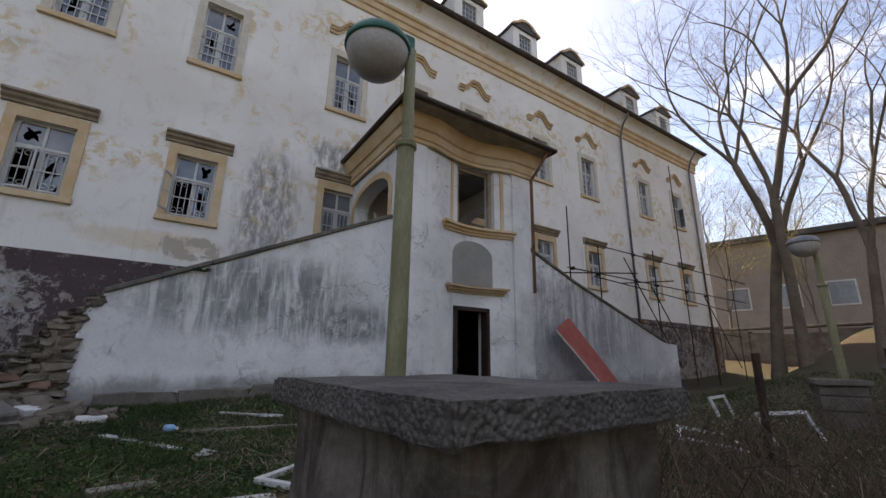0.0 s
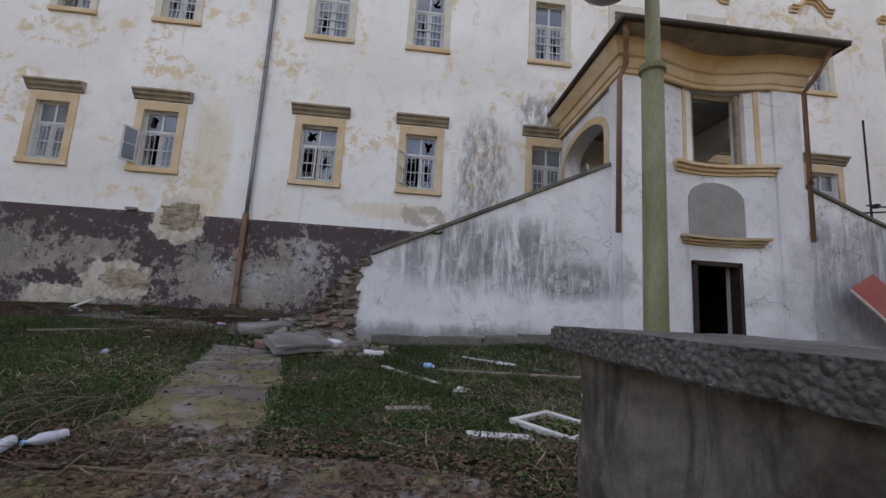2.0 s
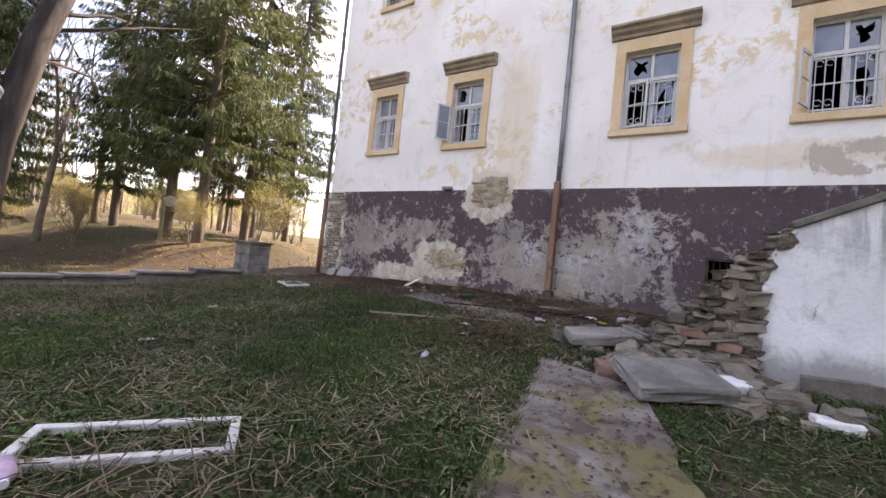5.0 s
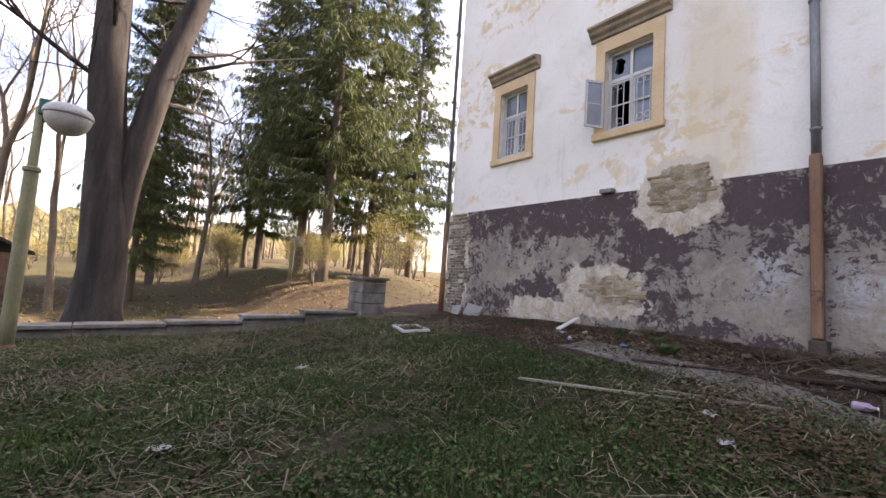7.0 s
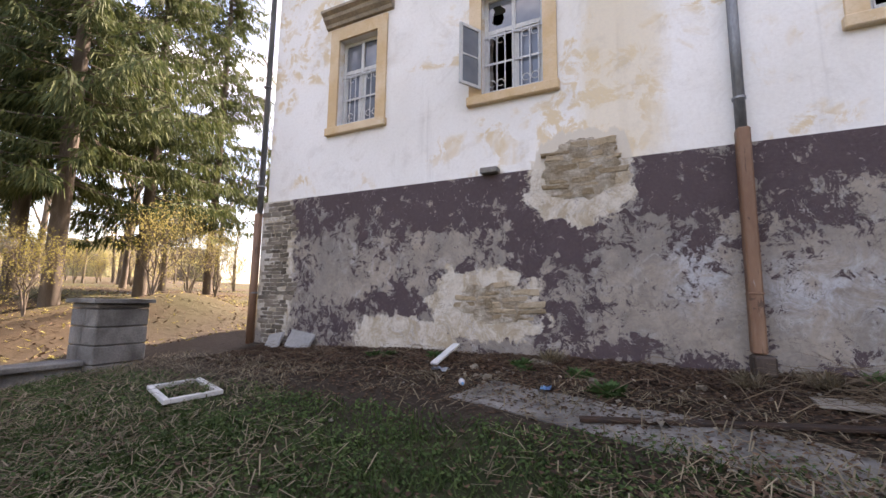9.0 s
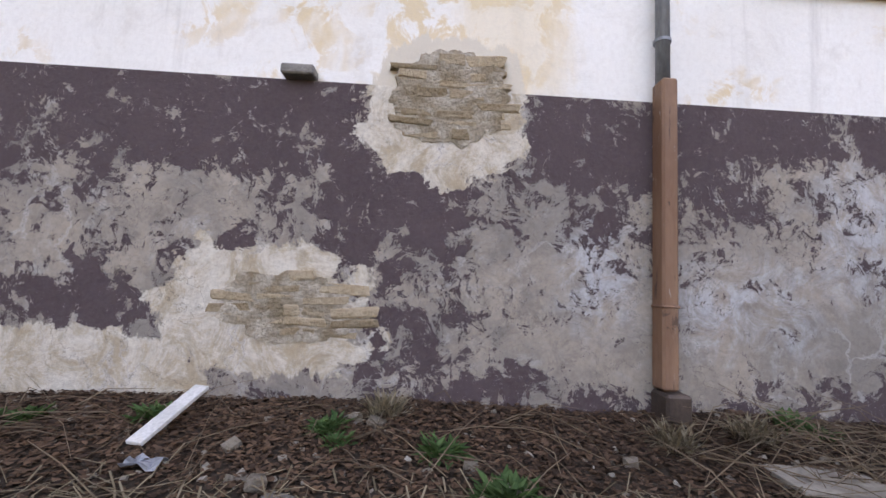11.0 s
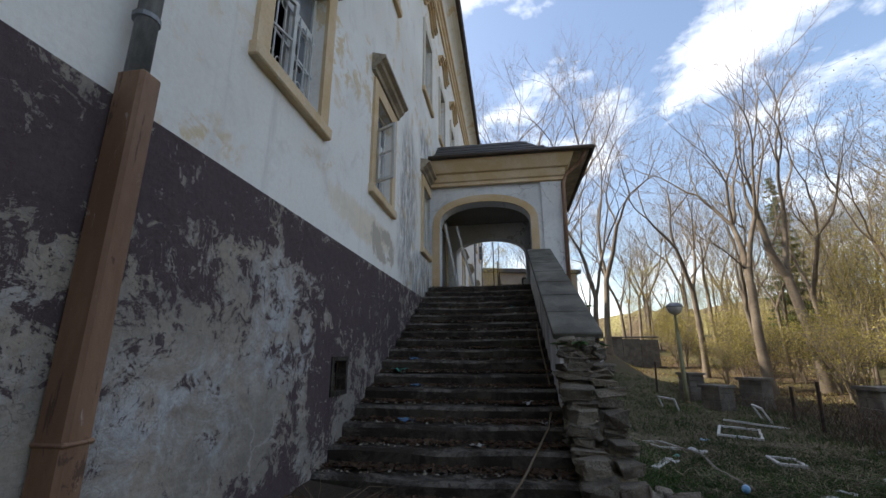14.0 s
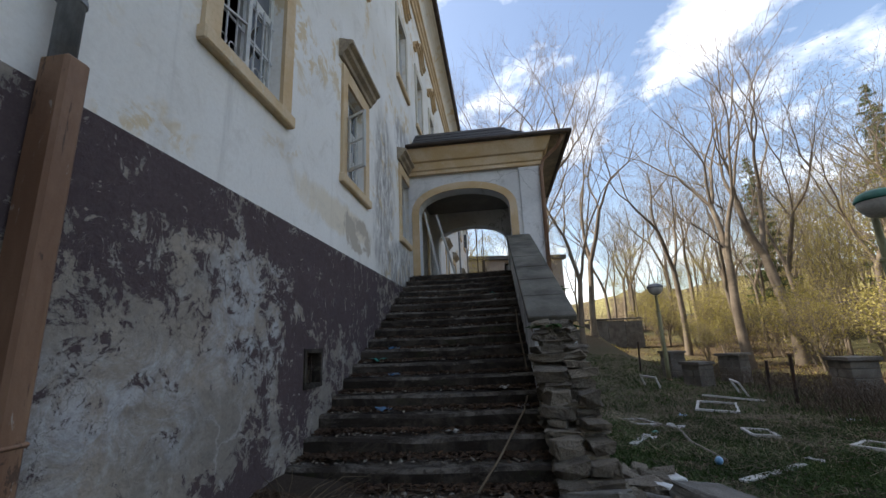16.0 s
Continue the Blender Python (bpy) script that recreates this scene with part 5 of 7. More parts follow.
wall = thing("garden_wall", "low concrete garden wall with flat coping", "garden wall", at=pose(0, 0, 0))
ys = list(np.arange(-2.6, -13.0, -1.3))
for y0, y1 in zip(ys, ys[1:]):
    m = (y0 + y1) / 2
    z = float(np.interp(-m, [2.5, 6.3, 9.4, 13], [-0.13, -0.44, -0.46, -0.5]))
    part("wall_block", bbox(-8.45, -8.15, y1 + 0.006, y0 - 0.006, z - 0.75, z - 0.075, 0.012), M_CONC, wall)
    part("coping_slab", bbox(-8.52, -8.08, y1 + 0.008, y0 - 0.008, z - 0.072, z, 0.012), M_CONC, wall)
stone_pillar(-8.3, -2.25, 0.66, 0.86, 0.8, 0, "pale block pillar with a thin flat cap at the end of the garden wall", M_CONC, M_CONC, 0.06, 31, True)
stone_pillar(-8.3, -9.5, 0.34, 0.9, 0.85, 0, "pale block pillar with a thin flat cap in the garden wall", M_CONC, M_CONC, 0.06, 32, True)


# ---- garden lamps ----
def garden_lamp(x, y, top, r, ox, oy, label, green):
    g = gz(x, y)
    d = thing("garden_lamp", label, "lamp", "globe lamps in the garden", at=pose(x, y, g))
    h = top - g
    part("post", tube_bm([(0, 0, -0.1), (0.0, 0, 0.5), (0.01, 0, h * 0.74), (0.02, 0.0, h * 0.75), (0.02, 0, h)], [0.09, 0.085, 0.08, 0.056, 0.052], 14), M_POST, d, "mossy painted steel post", True)
    part("post_foot", lathe([(0.12, -0.05), (0.115, 0.04), (0.085, 0.1), (0.075, 0.14)], 14), M_BROWNPIPE, d, "rusty flared foot", True)
    bm = lathe([(0.082, -0.04), (0.1, -0.025), (0.1, 0.02), (0.058, 0.05)], 14)
    bmesh.ops.translate(bm, vec=(0.01, 0, h * 0.74), verts=bm.verts[:])
    part("collar", bm, M_POST, d)
    pro = [(r * math.sin(a), -r * math.cos(a)) for a in np.linspace(0.12, math.pi / 2 + 0.1, 12)]
    bm = lathe(pro, 28)
    bmesh.ops.translate(bm, vec=(ox, oy, h - 0.06), verts=bm.verts[:])
    part("globe", bm, M_OPAL, d, "dusty opal half globe", True)
    pro = [(r * 1.05, -0.02), (r * 1.07, 0.0), (r * 1.05, 0.04)] + [(r * math.cos(a) * 1.02, 0.04 + r * 0.5 * math.sin(a)) for a in np.linspace(0.15, 1.4, 7)]
    bm = lathe(pro, 28)
    bmesh.ops.translate(bm, vec=(ox, oy, h - 0.04), verts=bm.verts[:])
    part("hood", bm, green, d, "green metal lamp hood", True)
    u = Vector((ox, oy, 0))
    part("bracket", bbox(-0.06, 0.06, -0.06, 0.06, -0.12, 0.12, 0.015, Matrix.Translation((0.02 + ox * 0.12, oy * 0.12, h + 0.02))), M_LAMPGREEN, d, "green clamp box")
    return d


garden_lamp(6.4, -9.1, 3.35, 0.30, -0.28, 0.12, "tall globe lamp on a mossy post with green hood", M_LAMPGREEN)
garden_lamp(17.3, -9.15, 3.2, 0.30, -0.3, 0.1, "tall globe lamp on a leaning grey post", M_ZINC)
garden_lamp(-7.1, -8.42, 2.72, 0.27, 0.1, 0.3, "globe lamp with green rim on a slim painted post", M_OPAL)
garden_lamp(-17.5, -1.0, 2.2, 0.28, 0.0, 0.25, "distant globe lamp among the fir trunks", M_OPAL)

# ---- red board and posts ----
rb = thing("red_board", "red painted door leaf leaning on the stair wall", "board", at=pose(0, 0, 0))
a, b, c, e = Vector((14.35, -3.75, 1.30)), Vector((15.2, -3.55, 1.72)), Vector((17.35, -3.9, -0.55)), Vector((16.2, -4.1, -0.62))
bm = bmesh.new()
nrm = (b - a).cross(e - a).normalized() * 0.045
top = [bm.verts.new(p) for p in (a, b, c, e)]
bot = [bm.verts.new(p + nrm) for p in (a, b, c, e)]
bm.faces.new(top)
bm.faces.new(bot[::-1])
for k in range(4):
    j = (k + 1) % 4
    bm.faces.new((top[k], bot[k], bot[j], top[j]))
bmesh.ops.recalc_face_normals(bm, faces=bm.faces[:])
part("leaf", bm, M_REDBOARD, rb)
bm = bmesh.new()
tube(bm, [a + Vector((-0.06, -0.05, -0.02)), e + Vector((-0.2, -0.1, 0.1))], 0.03, 4)
part("edge_lath", bm, M_PALEWOOD, rb, "pale timber edge")
for x, y, h in ((10.9, -9.9, 1.25), (21.0, -9.2, 1.5), (13.2, -10.6, 1.0)):
    p = tagged(part("fence_post", tube_bm([(0, 0, -0.2), (0, 0, h)], 0.045, 8), M_DARKIRON), "dark rusty iron fence post", "post", "fence posts")
    p.matrix_basis = pose(x, y, gz(x, y), 2, -2, 0)

# ---- scaffold of loose pipes beside the far stair ----
sc = thing("scaffold", "half dismantled scaffold of rusty steel pipes", "scaffold", at=pose(0, 0, 0))
for x, y, z1 in ((17.9, -1.5, 6.7), (19.5, -1.7, 5.2), (22.2, -1.6, 6.6), (23.9, -1.6, 5.7), (26.6, -1.6, 11.0), (28.6, -1.7, 6.3), (32.0, -1.6, 7.2)):
    part("upright", tube_bm([(x, y, gz(x, y) - 0.1), (x + 0.05, y, z1)], 0.027, 7), M_DARKIRON, sc)
for p, q in (((17.6, -1.65, 4.0), (33.4, -1.65, 3.95)), ((18.7, -1.75, 5.2), (33.6, -1.7, 5.1)), ((19.5, -1.45, 3.9), (31.5, -1.5, 3.3)), ((21.5, -1.8, 2.1), (32, -1.7, 1.9)), ((17.9, -1.2, 3.9), (20.8, -2.6, 4.0)), ((22.0, -1.0, 3.95), (23.6, -2.6, 4.0))):
    part("ledger", tube_bm([p, q], 0.026, 7), M_DARKIRON, sc)
for p, q in (((21.6, -1.55, 5.0), (25.4, -1.55, 0.2)), ((23.2, -1.75, 3.9), (25.2, -1.75, 1.4)), ((28.5, -1.6, 3.9), (31.6, -1.6, 0.2))):
    part("brace", tube_bm([p, q], 0.026, 7), M_DARKIRON, sc)
for x, z in ((17.9, 4.0), (19.5, 3.95), (22.2, 4.0), (23.9, 3.95), (26.6, 3.9), (26.6, 5.15), (28.6, 3.9), (22.2, 5.2)):
    part("coupler", bbox(x - 0.06, x + 0.06, -1.74, -1.58, z - 0.06, z + 0.06, 0.015), M_DARKIRON, sc)

hut = thing("garden_hut", "small brown timber hut with a low pitched roof", "hut", at=pose(-21.5, -12.3, gz(-21.5, -12.3), 0, 0, 20))
part("wall", bbox(-2.2, 2.2, -1.8, 1.8, -0.4, 1.5, 0.02), M_BROWNPIPE, hut, "brown boarded wall")
part("roof", prism([(-2.2, 1.48), (0, 2.5), (2.2, 1.48), (2.2, 1.58), (0, 2.62), (-2.2, 1.58)], -2.5, 2.5), M_GUTTER, hut, "low brown pitched roof")
ret = thing("retaining_wall", "dark stained retaining wall behind the bare trees", "wall", at=pose(0, 0, 0))
rng = random.Random(17)
for y in np.arange(-15.0, 3.0, 1.5):
    part("wall_block", bbox(37.5, 38.1, y + 0.01, y + 1.49, -0.5, 2.5 + rng.uniform(-0.2, 0.15), 0.03), M_PILLAR, ret)
    part("coping_slab", bbox(37.4, 38.2, y + 0.015, y + 1.485, 2.66, 2.8, 0.02), M_PILLAR, ret)
# ---- far building behind the trees ----
fb = thing("far_building", "long beige rendered building with white windows beyond the trees", "building", at=pose(49.0, -4.0, 0, 0, 0, 14))
part("wall", bbox(0, 10, -7, 16, -1, 11.0, 0.02), M_FARWALL, fb)
part("roof", bbox(-0.4, 10.4, -7.4, 16.4, 11.0, 11.5, 0.02), M_SLATE, fb)
for y in np.arange(-5.5, 15, 3.4):
    for z in (5.0,):
        w = part("window", ring(-0.9, 0.9, 0, 2.0, 0.12, -0.08, 0.02), M_FRAME, fb)
        w.matrix_local = pose(-0.02, y, z, 0, 0, 90)
        bm = bmesh.new()
        box(bm, -0.8, 0.8, -0.03, 0.0, 0.1, 1.9)
        part("pane", bm, M_GLASS, w)
        bm = bmesh.new()
        box(bm, -0.04, 0.04, -0.07, -0.03, 0.1, 1.9)
        part("mullion", bm, M_FRAME, w)

# ---- trees ----
def bent(rng, p, d, length, n, wob, lift=0.0):
    pts = [p.copy()]
    for k in range(n):
        d = (d + Vector((rng.uniform(-1, 1), rng.uniform(-1, 1), rng.uniform(-0.7, 0.7))) * wob + Vector((0, 0, lift))).normalized()
        p = p + d * (length / n)
        pts.append(p.copy())
    return pts, d


def leaf_cloud(tips, rng, per, size, spread_r):
    v, f = [], []
    for t in tips:
        for _ in range(per):
            c = t + Vector((rng.gauss(0, 1), rng.gauss(0, 1), rng.gauss(0, 0.8))) * spread_r
            a = Vector((rng.uniform(-1, 1), rng.uniform(-1, 1), rng.uniform(-1, 1))).normalized() * size * rng.uniform(0.5, 1.2)
            b = a.orthogonal().normalized() * size * rng.uniform(0.3, 0.7)
            k = len(v)
            v += [c - a, c + b, c + a, c - b]
            f.append((k, k + 1, k + 2, k + 3))
    return v, f


def grow(bm, rng, p, d, r, length, level, top, tips):
    """A limb that bends upward, throws side shoots and divides at its end."""
    seg = 4 if level < 3 else (3 if level < top else 2)
    pts, d2 = bent(rng, p, d, length, seg, 0.13 + 0.03 * level, 0.05)
    r1 = r * (0.72 if level < top else 0.25)
    radii = [r + (r1 - r) * j / seg for j in range(seg + 1)]
    tube(bm, pts, radii, 8 if r > 0.09 else (5 if r > 0.03 else 3), False)
    if level == top:
        tips.append(pts[-1])
        return
    n = 2 if rng.random() < (0.6 if level < 3 else 0.45) else 3
    turn = rng.uniform(0, 2 * math.pi)
    for k in range(n):
        side = d2.orthogonal().normalized()
        side.rotate(Matrix.Rotation(turn + 2 * math.pi * k / n + rng.uniform(-0.5, 0.5), 3, d2))
        e = (d2 + side * rng.uniform(0.22, 0.62) + Vector((0, 0, 0.06))).normalized()
        grow(bm, rng, pts[-1], e, r1 * rng.uniform(0.62, 0.88), length * rng.uniform(0.62, 0.92), level + 1, top, tips)
    for k in range(rng.choice((0, 1, 1, 2)) if level else 1):
        i = rng.randrange(1, seg)
        side = d2.orthogonal().normalized()
        side.rotate(Matrix.Rotation(rng.uniform(0, 6.28), 3, d2))
        e = (d2 * 0.5 + side * 0.9 + Vector((0, 0, 0.15))).normalized()
        grow(bm, rng, pts[i], e, max(radii[i] * 0.3, 0.008), length * rng.uniform(0.4, 0.7), min(level + 2, top), top, tips)


def bare_tree(x, y, height, r, seed, label, group, bole=0.3, lean=(0, 0), leaf=None, per=0, size=0.08, spread_r=0.25, top=6, stems=2):
    rng = random.Random(seed)
    t = thing("tree", label, "tree", group, at=pose(x, y, gz(x, y) - 0.15))
    d = Vector((lean[0], lean[1], 1)).normalized()
    pts, d = bent(rng, Vector((0, 0, 0)), d, height * bole, 6, 0.05, 0.02)
    bm = bmesh.new()
    tube(bm, pts, [r * (1.4, 1.1, 1.0, 0.95, 0.92, 0.9, 0.86)[k] for k in range(7)], 10, False)
    part("trunk", bm, M_CROWN, t, smooth=True)
    bm = bmesh.new()
    tips = []
    turn = rng.uniform(0, 6.28)
    for k in range(stems):
        side = Vector((math.cos(turn + 6.283 * k / stems), math.sin(turn + 6.283 * k / stems), 0))
        e = (d + side * rng.uniform(0.18, 0.38)).normalized()
        grow(bm, rng, pts[-1], e, r * (0.82 if k == 0 else 0.62), height * rng.uniform(0.2, 0.25), 0, top, tips)
    part("crown", bm, M_CROWN, t, smooth=True)
    if leaf is not None and per:
        v, f = leaf_cloud(tips, rng, per, size, spread_r)
        me = bpy.data.meshes.new("foliage")
        me.from_pydata(v, [], f)
        me.materials.append(leaf)
        o = new("foliage", me)
        o.parent = t
    return t


def fork_tree():
    """The double-stemmed tree behind the garden wall."""
    rng = random.Random(77)
    t = thing("tree", "old grey tree forking into two bare stems behind the wall", "tree", "garden trees", at=pose(-10.5, -7.5, -0.9))
    bm = bmesh.new()
    tube(bm, [(0, -0.06, -0.3), (0, -0.03, 0.5), (0, 0.0, 1.4), (0, -0.05, 2.3), (0, -0.12, 3.1), (0, -0.18, 3.9)], [0.66, 0.47, 0.43, 0.43, 0.4, 0.37], 14, False)
    part("trunk", bm, M_BARK_BACKLIT, t, "thick furrowed trunk", True)
    tips = []
    for pts, rr in (([(0, -0.17, 3.7), (0.05, -0.33, 5.4), (0.0, -0.42, 8.0), (0.1, -0.55, 11.0), (0.2, -0.5, 14.5)], (0.37, 0.35, 0.31, 0.24, 0.14)),
                    ([(0, 0.14, 1.9), (0.02, 0.2, 3.3), (0.05, 0.62, 5.8), (0.1, 1.3, 8.6), (0.2, 2.2, 12.0), (0.1, 2.9, 15.0)], (0.26, 0.3, 0.27, 0.23, 0.17, 0.09))):
        bm = bmesh.new()
        tube(bm, pts, rr, 10, False)
        part("limb", bm, M_BARK_BACKLIT, t, "long leaning limb", True)
        bm = bmesh.new()
        pv = [Vector(q) for q in pts]
        for k in range(9):
            i = rng.choice((1, 2, 2, 3))
            q = pv[i].lerp(pv[i + 1], rng.random())
            a = rng.uniform(0, 6.283)
            grow(bm, rng, q, Vector((math.cos(a), math.sin(a), 0.35)).normalized(), 0.06, 1.5, 2, 5, tips)
        grow(bm, rng, pv[-1], Vector((0, 0.1, 1)), rr[-1], 2.2, 1, 5, tips)
        part("crown", bm, M_BARK_BACKLIT, t)
    return t


fork_tree()


def fir_tree(x, y, height, spread_l, r, seed, label, bare_to=0.14):
    rng = random.Random(seed)
    t = thing("tree", label, "tree", "tall firs", at=pose(x, y, gz(x, y) - 0.1))
    bm = bmesh.new()
    tube(bm, [(0, 0, -0.2), (0.03, 0, height * 0.3), (0, 0.05, height * 0.7), (0, 0, height)], [r * 1.2, r * 0.85, r * 0.45, 0.02], 9, False)
    part("trunk", bm, M_BARKFIR, t, smooth=True)
    bm = bmesh.new()
    v, f = [], []
    z = height * bare_to
    while z < height * 0.985:
        fr = (z - height * bare_to) / (height * (1 - bare_to))
        reach = spread_l * (1 - fr) ** 0.72 * (0.75 + 0.25 * min(1, fr * 8))
        for _ in range(6 if fr < 0.8 else 4):
            if rng.random() < 0.12:
                continue
            a = rng.uniform(0, 2 * math.pi)
            ln = reach * rng.uniform(0.55, 1.1) + 0.15
            out = Vector((math.cos(a), math.sin(a), 0))
            pts = []
            for k in range(6):
                s = k / 5
                pts.append(Vector((0, 0, z + rng.uniform(-0.05, 0.05))) + out * ln * s + Vector((0, 0, -0.34 * ln * s + 0.22 * ln * s * s + 0.02)))
            tube(bm, pts, [0.028 * (1 - 0.8 * k / 5) + 0.004 for k in range(6)], 3, False)
            side = Vector((-out.y, out.x, 0))
            ns = int(13 + ln * 13)
            for q in range(ns):
                s = 0.18 + 0.82 * q / ns
                i = min(int(s * 5), 4)
                p = pts[i].lerp(pts[i + 1], s * 5 - i)
                sd = rng.choice((-1, 1))
                sw = side * sd * rng.uniform(0.05, 0.6) * (0.4 + 0.5 * ln / 3) * (1.1 - 0.6 * s)
                hang = Vector((0, 0, -rng.uniform(0.12, 0.55) * (0.5 + 0.3 * ln / 2)))
                e = p + sw + hang + out * rng.uniform(0.0, 0.2)
                m = p + sw * 0.75 + hang * 0.35
                for w in range(3):
                    wd = (out * rng.uniform(-1, 1) + side * rng.uniform(-1, 1) + Vector((0, 0, 0.3))).normalized() * rng.uniform(0.015, 0.04)
                    k = len(v)
                    jit = Vector((rng.uniform(-1, 1), rng.uniform(-1, 1), rng.uniform(-1, 1))) * 0.09
                    v += [p + jit, m + wd + jit, e + jit * 1.5, m - wd + jit]
                    f.append((k, k + 1, k + 2, k + 3))
        z += rng.uniform(0.28, 0.5)
    part("branches", bm, M_BARKFIR, t)
    me = bpy.data.meshes.new("needles")
    me.from_pydata(v, [], f)
    me.materials.append(M_NEEDLE)
    o = new("needles", me)
    o.parent = t
    return t


FIRS = [fir_tree(-15.6, -0.3, 26, 3.9, 0.2, 5, "tall fir with drooping sunlit branches"),
        fir_tree(-17.7, 3.0, 24, 3.3, 0.19, 8, "slender fir with hanging branches", 0.1)]
for x, y, a, s, k in ((-19.8, 0.2, 80, 1.05, 0), (-24.5, -0.5, 200, 1.0, 1), (-25.5, -5.5, 300, 0.9, 0), (-20.5, 7.5, 40, 0.95, 0), (-18.5, -6.6, 10, 0.62, 1), (30.0, -31.0, 60, 0.75, 0), (37.0, -26.0, 160, 0.7, 1)):
    c = copy_thing(FIRS[k], pose(x, y, gz(x, y) - 0.1, 0, 0, a))
    c.scale = (s, s, s)

# the bare trees beyond the far end of the house
G = "bare garden trees"
bare_tree(29.0, -4.1, 21, 0.25, 101, "tall bare tree with a leaning double crown", G, 0.3, (0.0, -0.07))
bare_tree(28.5, -5.35, 22, 0.22, 102, "tall bare tree forking high into fine twigs", G, 0.36, (0.0, -0.04))
bare_tree(28.1, -7.9, 18, 0.19, 103, "bare tree with two leaning stems", G, 0.26, (0.0, -0.03))
bare_tree(32.0, -9.6, 20, 0.23, 104, "tall bare tree with long upright limbs", G, 0.3, (0.02, -0.05))
bare_tree(24.5, -16.2, 18, 0.26, 105, "tall bare tree with a wide open crown", G, 0.34, (0.0, 0.05))
bare_tree(25.5, -19.6, 19, 0.30, 106, "tall bare tree with a wide open crown", G, 0.36, (0.0, -0.03))
PATTERNS = [bare_tree(34.0, -17.0, 17, 0.22, 201, "tall bare woodland tree with thin twigs", "woodland trees", 0.4),
            bare_tree(31.0, -19.5, 15, 0.16, 202, "bare woodland tree with reddish buds", "woodland trees", 0.35, (0.03, 0.02), M_BUD, 2, 0.05, 0.2, 5),
            bare_tree(36.0, -22.0, 13, 0.13, 203, "young woodland tree in thin yellow-green leaf", "woodland trees", 0.3, (0, 0), M_SPRING, 5, 0.055, 0.3, 5),
            bare_tree(28.0, -24.0, 10, 0.09, 204, "slim woodland tree in thin yellow-green leaf", "woodland trees", 0.25, (0, 0.03), M_SPRING, 6, 0.05, 0.28, 5)]
BUSH = bare_tree(27.0, -21.0, 4.2, 0.06, 205, "thin shrub coming into yellow-green leaf", "woodland shrubs", 0.05, (0, 0), M_SPRING, 2, 0.045, 0.2, 5, 4)
rng = random.Random(9)


def plant(k, x, y, s):
    src = BUSH if k < 0 else PATTERNS[k]
    c = copy_thing(src, pose(x, y, gz(x, y) - 0.15, 0, 0, rng.uniform(0, 360)))
    c.scale = (s, s, s * rng.uniform(0.9, 1.15))


# belt of wood beyond the garden fence and round the garden
for _ in range(170):
    x, y = rng.uniform(10, 70), rng.uniform(-50, -20)
    plant(rng.choice((0, 1, 1, 2, 2, 3, 3, 3)), x, y, rng.uniform(0.7, 1.05))
for _ in range(60):
    plant(-1, rng.uniform(9, 52), rng.uniform(-34, -15.5), rng.uniform(0.7, 1.5))
for _ in range(22):
    plant(rng.choice((0, 1, 2, 3)), rng.uniform(38, 66), rng.uniform(-22, 12), rng.uniform(0.8, 1.2))
for _ in range(64):
    plant(rng.choice((0, 1, 1, 3, 3)), rng.uniform(-58, -21), rng.uniform(-26, 22), rng.uniform(0.6, 1.0))
for _ in range(46):
    plant(-1, rng.uniform(-44, -13), rng.uniform(-18, 14), rng.uniform(0.5, 0.9))
for x, y, k, s in ((40.0, -13.0, 1, 1.0), (-16.0, -8.6, 1, 0.6), (-14.5, -12.5, 1, 0.8)):
    plant(k, x, y, s)

# distant wooded rise
def wood_mat():
    n = Nodes("distant_spring_wood")
    c = n.mix(n.ramp(n.noise(0.22, 6, 0.7, 0.4, n.mapped((1, 1, 0.5))), 0.4, 0.62), (0.10, 0.075, 0.045), (0.22, 0.20, 0.085))
    c = n.mix(n.ramp(n.noise(1.2, 5, 0.7, 0.0, n.mapped((1, 1, 0.12))), 0.5, 0.65, 0.0, 0.6), c, (0.06, 0.05, 0.04))
    return n.done(c, 0.95, n.noise(1.5, 6), 1.0, 0.5)


bm = bmesh.new()
prev = None
for k in range(181):
    a = radians(150 + 270 * k / 180)
    rr = 88 + 6 * noise.noise(Vector((k * 0.2, 0, 0)))
    x, y = 5 + rr * math.cos(a), rr * math.sin(a)
    h = 6.5 + 3.0 * noise.noise(Vector((k * 0.13, 3, 0))) + 2.2 * noise.noise(Vector((k * 0.9, 7, 0)))
    g = gz(x, y)
    row = [bm.verts.new((x, y, g - 1)), bm.verts.new((x * 1.02, y * 1.02, g + h * 0.6)), bm.verts.new((x * 1.05, y * 1.05, g + h))]
    if prev:
        for i in (0, 1):
            bm.faces.new((prev[i], row[i], row[i + 1], prev[i + 1]))
    prev = row
tagged(part("backdrop", bm, wood_mat(), smooth=True), "distant brown and yellow-green wooded rise", "woodland", kind="structure")

# ---- broken stair wall and rubble ----
def ruin_top(x):
    """Height of the broken wall stump."""
    return float(np.interp(x, [2.05, 2.5, 2.9, 3.2, 3.45, 3.75], [-0.28, 0.05, 0.38, 0.8, 1.08, 1.38]))


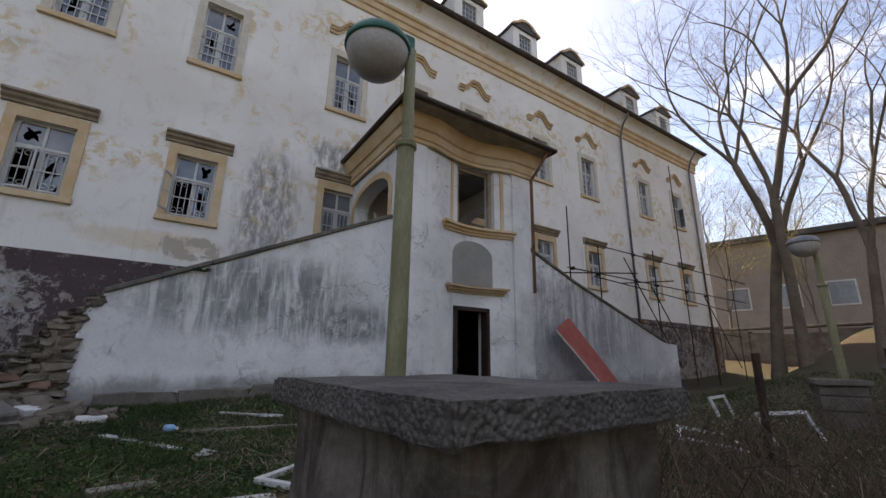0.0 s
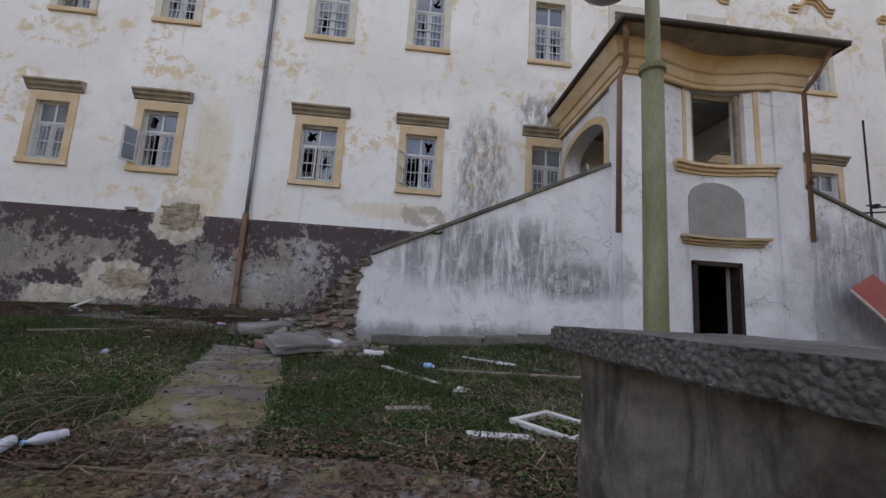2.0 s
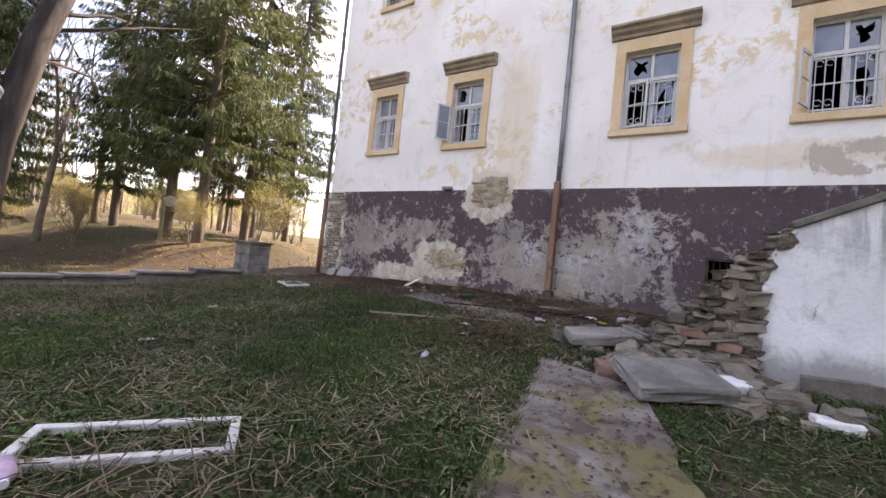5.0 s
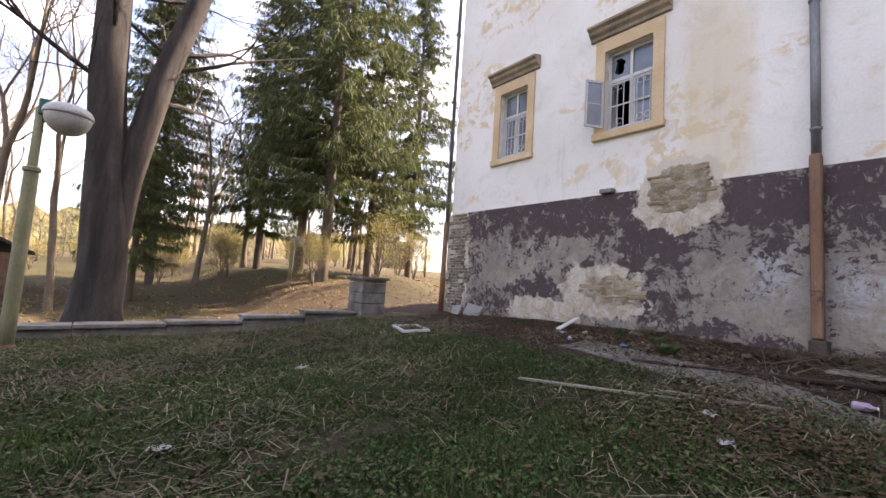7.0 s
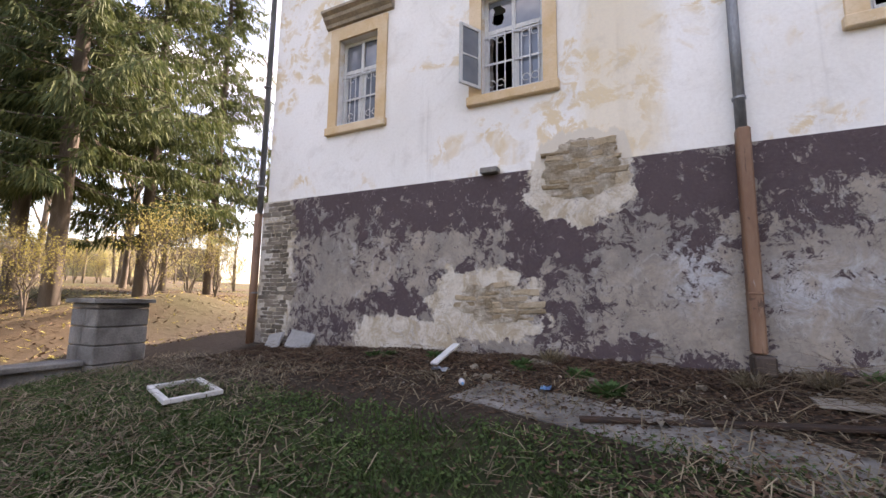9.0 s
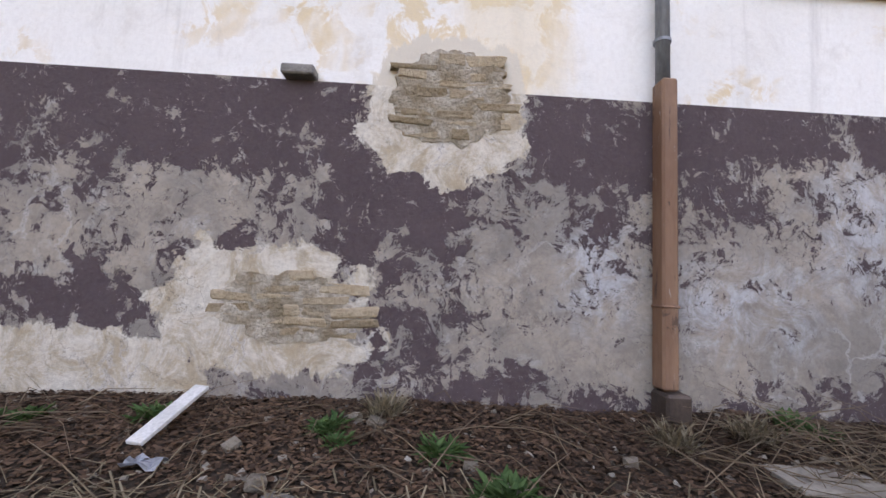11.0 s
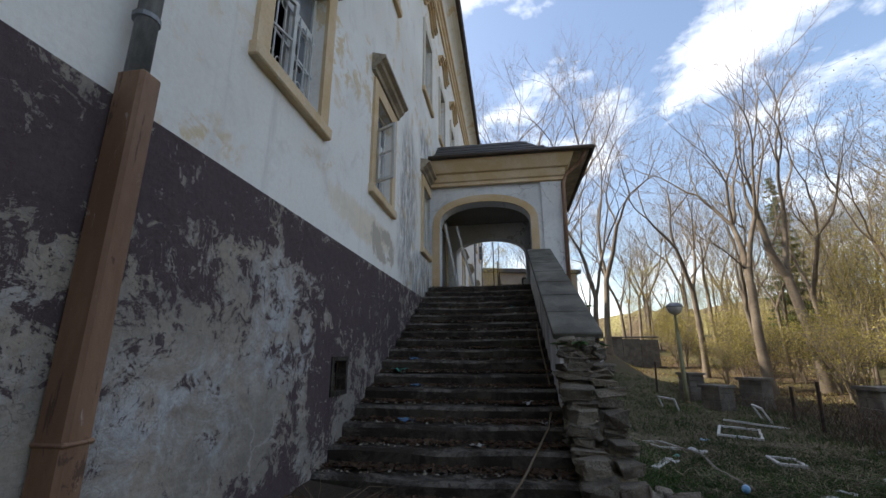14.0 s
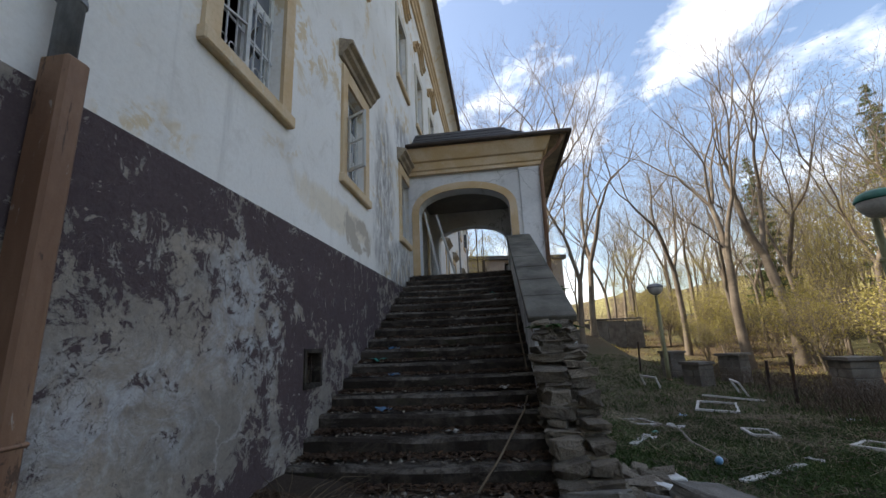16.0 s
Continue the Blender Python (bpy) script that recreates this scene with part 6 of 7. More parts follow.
ruin = thing("ruined_wall", "crumbling rubble end of the stair wall with bare stones and bricks", "ruined wall", at=pose(0, 0, 0))
rng = random.Random(21)
bm = bmesh.new()
xs = np.linspace(2.1, 3.66, 9)
for a, b in zip(xs, xs[1:]):
    z = ruin_top(a) - 0.08
    box(bm, a, b, -3.17 + 0.05 * math.sin(a * 9), -2.75, -1.0, max(z, -0.45))
part("mortar_core", bm, M_MORTAR, ruin)
z = -0.55
row = 0
while z < 1.4:
    hh = rng.uniform(0.06, 0.15)
    for side in (0, 1):
        x = 3.66 if side == 0 else 3.64
        while x > 2.0:
            w = rng.uniform(0.12, 0.36)
            if z + hh < ruin_top(x - w * 0.5) + 0.04 and x - w > 1.95:
                brick = rng.random() < 0.02
                bm = lump(w * rng.uniform(0.8, 1.0), rng.uniform(0.2, 0.32), hh * rng.uniform(0.7, 1.1), rng, 0.3)
                yy = -3.12 + rng.uniform(-0.05, 0.03) if side == 0 else -2.83 + rng.uniform(-0.02, 0.04)
                bmesh.ops.transform(bm, matrix=pose(x - w / 2, yy, z + hh / 2, rng.uniform(-9, 9), rng.uniform(-9, 9), rng.uniform(-16, 16)), verts=bm.verts[:])
                part("brick" if brick else "stone", bm, M_BRICK if brick else M_STONE, ruin)
            x -= w
    z += hh
for k in range(26):
    t = rng.uniform(-0.15, 1.0)
    s = rng.uniform(0.1, 0.24)
    bm = lump(s * 1.3, s, s * 0.6, rng, 0.3)
    bmesh.ops.transform(bm, matrix=pose(3.62 + 0.3 * t, rng.uniform(-3.14, -2.78), 1.0 + 0.42 * t, rng.uniform(-15, 15), rng.uniform(-50, -10), rng.uniform(-30, 30)), verts=bm.verts[:])
    part("stone", bm, M_STONE, ruin)
# ivy and dry stalks on the end of the coping
def weed(x, y, z, r, n, mat, label, seed, up=0.6, name="weed", wide=1.0):
    rng = random.Random(seed)
    v, f = [], []
    for _ in range(n):
        a = rng.uniform(0, 2 * math.pi)
        d = Vector((math.cos(a), math.sin(a), rng.uniform(0.1, 1.4) * up)).normalized()
        ln = r * rng.uniform(0.4, 1.1)
        s = d.cross(Vector((0, 0, 1))).normalized() * ln * wide * rng.uniform(0.05, 0.14)
        b = Vector((rng.uniform(-1, 1), rng.uniform(-1, 1), 0)) * r * 0.35
        m, e = b + d * ln * 0.55, b + d * ln + Vector((0, 0, -0.18 * ln))
        k = len(v)
        v += [b, m + s, e, m - s]
        f.append((k, k + 1, k + 2, k + 3))
    me = bpy.data.meshes.new(name)
    me.from_pydata(v, [], f)
    me.materials.append(mat)
    o = tagged(new(name, me), label, "plant", "weeds and tufts")
    o.matrix_basis = pose(x, y, z)
    return o


weed(5.15, -3.2, 1.95, 0.22, 80, M_WEED, "leafy green weed rooted in the stair coping", 3, 0.5)
weed(3.9, -2.95, 1.36, 0.3, 90, M_WEED, "dark ivy tuft under the broken coping", 4, 0.1)
rng = random.Random(33)
for k in range(22):
    x, y = rng.choice(((-3.2, -0.45), (-2.6, -0.5), (-1.9, -0.9), (-2.4, -0.7), (-5.2, -0.4), (-4.6, -0.5), (-0.6, -0.35), (-1.5, -1.3), (1.9, -3.5), (-3.6, -0.4), (0.9, -0.3), (-6.0, -0.4)))
    x, y = x + rng.uniform(-0.15, 0.15), y + rng.uniform(-0.1, 0.1)
    weed(x, y, gz(x, y), rng.uniform(0.09, 0.2), 90, M_WEED, "small green weed growing at the wall foot", 50 + k, 1.0)
for k, (x, y) in enumerate(((-2.15, -0.35), (1.85, -3.7), (-0.2, -0.6), (0.4, -0.5))):
    weed(x, y, gz(x, y), 0.26, 260, M_STRAW if k != 1 else M_GRASS, "tuft of long dry grass by the wall", 80 + k, 1.6, "grass_tuft", 0.25)


def slab(name, sx, sy, sz, m, mat, label, cat, seed, group=""):
    rng = random.Random(seed)
    bm = bmesh.new()
    box(bm, -sx / 2, sx / 2, -sy / 2, sy / 2, -sz / 2, sz / 2)
    bmesh.ops.subdivide_edges(bm, edges=bm.edges[:], cuts=3, use_grid_fill=True)
    for v in bm.verts:
        v.co += Vector((rng.uniform(-1, 1), rng.uniform(-1, 1), rng.uniform(-0.4, 0.4))) * min(sx, sy) * 0.018
    bmesh.ops.bevel(bm, geom=[e for e in bm.edges if e.calc_face_angle(0) > 0.9], offset=0.012, segments=1, affect='EDGES')
    o = tagged(part(name, bm, mat), label, cat, group)
    o.matrix_basis = m
    return o


slab("concrete_slab", 0.95, 0.72, 0.15, pose(2.8, -4.35, -0.36, 12, -4, 32), M_CONC, "tilted pale concrete slab lying on rubble", "slab", 1, "fallen slabs")
slab("concrete_slab", 0.95, 0.42, 0.15, pose(1.85, -3.2, -0.2, 8, -5, 30), M_CONC, "fallen coping slab on the rubble heap", "slab", 2, "fallen slabs")
slab("concrete_slab", 0.5, 0.35, 0.1, pose(2.35, -3.0, -0.12, 12, 10, 60), M_CONC, "small broken slab on the rubble heap", "slab", 5, "fallen slabs")
slab("concrete_slab", 0.7, 0.4, 0.12, pose(3.1, -3.85, -0.42, 6, 14, -30), M_CONC, "small broken slab beside the stair wall", "slab", 6, "fallen slabs")
slab("plaster_slab", 0.5, 0.32, 0.05, pose(-6.5, -0.22, -0.02, 62, 8, 6), M_RENDERGREY, "fallen slab of pale plaster leaning on the wall base", "plaster", 7, "fallen plaster")
slab("plaster_slab", 0.4, 0.3, 0.05, pose(-7.1, -0.24, -0.06, 60, -10, -6), M_RENDERGREY, "fallen slab of pale plaster leaning on the wall base", "plaster", 8, "fallen plaster")
rng = random.Random(44)
for k in range(150):
    if k < 105:
        x, y = rng.gauss(2.95, 0.5), rng.gauss(-3.7, 0.36)
    elif k < 132:
        x, y = rng.uniform(1.2, 2.6), rng.uniform(-3.2, -2.0)
    else:
        x, y = rng.uniform(-3, 2), rng.uniform(-1.5, -0.3)
    if y > -2.75 and x > 2.3:
        continue
    s = rng.choice((0.08, 0.1, 0.14, 0.18, 0.24, 0.3)) if k < 132 else rng.uniform(0.04, 0.1)
    bm = lump(s * rng.uniform(0.8, 1.5), s, s * rng.uniform(0.5, 0.8), rng, 0.3)
    o = tagged(part("stone", bm, M_STONE if rng.random() < 0.965 else M_BRICK), "loose broken limestone from the ruined stair wall", "stone", "fallen stones")
    heap = 0.16 * math.exp(-((x - 2.9) ** 2 / 0.3 + (y + 3.45) ** 2 / 0.12))
    o.matrix_basis = pose(x, y, gz(x, y) + s * 0.22 + heap, rng.uniform(-25, 25), rng.uniform(-25, 25), rng.uniform(0, 360))
slab("foam_block", 0.34, 0.2, 0.1, pose(4.12, -4.2, gz(4.1, -4.2) + 0.05, 0, 0, 10), M_FOAM, "dirty white foam block in the grass", "foam", 9)
slab("foam_block", 0.3, 0.26, 0.16, pose(3.4, -3.85, gz(3.4, -3.85) + 0.1, 10, 0, 40), M_FOAM, "rounded white plaster lump beside the stair wall", "plaster", 10)


# ---- discarded window frames, boards and bottles ----
def lost_frame(x, y, w, h, turn, tilt, label, seed):
    d = thing("window_frame", label, "window frame", "discarded window frames", at=pose(x, y, gz(x, y) + 0.035, tilt, 0, turn))
    t = 0.06
    for a in ((-w / 2, w / 2, -h / 2, -h / 2 + t), (-w / 2, w / 2, h / 2 - t, h / 2), (-w / 2, -w / 2 + t, -h / 2 + t, h / 2 - t), (w / 2 - t, w / 2, -h / 2 + t, h / 2 - t)):
        part("rail", bbox(a[0], a[1], a[2], a[3], -0.025, 0.025, 0.006), M_PALEWOOD, d)
    return d


lost_frame(6.1, -8.05, 0.62, 0.66, 38, 2, "small white window frame lying in the grass", 1)
lost_frame(0.2, -8.2, 1.15, 0.5, 55, 2, "pale window frame lying in the grass", 2)
lost_frame(-5.7, -2.7, 0.9, 0.55, -20, 3, "pale window frame lying near the house corner", 3)
lost_frame(8.1, -5.1, 0.7, 0.5, 15, 3, "white window frame dropped on the lawn", 4)
lost_frame(10.2, -7.6, 1.5, 0.9, -25, 2, "white window frame dropped on the lawn", 5)
lost_frame(11.8, -8.8, 1.3, 0.8, 30, 8, "white window frame propped on debris", 6)
lost_frame(15.0, -7.7, 1.1, 0.8, 10, 70, "white window frame standing in the grass", 7)
lost_frame(7.2, -6.9, 0.6, 0.45, -12, 2, "small white window frame lying in the grass", 8)
lost_frame(12.8, -9.6, 1.1, 0.9, -15, 64, "white window frame standing in the brush", 9)


def stick(name, pts, r, mat, label, cat, group, flat=False):
    zs = [(x, y, gz(x, y) + z) for x, y, z in pts]
    if flat:
        a, b = Vector(zs[0]), Vector(zs[-1])
        d = b - a
        bm = bbox(0, d.length, -r, r, -0.014, 0.014, 0.004)
        bmesh.ops.transform(bm, matrix=Matrix.Translation(a) @ d.to_track_quat('X', 'Z').to_matrix().to_4x4(), verts=bm.verts[:])
    else:
        bm = tube_bm(zs, [r] * (len(zs) - 1) + [r * 0.5], 6)
    return tagged(part(name, bm, mat), label, cat, group)


P = "planks and sticks on the ground"
stick("plank", [(4.35, -5.1, 0.03), (5.15, -6.3, 0.03)], 0.05, M_PALEWOOD, "pale flaking board lying in the grass", "plank", P, True)
stick("plank", [(5.75, -4.25, 0.03), (6.6, -4.75, 0.04)], 0.06, M_PALEWOOD, "pale flaking board lying in the grass", "plank", P, True)
stick("stick", [(5.2, -5.35, 0.03), (6.3, -5.35, 0.04), (7.3, -5.55, 0.05), (8.6, -5.0, 0.03)], 0.024, M_WOOD, "long pale crooked stick on the lawn", "stick", P)
stick("plank", [(4.5, -7.6, 0.02), (4.95, -7.5, 0.03)], 0.07, M_WOOD, "short grey board in the grass", "plank", P, True)
stick("plank", [(5.2, -8.35, 0.03), (5.75, -8.4, 0.03)], 0.07, M_PALEWOOD, "short pale board by the path", "plank", P, True)
stick("plank", [(-3.55, -0.85, 0.04), (-3.45, -0.35, 0.2)], 0.055, M_PALEWOOD, "pale metal-edged board lying by the wall base", "plank", P, True)
stick("plank", [(-1.6, -2.0, 0.04), (1.3, -1.35, 0.05)], 0.05, M_DARKIRON, "long dark rotten beam lying beside the path", "plank", P, True)
stick("plank", [(-0.9, -3.0, 0.03), (0.1, -2.7, 0.03)], 0.025, M_WOOD, "thin pale lath on the leaf litter", "plank", P, True)
stick("plank", [(-2.2, -3.6, 0.03), (-0.6, -3.1, 0.03)], 0.025, M_WOOD, "thin pale lath on the grass", "plank", P, True)
stick("plank", [(0.2, -0.95, 0.03), (0.75, -1.0, 0.03)], 0.18, M_WOOD, "broken wooden panel lying by the rain pipe", "panel", P, True)
stick("stick", [(2.4, -9.15, 0.03), (3.5, -9.3, 0.05)], 0.014, M_TWIG, "dark straight stick on the path", "stick", P)


def bottle(x, y, r, ln, turn, mat, capmat, label):
    b = thing("bottle", label, "bottle", "discarded bottles", at=pose(x, y, gz(x, y) + r + 0.02, 90, 0, turn))
    part("body", lathe([(r * 0.8, 0), (r, 0.02), (r * 0.93, ln * 0.3), (r, ln * 0.5), (r * 0.95, ln * 0.68), (r * 0.4, ln * 0.9), (r * 0.33, ln)], 12), mat, b, smooth=True)
    bm = lathe([(r * 0.42, ln), (r * 0.42, ln * 1.07)], 10)
    part("cap", bm, capmat, b)
    return b


bottle(2.2, -8.92, 0.042, 0.22, 15, M_PLASTIC, M_RED, "crushed clear plastic bottle with red cap")
bottle(2.4, -8.75, 0.042, 0.22, -30, M_PLASTIC, M_BLUECAP, "crushed clear plastic bottle with bluish label")
bottle(0.15, -8.75, 0.05, 0.24, 80, M_MAUVE, M_FOAM, "mauve plastic bottle beside a window frame")
bottle(0.12, -5.0, 0.04, 0.2, 20, M_PLASTIC, M_BLUECAP, "small clear plastic bottle in the grass")
bottle(5.0, -5.15, 0.05, 0.16, 60, M_BLUECAP, M_FOAM, "crumpled blue plastic bottle in the grass")
bottle(1.75, -1.35, 0.05, 0.3, 160, M_PLASTIC, M_FOAM, "clear plastic bottle with label by the steps")
bottle(0.5, -2.2, 0.04, 0.16, 100, M_MAUVE, M_FOAM, "pink plastic wrapper on the concrete strip")
bottle(-2.9, -1.45, 0.035, 0.12, 30, M_PLASTIC, M_BLUECAP, "small crushed can near the wall")


def scrap(x, y, z, s, mat, label, seed, name="wrapper"):
    rng = random.Random(seed)
    bm = bmesh.new()
    n = 4
    g = [[bm.verts.new(((i / n - 0.5) * s * 1.5, (j / n - 0.5) * s, rng.uniform(0, 0.35) * s)) for i in range(n + 1)] for j in range(n + 1)]
    for j in range(n):
        for i in range(n):
            bm.faces.new((g[j][i], g[j][i + 1], g[j + 1][i + 1], g[j + 1][i]))
    bmesh.ops.solidify(bm, geom=bm.faces[:], thickness=0.004)
    o = tagged(part(name, bm, mat), label, "litter", "scraps of litter")
    o.matrix_basis = pose(x, y, z, 0, 0, rng.uniform(0, 360))
    return o


for k, (x, y, s, mat, lb) in enumerate(((-0.05, -3.75, 0.12, M_FOAM, "white paper scrap on the leaf litter"), (-0.3, -3.3, 0.1, M_FOAM, "white crumpled cup on the leaf litter"), (-4.35, -5.4, 0.12, M_FOAM, "white carton in the grass"),
        (-2.5, -7.1, 0.1, M_FOAM, "white carton in the grass"), (1.55, -1.7, 0.12, M_YELLOW, "yellow plastic scrap among the twigs"), (1.3, -1.5, 0.14, M_FOAM, "white paper scrap among the twigs"),
        (0.95, -2.3, 0.1, M_TEAL, "green foil scrap on the soil"), (2.0, -2.2, 0.13, M_BLUECAP, "blue and white wrapper by the lowest step"), (-2.0, -1.4, 0.1, M_BLUECAP, "small blue wrapper by the weeds"),
        (-3.35, -1.05, 0.13, M_PLASTIC, "crumpled clear wrap by the wall"), (7.0, -5.0, 0.14, M_TEAL, "teal wrapper on the lawn"), (6.4, -4.7, 0.16, M_FOAM, "white plastic rag on the lawn"),
        (7.6, -5.6, 0.2, M_FOAM, "white plastic rag on the lawn"), (9.0, -6.3, 0.16, M_BLUECAP, "blue wrapper on the lawn"), (5.4, -6.6, 0.15, M_FOAM, "white plastic rag on the lawn"),
        (8.4, -9.3, 0.18, M_PLASTIC, "torn clear plastic in the brush"), (-1.0, -1.9, 0.14, M_WOOD, "flat grey shard by the wall"), (-1.4, -1.2, 0.12, M_WOOD, "flat grey shard by the wall"))):
    scrap(x, y, gz(x, y) + 0.02, s, mat, lb, 300 + k)


def on_step(k):
    return TOPX - RUN * k + 0.2, PFLOOR - RISE * k + 0.012


for k, (st, y, s, mat, lb) in enumerate(((10, -0.55, 0.12, M_BLUECAP, "blue wrapper lying on a step"), (12, -0.75, 0.11, M_BLUECAP, "blue wrapper lying on a step"), (14, -0.8, 0.14, M_BLUECAP, "blue wrapper lying on a step"), (11, -0.4, 0.18, M_TEAL, "green bottle scrap on a step"),
        (5, -2.3, 0.1, M_FOAM, "white scrap on a step"), (4, -2.2, 0.1, M_TEAL, "teal scrap on a step"), (13, -2.3, 0.12, M_FOAM, "white scrap on a step"), (15, -1.7, 0.1, M_FOAM, "white scrap on a step"), (14, -2.5, 0.12, M_PLASTIC, "clear wrap on a step"))):
    x, z = on_step(st)
    scrap(x, y, z, s, mat, lb, 400 + k)
cab = tube_bm([(6.2, -2.62, 1.75), (5.4, -2.6, 1.38), (4.7, -2.62, 1.0), (4.2, -2.64, 0.62), (3.4, -2.5, 0.42), (2.7, -2.2, 0.1), (2.4, -2.0, -0.1)], 0.012, 6)
tagged(part("cable", cab, M_TWIG), "loose brown cable hanging down along the steps", "cable")

# ---- dead twigs, leaves, straw and grass ----
def scatter(name, label, cat, mat, pts):
    v, f = [], []
    for quad in pts:
        k = len(v)
        v += quad
        f.append(tuple(range(k, k + len(quad))))
    me = bpy.data.meshes.new(name)
    me.from_pydata(v, [], f)
    me.materials.append(mat)
    return tagged(new(name, me), label, cat, kind="stuff")


rng = random.Random(61)


def allowed(x, y):
    """Lawn, not path, wall or pillar."""
    if y > -1.2 or (x > 3.5 and y > -3.3):
        return False
    t = (-y - 4.0) / 4.7
    if 0 < t < 1 and 1.28 + 1.27 * t < x < 2.5 + 1.1 * t:
        return False
    if -11.8 < y < -8.9 and 1.9 < x < 5.4:
        return rng.random() < 0.06
    if x < -8.0:
        return False
    return True


blades = []
while len(blades) < 250000:
    near = rng.random() < 0.82
    x, y = (rng.uniform(-8, 8.5), rng.uniform(-9.8, -2.0)) if near else (rng.uniform(7, 26), rng.uniform(-12, -3.4))
    if not allowed(x, y):
        continue
    dens = noise.noise(Vector((x * 0.7, y * 0.7, 2))) + 0.6 * noise.noise(Vector((x * 2.3, y * 2.3, 5))) + 0.7 * noise.noise(Vector((x * 7.5, y * 7.5, 9)))
    if not near and rng.random() < 0.6:
        continue
    if dens < rng.uniform(-0.7, 0.5) or y > -2.6 + rng.uniform(-1.2, 0.4):
        continue
    z = gz(x, y) - 0.005
    h = rng.uniform(0.025, 0.075) * (1.0 if near else 1.4) * (1 + 0.8 * max(0.0, dens))
    a = rng.uniform(0, 6.283)
    w = rng.uniform(0.004, 0.012) * (1.0 if near else 1.6)
    c, s = math.cos(a) * w, math.sin(a) * w
    lx, ly = rng.uniform(-0.07, 0.07), rng.uniform(-0.07, 0.07)
    blades.append([(x - c, y - s, z), (x + c, y + s, z), (x + lx, y + ly, z + h)])
scatter("grass", "short patchy green lawn grass", "grass", M_GRASS, blades)

# broad low leaves among the blades
broad = []
while len(broad) < 70000:
    x, y = rng.uniform(-8, 7.5), rng.uniform(-9.6, -2.2)
    if not allowed(x, y) or noise.noise(Vector((x * 1.1, y * 1.1, 21))) + 0.8 * noise.noise(Vector((x * 5, y * 5, 3))) < rng.uniform(-0.5, 0.7):
        continue
    a, r = rng.uniform(0, 6.283), rng.uniform(0.008, 0.022)
    c, s = math.cos(a) * r, math.sin(a) * r
    z = gz(x, y) + rng.uniform(0.012, 0.06)
    t1, t2 = rng.uniform(-0.7, 0.7) * r, rng.uniform(-0.5, 0.9) * r
    broad.append([(x - c, y - s, z), (x + s * 0.7, y - c * 0.7, z + t1), (x + c, y + s, z + t2), (x - s * 0.7, y + c * 0.7, z - t1 * 0.4)])
scatter("clover", "low broad-leaved weeds in the lawn", "weeds", M_CLOVER, broad)

straws = []
while len(straws) < 56000:
    x, y = (rng.uniform(-8, 9), rng.uniform(-10.3, -1.0)) if rng.random() < 0.7 else (rng.uniform(7, 26), rng.uniform(-13, -3.4))
    if not allowed(x, y) and rng.random() > 0.12:
        continue
    if x > 3.5 and y > -3.35 or (y > -0.1):
        continue
    if noise.noise(Vector((x * 0.6, y * 0.6, 12))) + 0.6 * noise.noise(Vector((x * 2.6, y * 2.6, 31))) + (0.25 if x < -4.6 or x > 6 else -0.22) < rng.uniform(-0.6, 0.5):
        continue
    a = rng.uniform(0, 6.283)
    ln = rng.uniform(0.05, 0.22)
    dx, dy = math.cos(a) * ln, math.sin(a) * ln
    w = rng.uniform(0.002, 0.0055)
    z = gz(x, y) + rng.uniform(0.01, 0.06)
    z2 = gz(x + dx, y + dy) + rng.uniform(0.01, 0.09)
    px, py_ = -math.sin(a) * w, math.cos(a) * w
    straws.append([(x - px, y - py_, z), (x + px, y + py_, z), (x + dx + px, y + dy + py_, z2), (x + dx - px, y + dy - py_, z2)])
scatter("straw", "dry straw and dead stalks over the lawn", "dry grass", M_STRAW, straws)

leaves = []


def leaf(x, y, z, s):
    a = rng.uniform(0, 6.283)
    c, n_ = math.cos(a) * s, math.sin(a) * s
    t1, t2 = rng.uniform(-0.5, 0.6) * s, rng.uniform(-0.3, 0.6) * s
    leaves.append([(x - c, y - n_, z), (x + n_ * 0.6, y - c * 0.6, z + t1 * 0.5), (x + c, y + n_, z + t2), (x - n_ * 0.6, y + c * 0.6, z + t1)])


while len(leaves) < 70000:
    q = rng.random()
    if q < 0.55:
        x, y = rng.uniform(-7.5, 2.6), -abs(rng.gauss(0.15, 0.9)) - 0.06
    elif q < 0.66:
        x, y = rng.gauss(0.2, 0.9), rng.gauss(-3.3, 0.6)
    elif q < 0.8:
        x, y = rng.uniform(1.0, 7.0), rng.uniform(-10.2, -8.4)
    else:
        x, y = rng.uniform(-8, 14), rng.uniform(-10, -3.4)
    if y > -0.06 or (x > 2.2 and y > -3.4):
        continue
    leaf(x, y, gz(x, y) + rng.uniform(0.004, 0.03) + (0.03 if q > 0.6 else 0), rng.uniform(0.012, 0.032))
for _ in range(34000):
    st = rng.choice(range(18))
    y = -0.07 - abs(rng.gauss(0, 0.7)) if rng.random() < 0.55 else -2.7 + abs(rng.gauss(0, 0.6))
    if not -2.7 < y < -0.06:
        continue
    x = TOPX - RUN * st + 0.05 + (RUN - 0.06) * (1 - abs(rng.gauss(0, 0.35)))
    if not TOPX - RUN * st + 0.03 < x < TOPX - RUN * (st - 1):
        continue
    leaf(x, y, PFLOOR - RISE * st + rng.uniform(0.008, 0.045), rng.uniform(0.014, 0.038))
chips = []
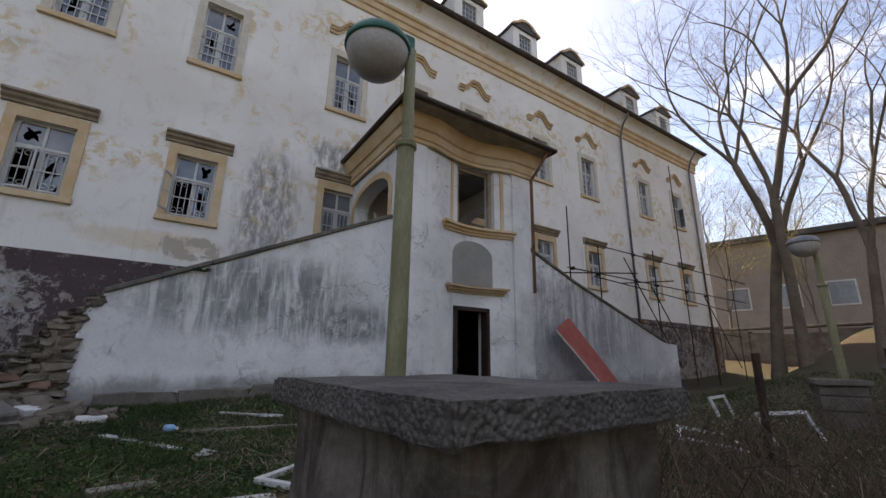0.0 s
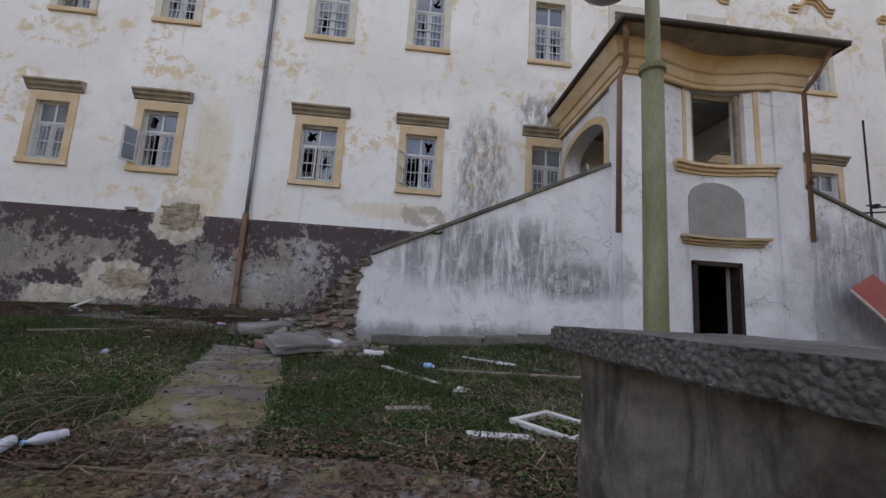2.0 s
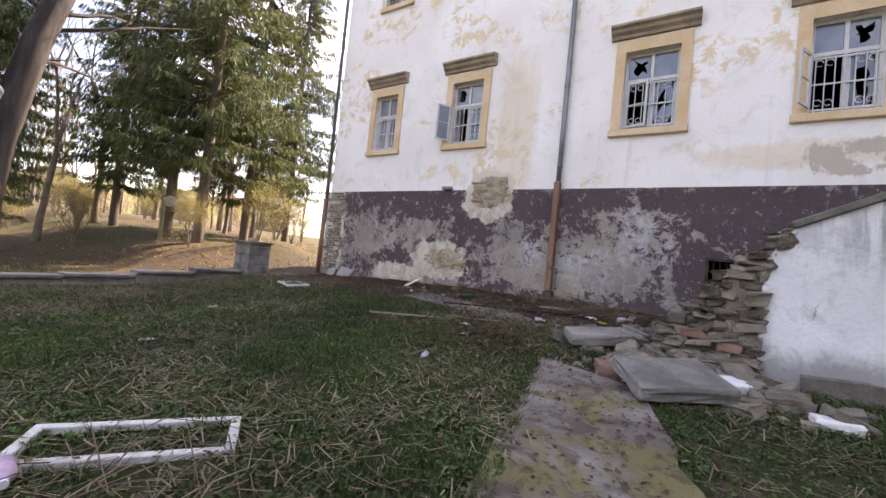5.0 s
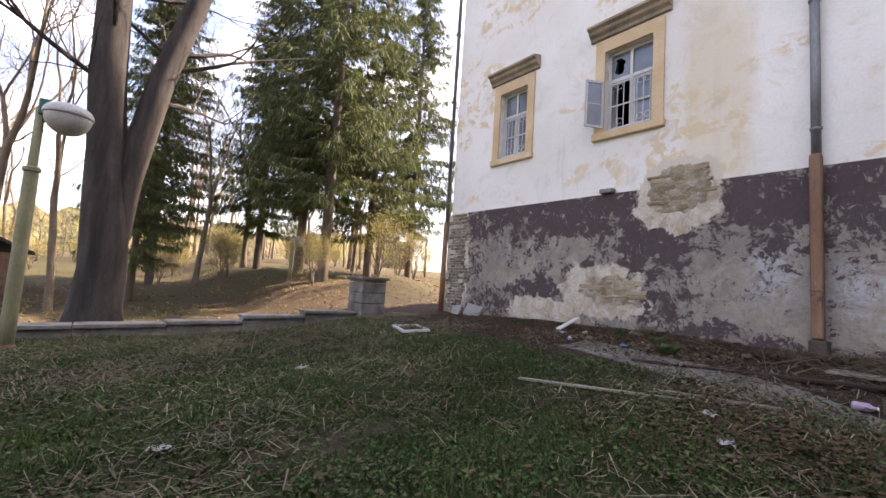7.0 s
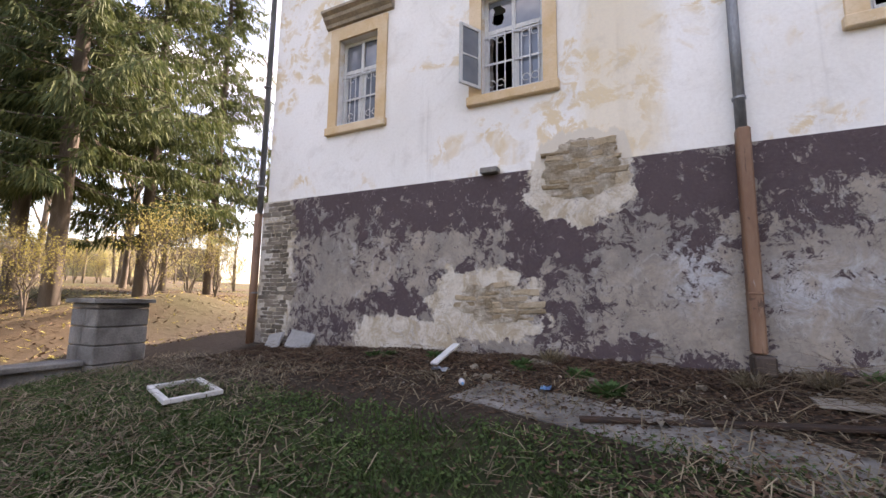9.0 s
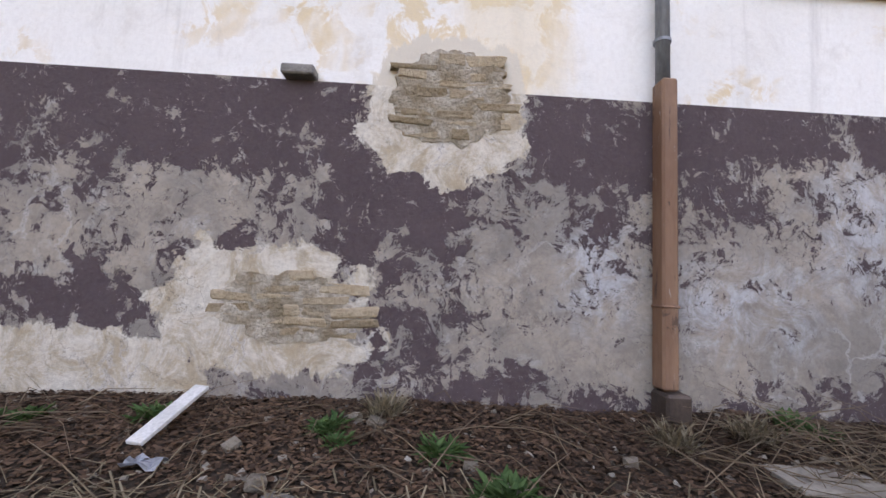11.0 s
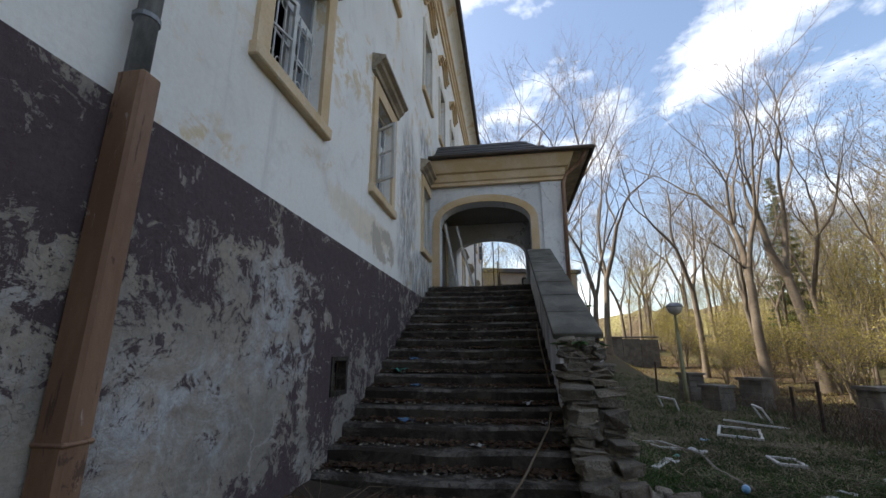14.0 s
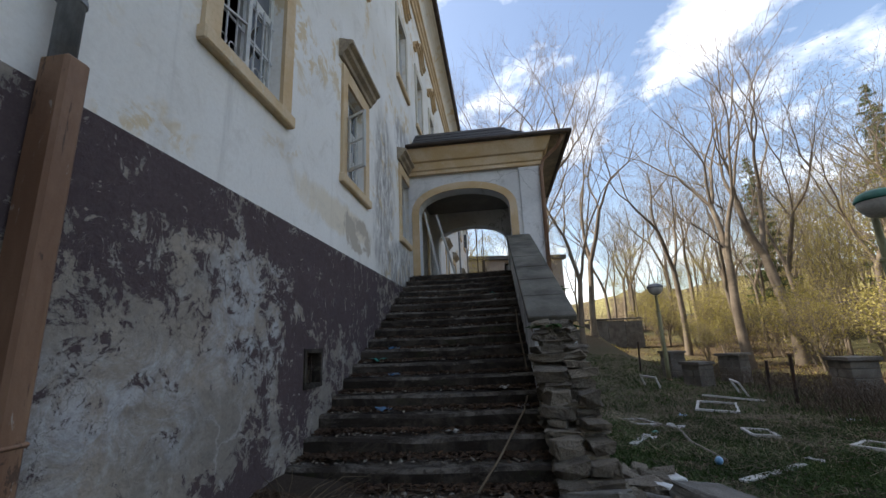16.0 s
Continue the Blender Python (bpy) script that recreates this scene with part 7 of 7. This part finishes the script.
for _ in range(1500):
    st = rng.choice(range(18))
    x = TOPX - RUN * st + rng.uniform(0.06, RUN - 0.02)
    y = -0.1 - abs(rng.gauss(0, 0.7)) if rng.random() < 0.5 else rng.uniform(-2.68, -0.1)
    if y < -2.68:
        continue
    z, r, a = PFLOOR - RISE * st + 0.012, rng.uniform(0.008, 0.03), rng.uniform(0, 6.28)
    c, s_ = math.cos(a) * r, math.sin(a) * r
    base = [(x + c, y + s_, z), (x - s_ * 0.7, y + c * 0.7, z), (x - c, y - s_, z), (x + s_ * 0.7, y - c * 0.7, z)]
    tip = (x + c * 0.3, y + s_ * 0.3, z + r * rng.uniform(0.5, 1.0))
    for i in range(4):
        chips.append([base[i], base[(i + 1) % 4], tip])
scatter("plaster_chips", "small pale chips of fallen plaster on the steps", "chips", M_STONE_ISLE, chips)
scatter("dead_leaves", "brown dead leaves along the wall, path and steps", "leaves", M_DEADLEAF, leaves)

bm = bmesh.new()
for _ in range(1000):
    q = rng.random()
    if q < 0.22:
        x, y = rng.gauss(1.1, 0.5), rng.gauss(-0.85, 0.35)
    elif q < 0.62:
        x, y = rng.gauss(-6.6, 1.2), rng.gauss(-5.2, 1.4)
    elif q < 0.8:
        x, y = rng.gauss(1.4, 0.7), rng.gauss(-8.9, 0.45)
    else:
        x, y = rng.uniform(-7, 2), rng.uniform(-1.6, -0.2)
    if y > -0.12 or (x > 2.1 and y > -2.75) or x < -8.0:
        continue
    a = rng.uniform(0, 6.283)
    ln = rng.uniform(0.25, 0.9)
    d = Vector((math.cos(a), math.sin(a), rng.uniform(0.0, 0.35)))
    p = Vector((x, y, gz(x, y) + 0.015))
    e = p + d * ln
    e.y = min(e.y, -0.09)
    e.z = max(e.z, gz(e.x, e.y) + 0.015)
    m = p.lerp(e, 0.5) + Vector((rng.uniform(-0.05, 0.05), rng.uniform(-0.05, 0.0), rng.uniform(0.02, 0.1)))
    k = rng.uniform(0.4, 1.0)
    tube(bm, [p, m, e], [0.0055 * k, 0.0045 * k, 0.002 * k], 3, False)
tagged(part("twigs", bm, M_TWIG), "heaps of dry twigs by the wall, steps and path", "twigs", kind="stuff")

bits = bmesh.new()
for _ in range(800):
    q = rng.random()
    x, y = (rng.uniform(-7.5, 2.2), -abs(rng.gauss(0.2, 0.9)) - 0.08) if q < 0.6 else ((rng.gauss(2.3, 0.7), rng.gauss(-3.6, 0.5)) if q < 0.85 else (rng.uniform(1, 7), rng.uniform(-10, -8.3)))
    if y > -0.08 or (x > 2.2 and y > -3.3):
        continue
    s = rng.uniform(0.006, 0.024)
    box(bits, -s, s, -s * 0.7, s * 0.7, -s * 0.5, s * 0.5, pose(x, y, gz(x, y) + s * 0.3, rng.uniform(-40, 40), rng.uniform(-40, 40), rng.uniform(0, 360)))
tagged(part("gravel", bits, M_STONE_ISLE), "small plaster and stone crumbs on the soil", "gravel", kind="stuff")

under = []
while len(under) < 42000:
    q = rng.random()
    if q < 0.5:
        x, y = -9.3 - abs(rng.gauss(0, 8)), rng.uniform(-15, 14)
    else:
        x, y = rng.uniform(8, 46), -12.0 - abs(rng.gauss(0, 7))
    if noise.noise(Vector((x * 0.35, y * 0.35, 3))) < rng.uniform(-0.6, 0.4):
        continue
    z = gz(x, y) - 0.01
    h = rng.uniform(0.04, 0.16) if x > 0 else rng.uniform(0.02, 0.07)
    a = rng.uniform(0, 6.283)
    w = rng.uniform(0.012, 0.035)
    c, s = math.cos(a) * w, math.sin(a) * w
    under.append([(x - c, y - s, z), (x + c, y + s, z), (x + rng.uniform(-0.15, 0.15), y + rng.uniform(-0.15, 0.15), z + h)])
scatter("undergrowth", "sunlit grass and young undergrowth beneath the trees", "undergrowth", M_SPRING, [q for k, q in enumerate(under) if k % 3 == 0])
scatter("undergrowth", "dead leaves and dry stalks beneath the trees", "undergrowth", M_DEADLEAF, [q for k, q in enumerate(under) if k % 3])

# bramble thicket along the garden fence
bm = bmesh.new()
for _ in range(1500):
    x, y = rng.uniform(8.2, 22), rng.gauss(-11.2, 0.9)
    if rng.random() < 0.25:
        x, y = rng.uniform(7.3, 10.5), rng.uniform(-11.5, -9.0)
    a = rng.uniform(0, 6.283)
    h = rng.uniform(0.2, 0.75)
    p = Vector((x, y, gz(x, y)))
    m = p + Vector((math.cos(a) * h * 0.5, math.sin(a) * h * 0.5, h))
    e = m + Vector((math.cos(a) * h * 0.8, math.sin(a) * h * 0.8, -h * rng.uniform(0.2, 0.9)))
    tube(bm, [p, p.lerp(m, 0.6) + Vector((0, 0, h * 0.15)), m, e], [0.0045, 0.004, 0.0035, 0.0015], 3, False)
tagged(part("brambles", bm, M_BRAMBLE), "tangled dry brambles along the garden fence", "brambles", kind="stuff")

# ---- bare masonry showing in the facade, stone by stone ----
def masonry(parent, x0, x1, z0, z1, inside, mat, seed, hmin=0.06, hmax=0.17, wmin=0.12, wmax=0.5, y=-0.05, proud=0.012):
    rng = random.Random(seed)
    z = z0
    while z < z1:
        hh = rng.uniform(hmin, hmax)
        x = x0 - rng.uniform(0, 0.2)
        while x < x1:
            w = rng.uniform(wmin, wmax)
            if inside(x + w / 2, z + hh / 2):
                if rng.random() < 0.04:
                    x += w
                    continue
                bm = lump(w * rng.uniform(0.9, 1.0), 0.09, hh * rng.uniform(0.86, 1.0), rng, 0.16)
                bmesh.ops.transform(bm, matrix=pose(x + w / 2, y + 0.045 - proud - rng.uniform(0, 0.015), z + hh / 2, 0, rng.uniform(-5, 5), 0), verts=bm.verts[:])
                part("stone", bm, mat, parent)
            x += w
        z += hh


def ragged(x, z, cx, cz, rx, rz, k):
    d = ((abs(x - cx) / rx) ** 3 + (abs(z - cz) / rz) ** 3) ** (1 / 3)
    return d + 0.45 * noise.noise(Vector((x * 2.4 + k, z * 2.4, k))) < 0.95


def mortar_patch(parent, cx, cz, rx, rz, k, y, name="mortar_patch", mat=None):
    """A ragged skin of old mortar behind bare stones."""
    bm = bmesh.new()
    n = 170
    rim, rim2 = [], []
    for i in range(n):
        a = 2 * math.pi * i / n
        q = 1.0 + 0.3 * noise.noise(Vector((math.cos(a) * 2.2 + k, math.sin(a) * 2.2, k))) + 0.1 * noise.noise(Vector((math.cos(a) * 6 + k, math.sin(a) * 6, k))) + 0.05 * noise.noise(Vector((math.cos(a) * 19 + k, math.sin(a) * 19, k)))
        ca, sa = math.cos(a), math.sin(a)
        s = 1 / (abs(ca) ** 3 + abs(sa) ** 3) ** (1 / 3)
        rim.append(bm.verts.new((cx + rx * q * s * ca, y, cz + rz * q * s * sa)))
        rim2.append(bm.verts.new((cx + rx * q * s * ca * 1.02, y + 0.03, cz + rz * q * s * sa)))
    bm.faces.new(rim)
    for i in range(n):
        j = (i + 1) % n
        bm.faces.new((rim[i], rim[j], rim2[j], rim2[i]))
    bmesh.ops.recalc_face_normals(bm, faces=bm.faces[:])
    part(name, bm, mat or M_LIMESKIN, parent)


mortar_patch(plinth, -1.8, 2.5, 0.47, 0.4, 3, -0.059)
masonry(plinth, -2.5, -1.1, 1.95, 3.0, lambda x, z: ragged(x, z, -1.8, 2.5, 0.44, 0.4, 3), M_TANSTONE, 71, 0.045, 0.12, 0.08, 0.4, y=-0.05, proud=0.003)
mortar_patch(plinth, -3.0, 0.68, 0.52, 0.27, 9, -0.059)
masonry(plinth, -4.1, -2.3, 0.15, 1.1, lambda x, z: ragged(x, z, -2.95, 0.7, 0.48, 0.24, 9), M_TANSTONE, 72, 0.06, 0.17, 0.1, 0.42, proud=0.003)
masonry(plinth, -7.8, -6.95, -0.2, 2.5, lambda x, z: x > -7.72 and x < -7.0 + 0.3 * noise.noise(Vector((z * 1.7, 4, 1))), M_STONE, 73, 0.06, 0.1, 0.12, 0.3, proud=0.004)
bm = bbox(-3.2, -2.93, -0.16, 0.0, 2.585, 2.67, 0.012)
tagged(part("ledge_stone", bm, M_CONC), "small grey stone ledge stub at the top of the wall base", "stone")
# slates on the porch roof
rng = random.Random(90)
sm = mesh_of(bbox(-0.13, 0.13, -0.01, 0.2, 0.0, 0.012, 0.003), "slate", M_SLATE)


def lay(a, b, c, d, rows):
    """Courses of slates on a sloping quad: a-b the lower edge, d-c the upper."""
    for r in range(rows):
        t = r / rows
        l, rr = a.lerp(d, t), b.lerp(c, t)
        n = max(1, int((rr - l).length / 0.27))
        up = ((d - a) + (c - b)).normalized()
        along = (rr - l).normalized()
        nrm = along.cross(up).normalized()
        for k in range(n):
            p = l.lerp(rr, (k + 0.5 + 0.25 * (r % 2)) / (n + 0.3)) + nrm * rng.uniform(0.006, 0.014)
            m = Matrix((along, up, nrm)).transposed().to_4x4()
            o = new("slate", sm)
            o.parent = porch_roof
            o.matrix_local = Matrix.Translation(p) @ m @ pose(0, 0, 0, 3, 0, rng.uniform(-2, 2))


for (i0, z0), (i1, z1) in zip(sweep, sweep[1:]):
    lay(Vector((EX0 + i0, -0.03, z0)), Vector((EX0 + i0, EYF + i0, z0)), Vector((EX0 + i1, EYF + i1, z1)), Vector((EX0 + i1, -0.03, z1)), 2)
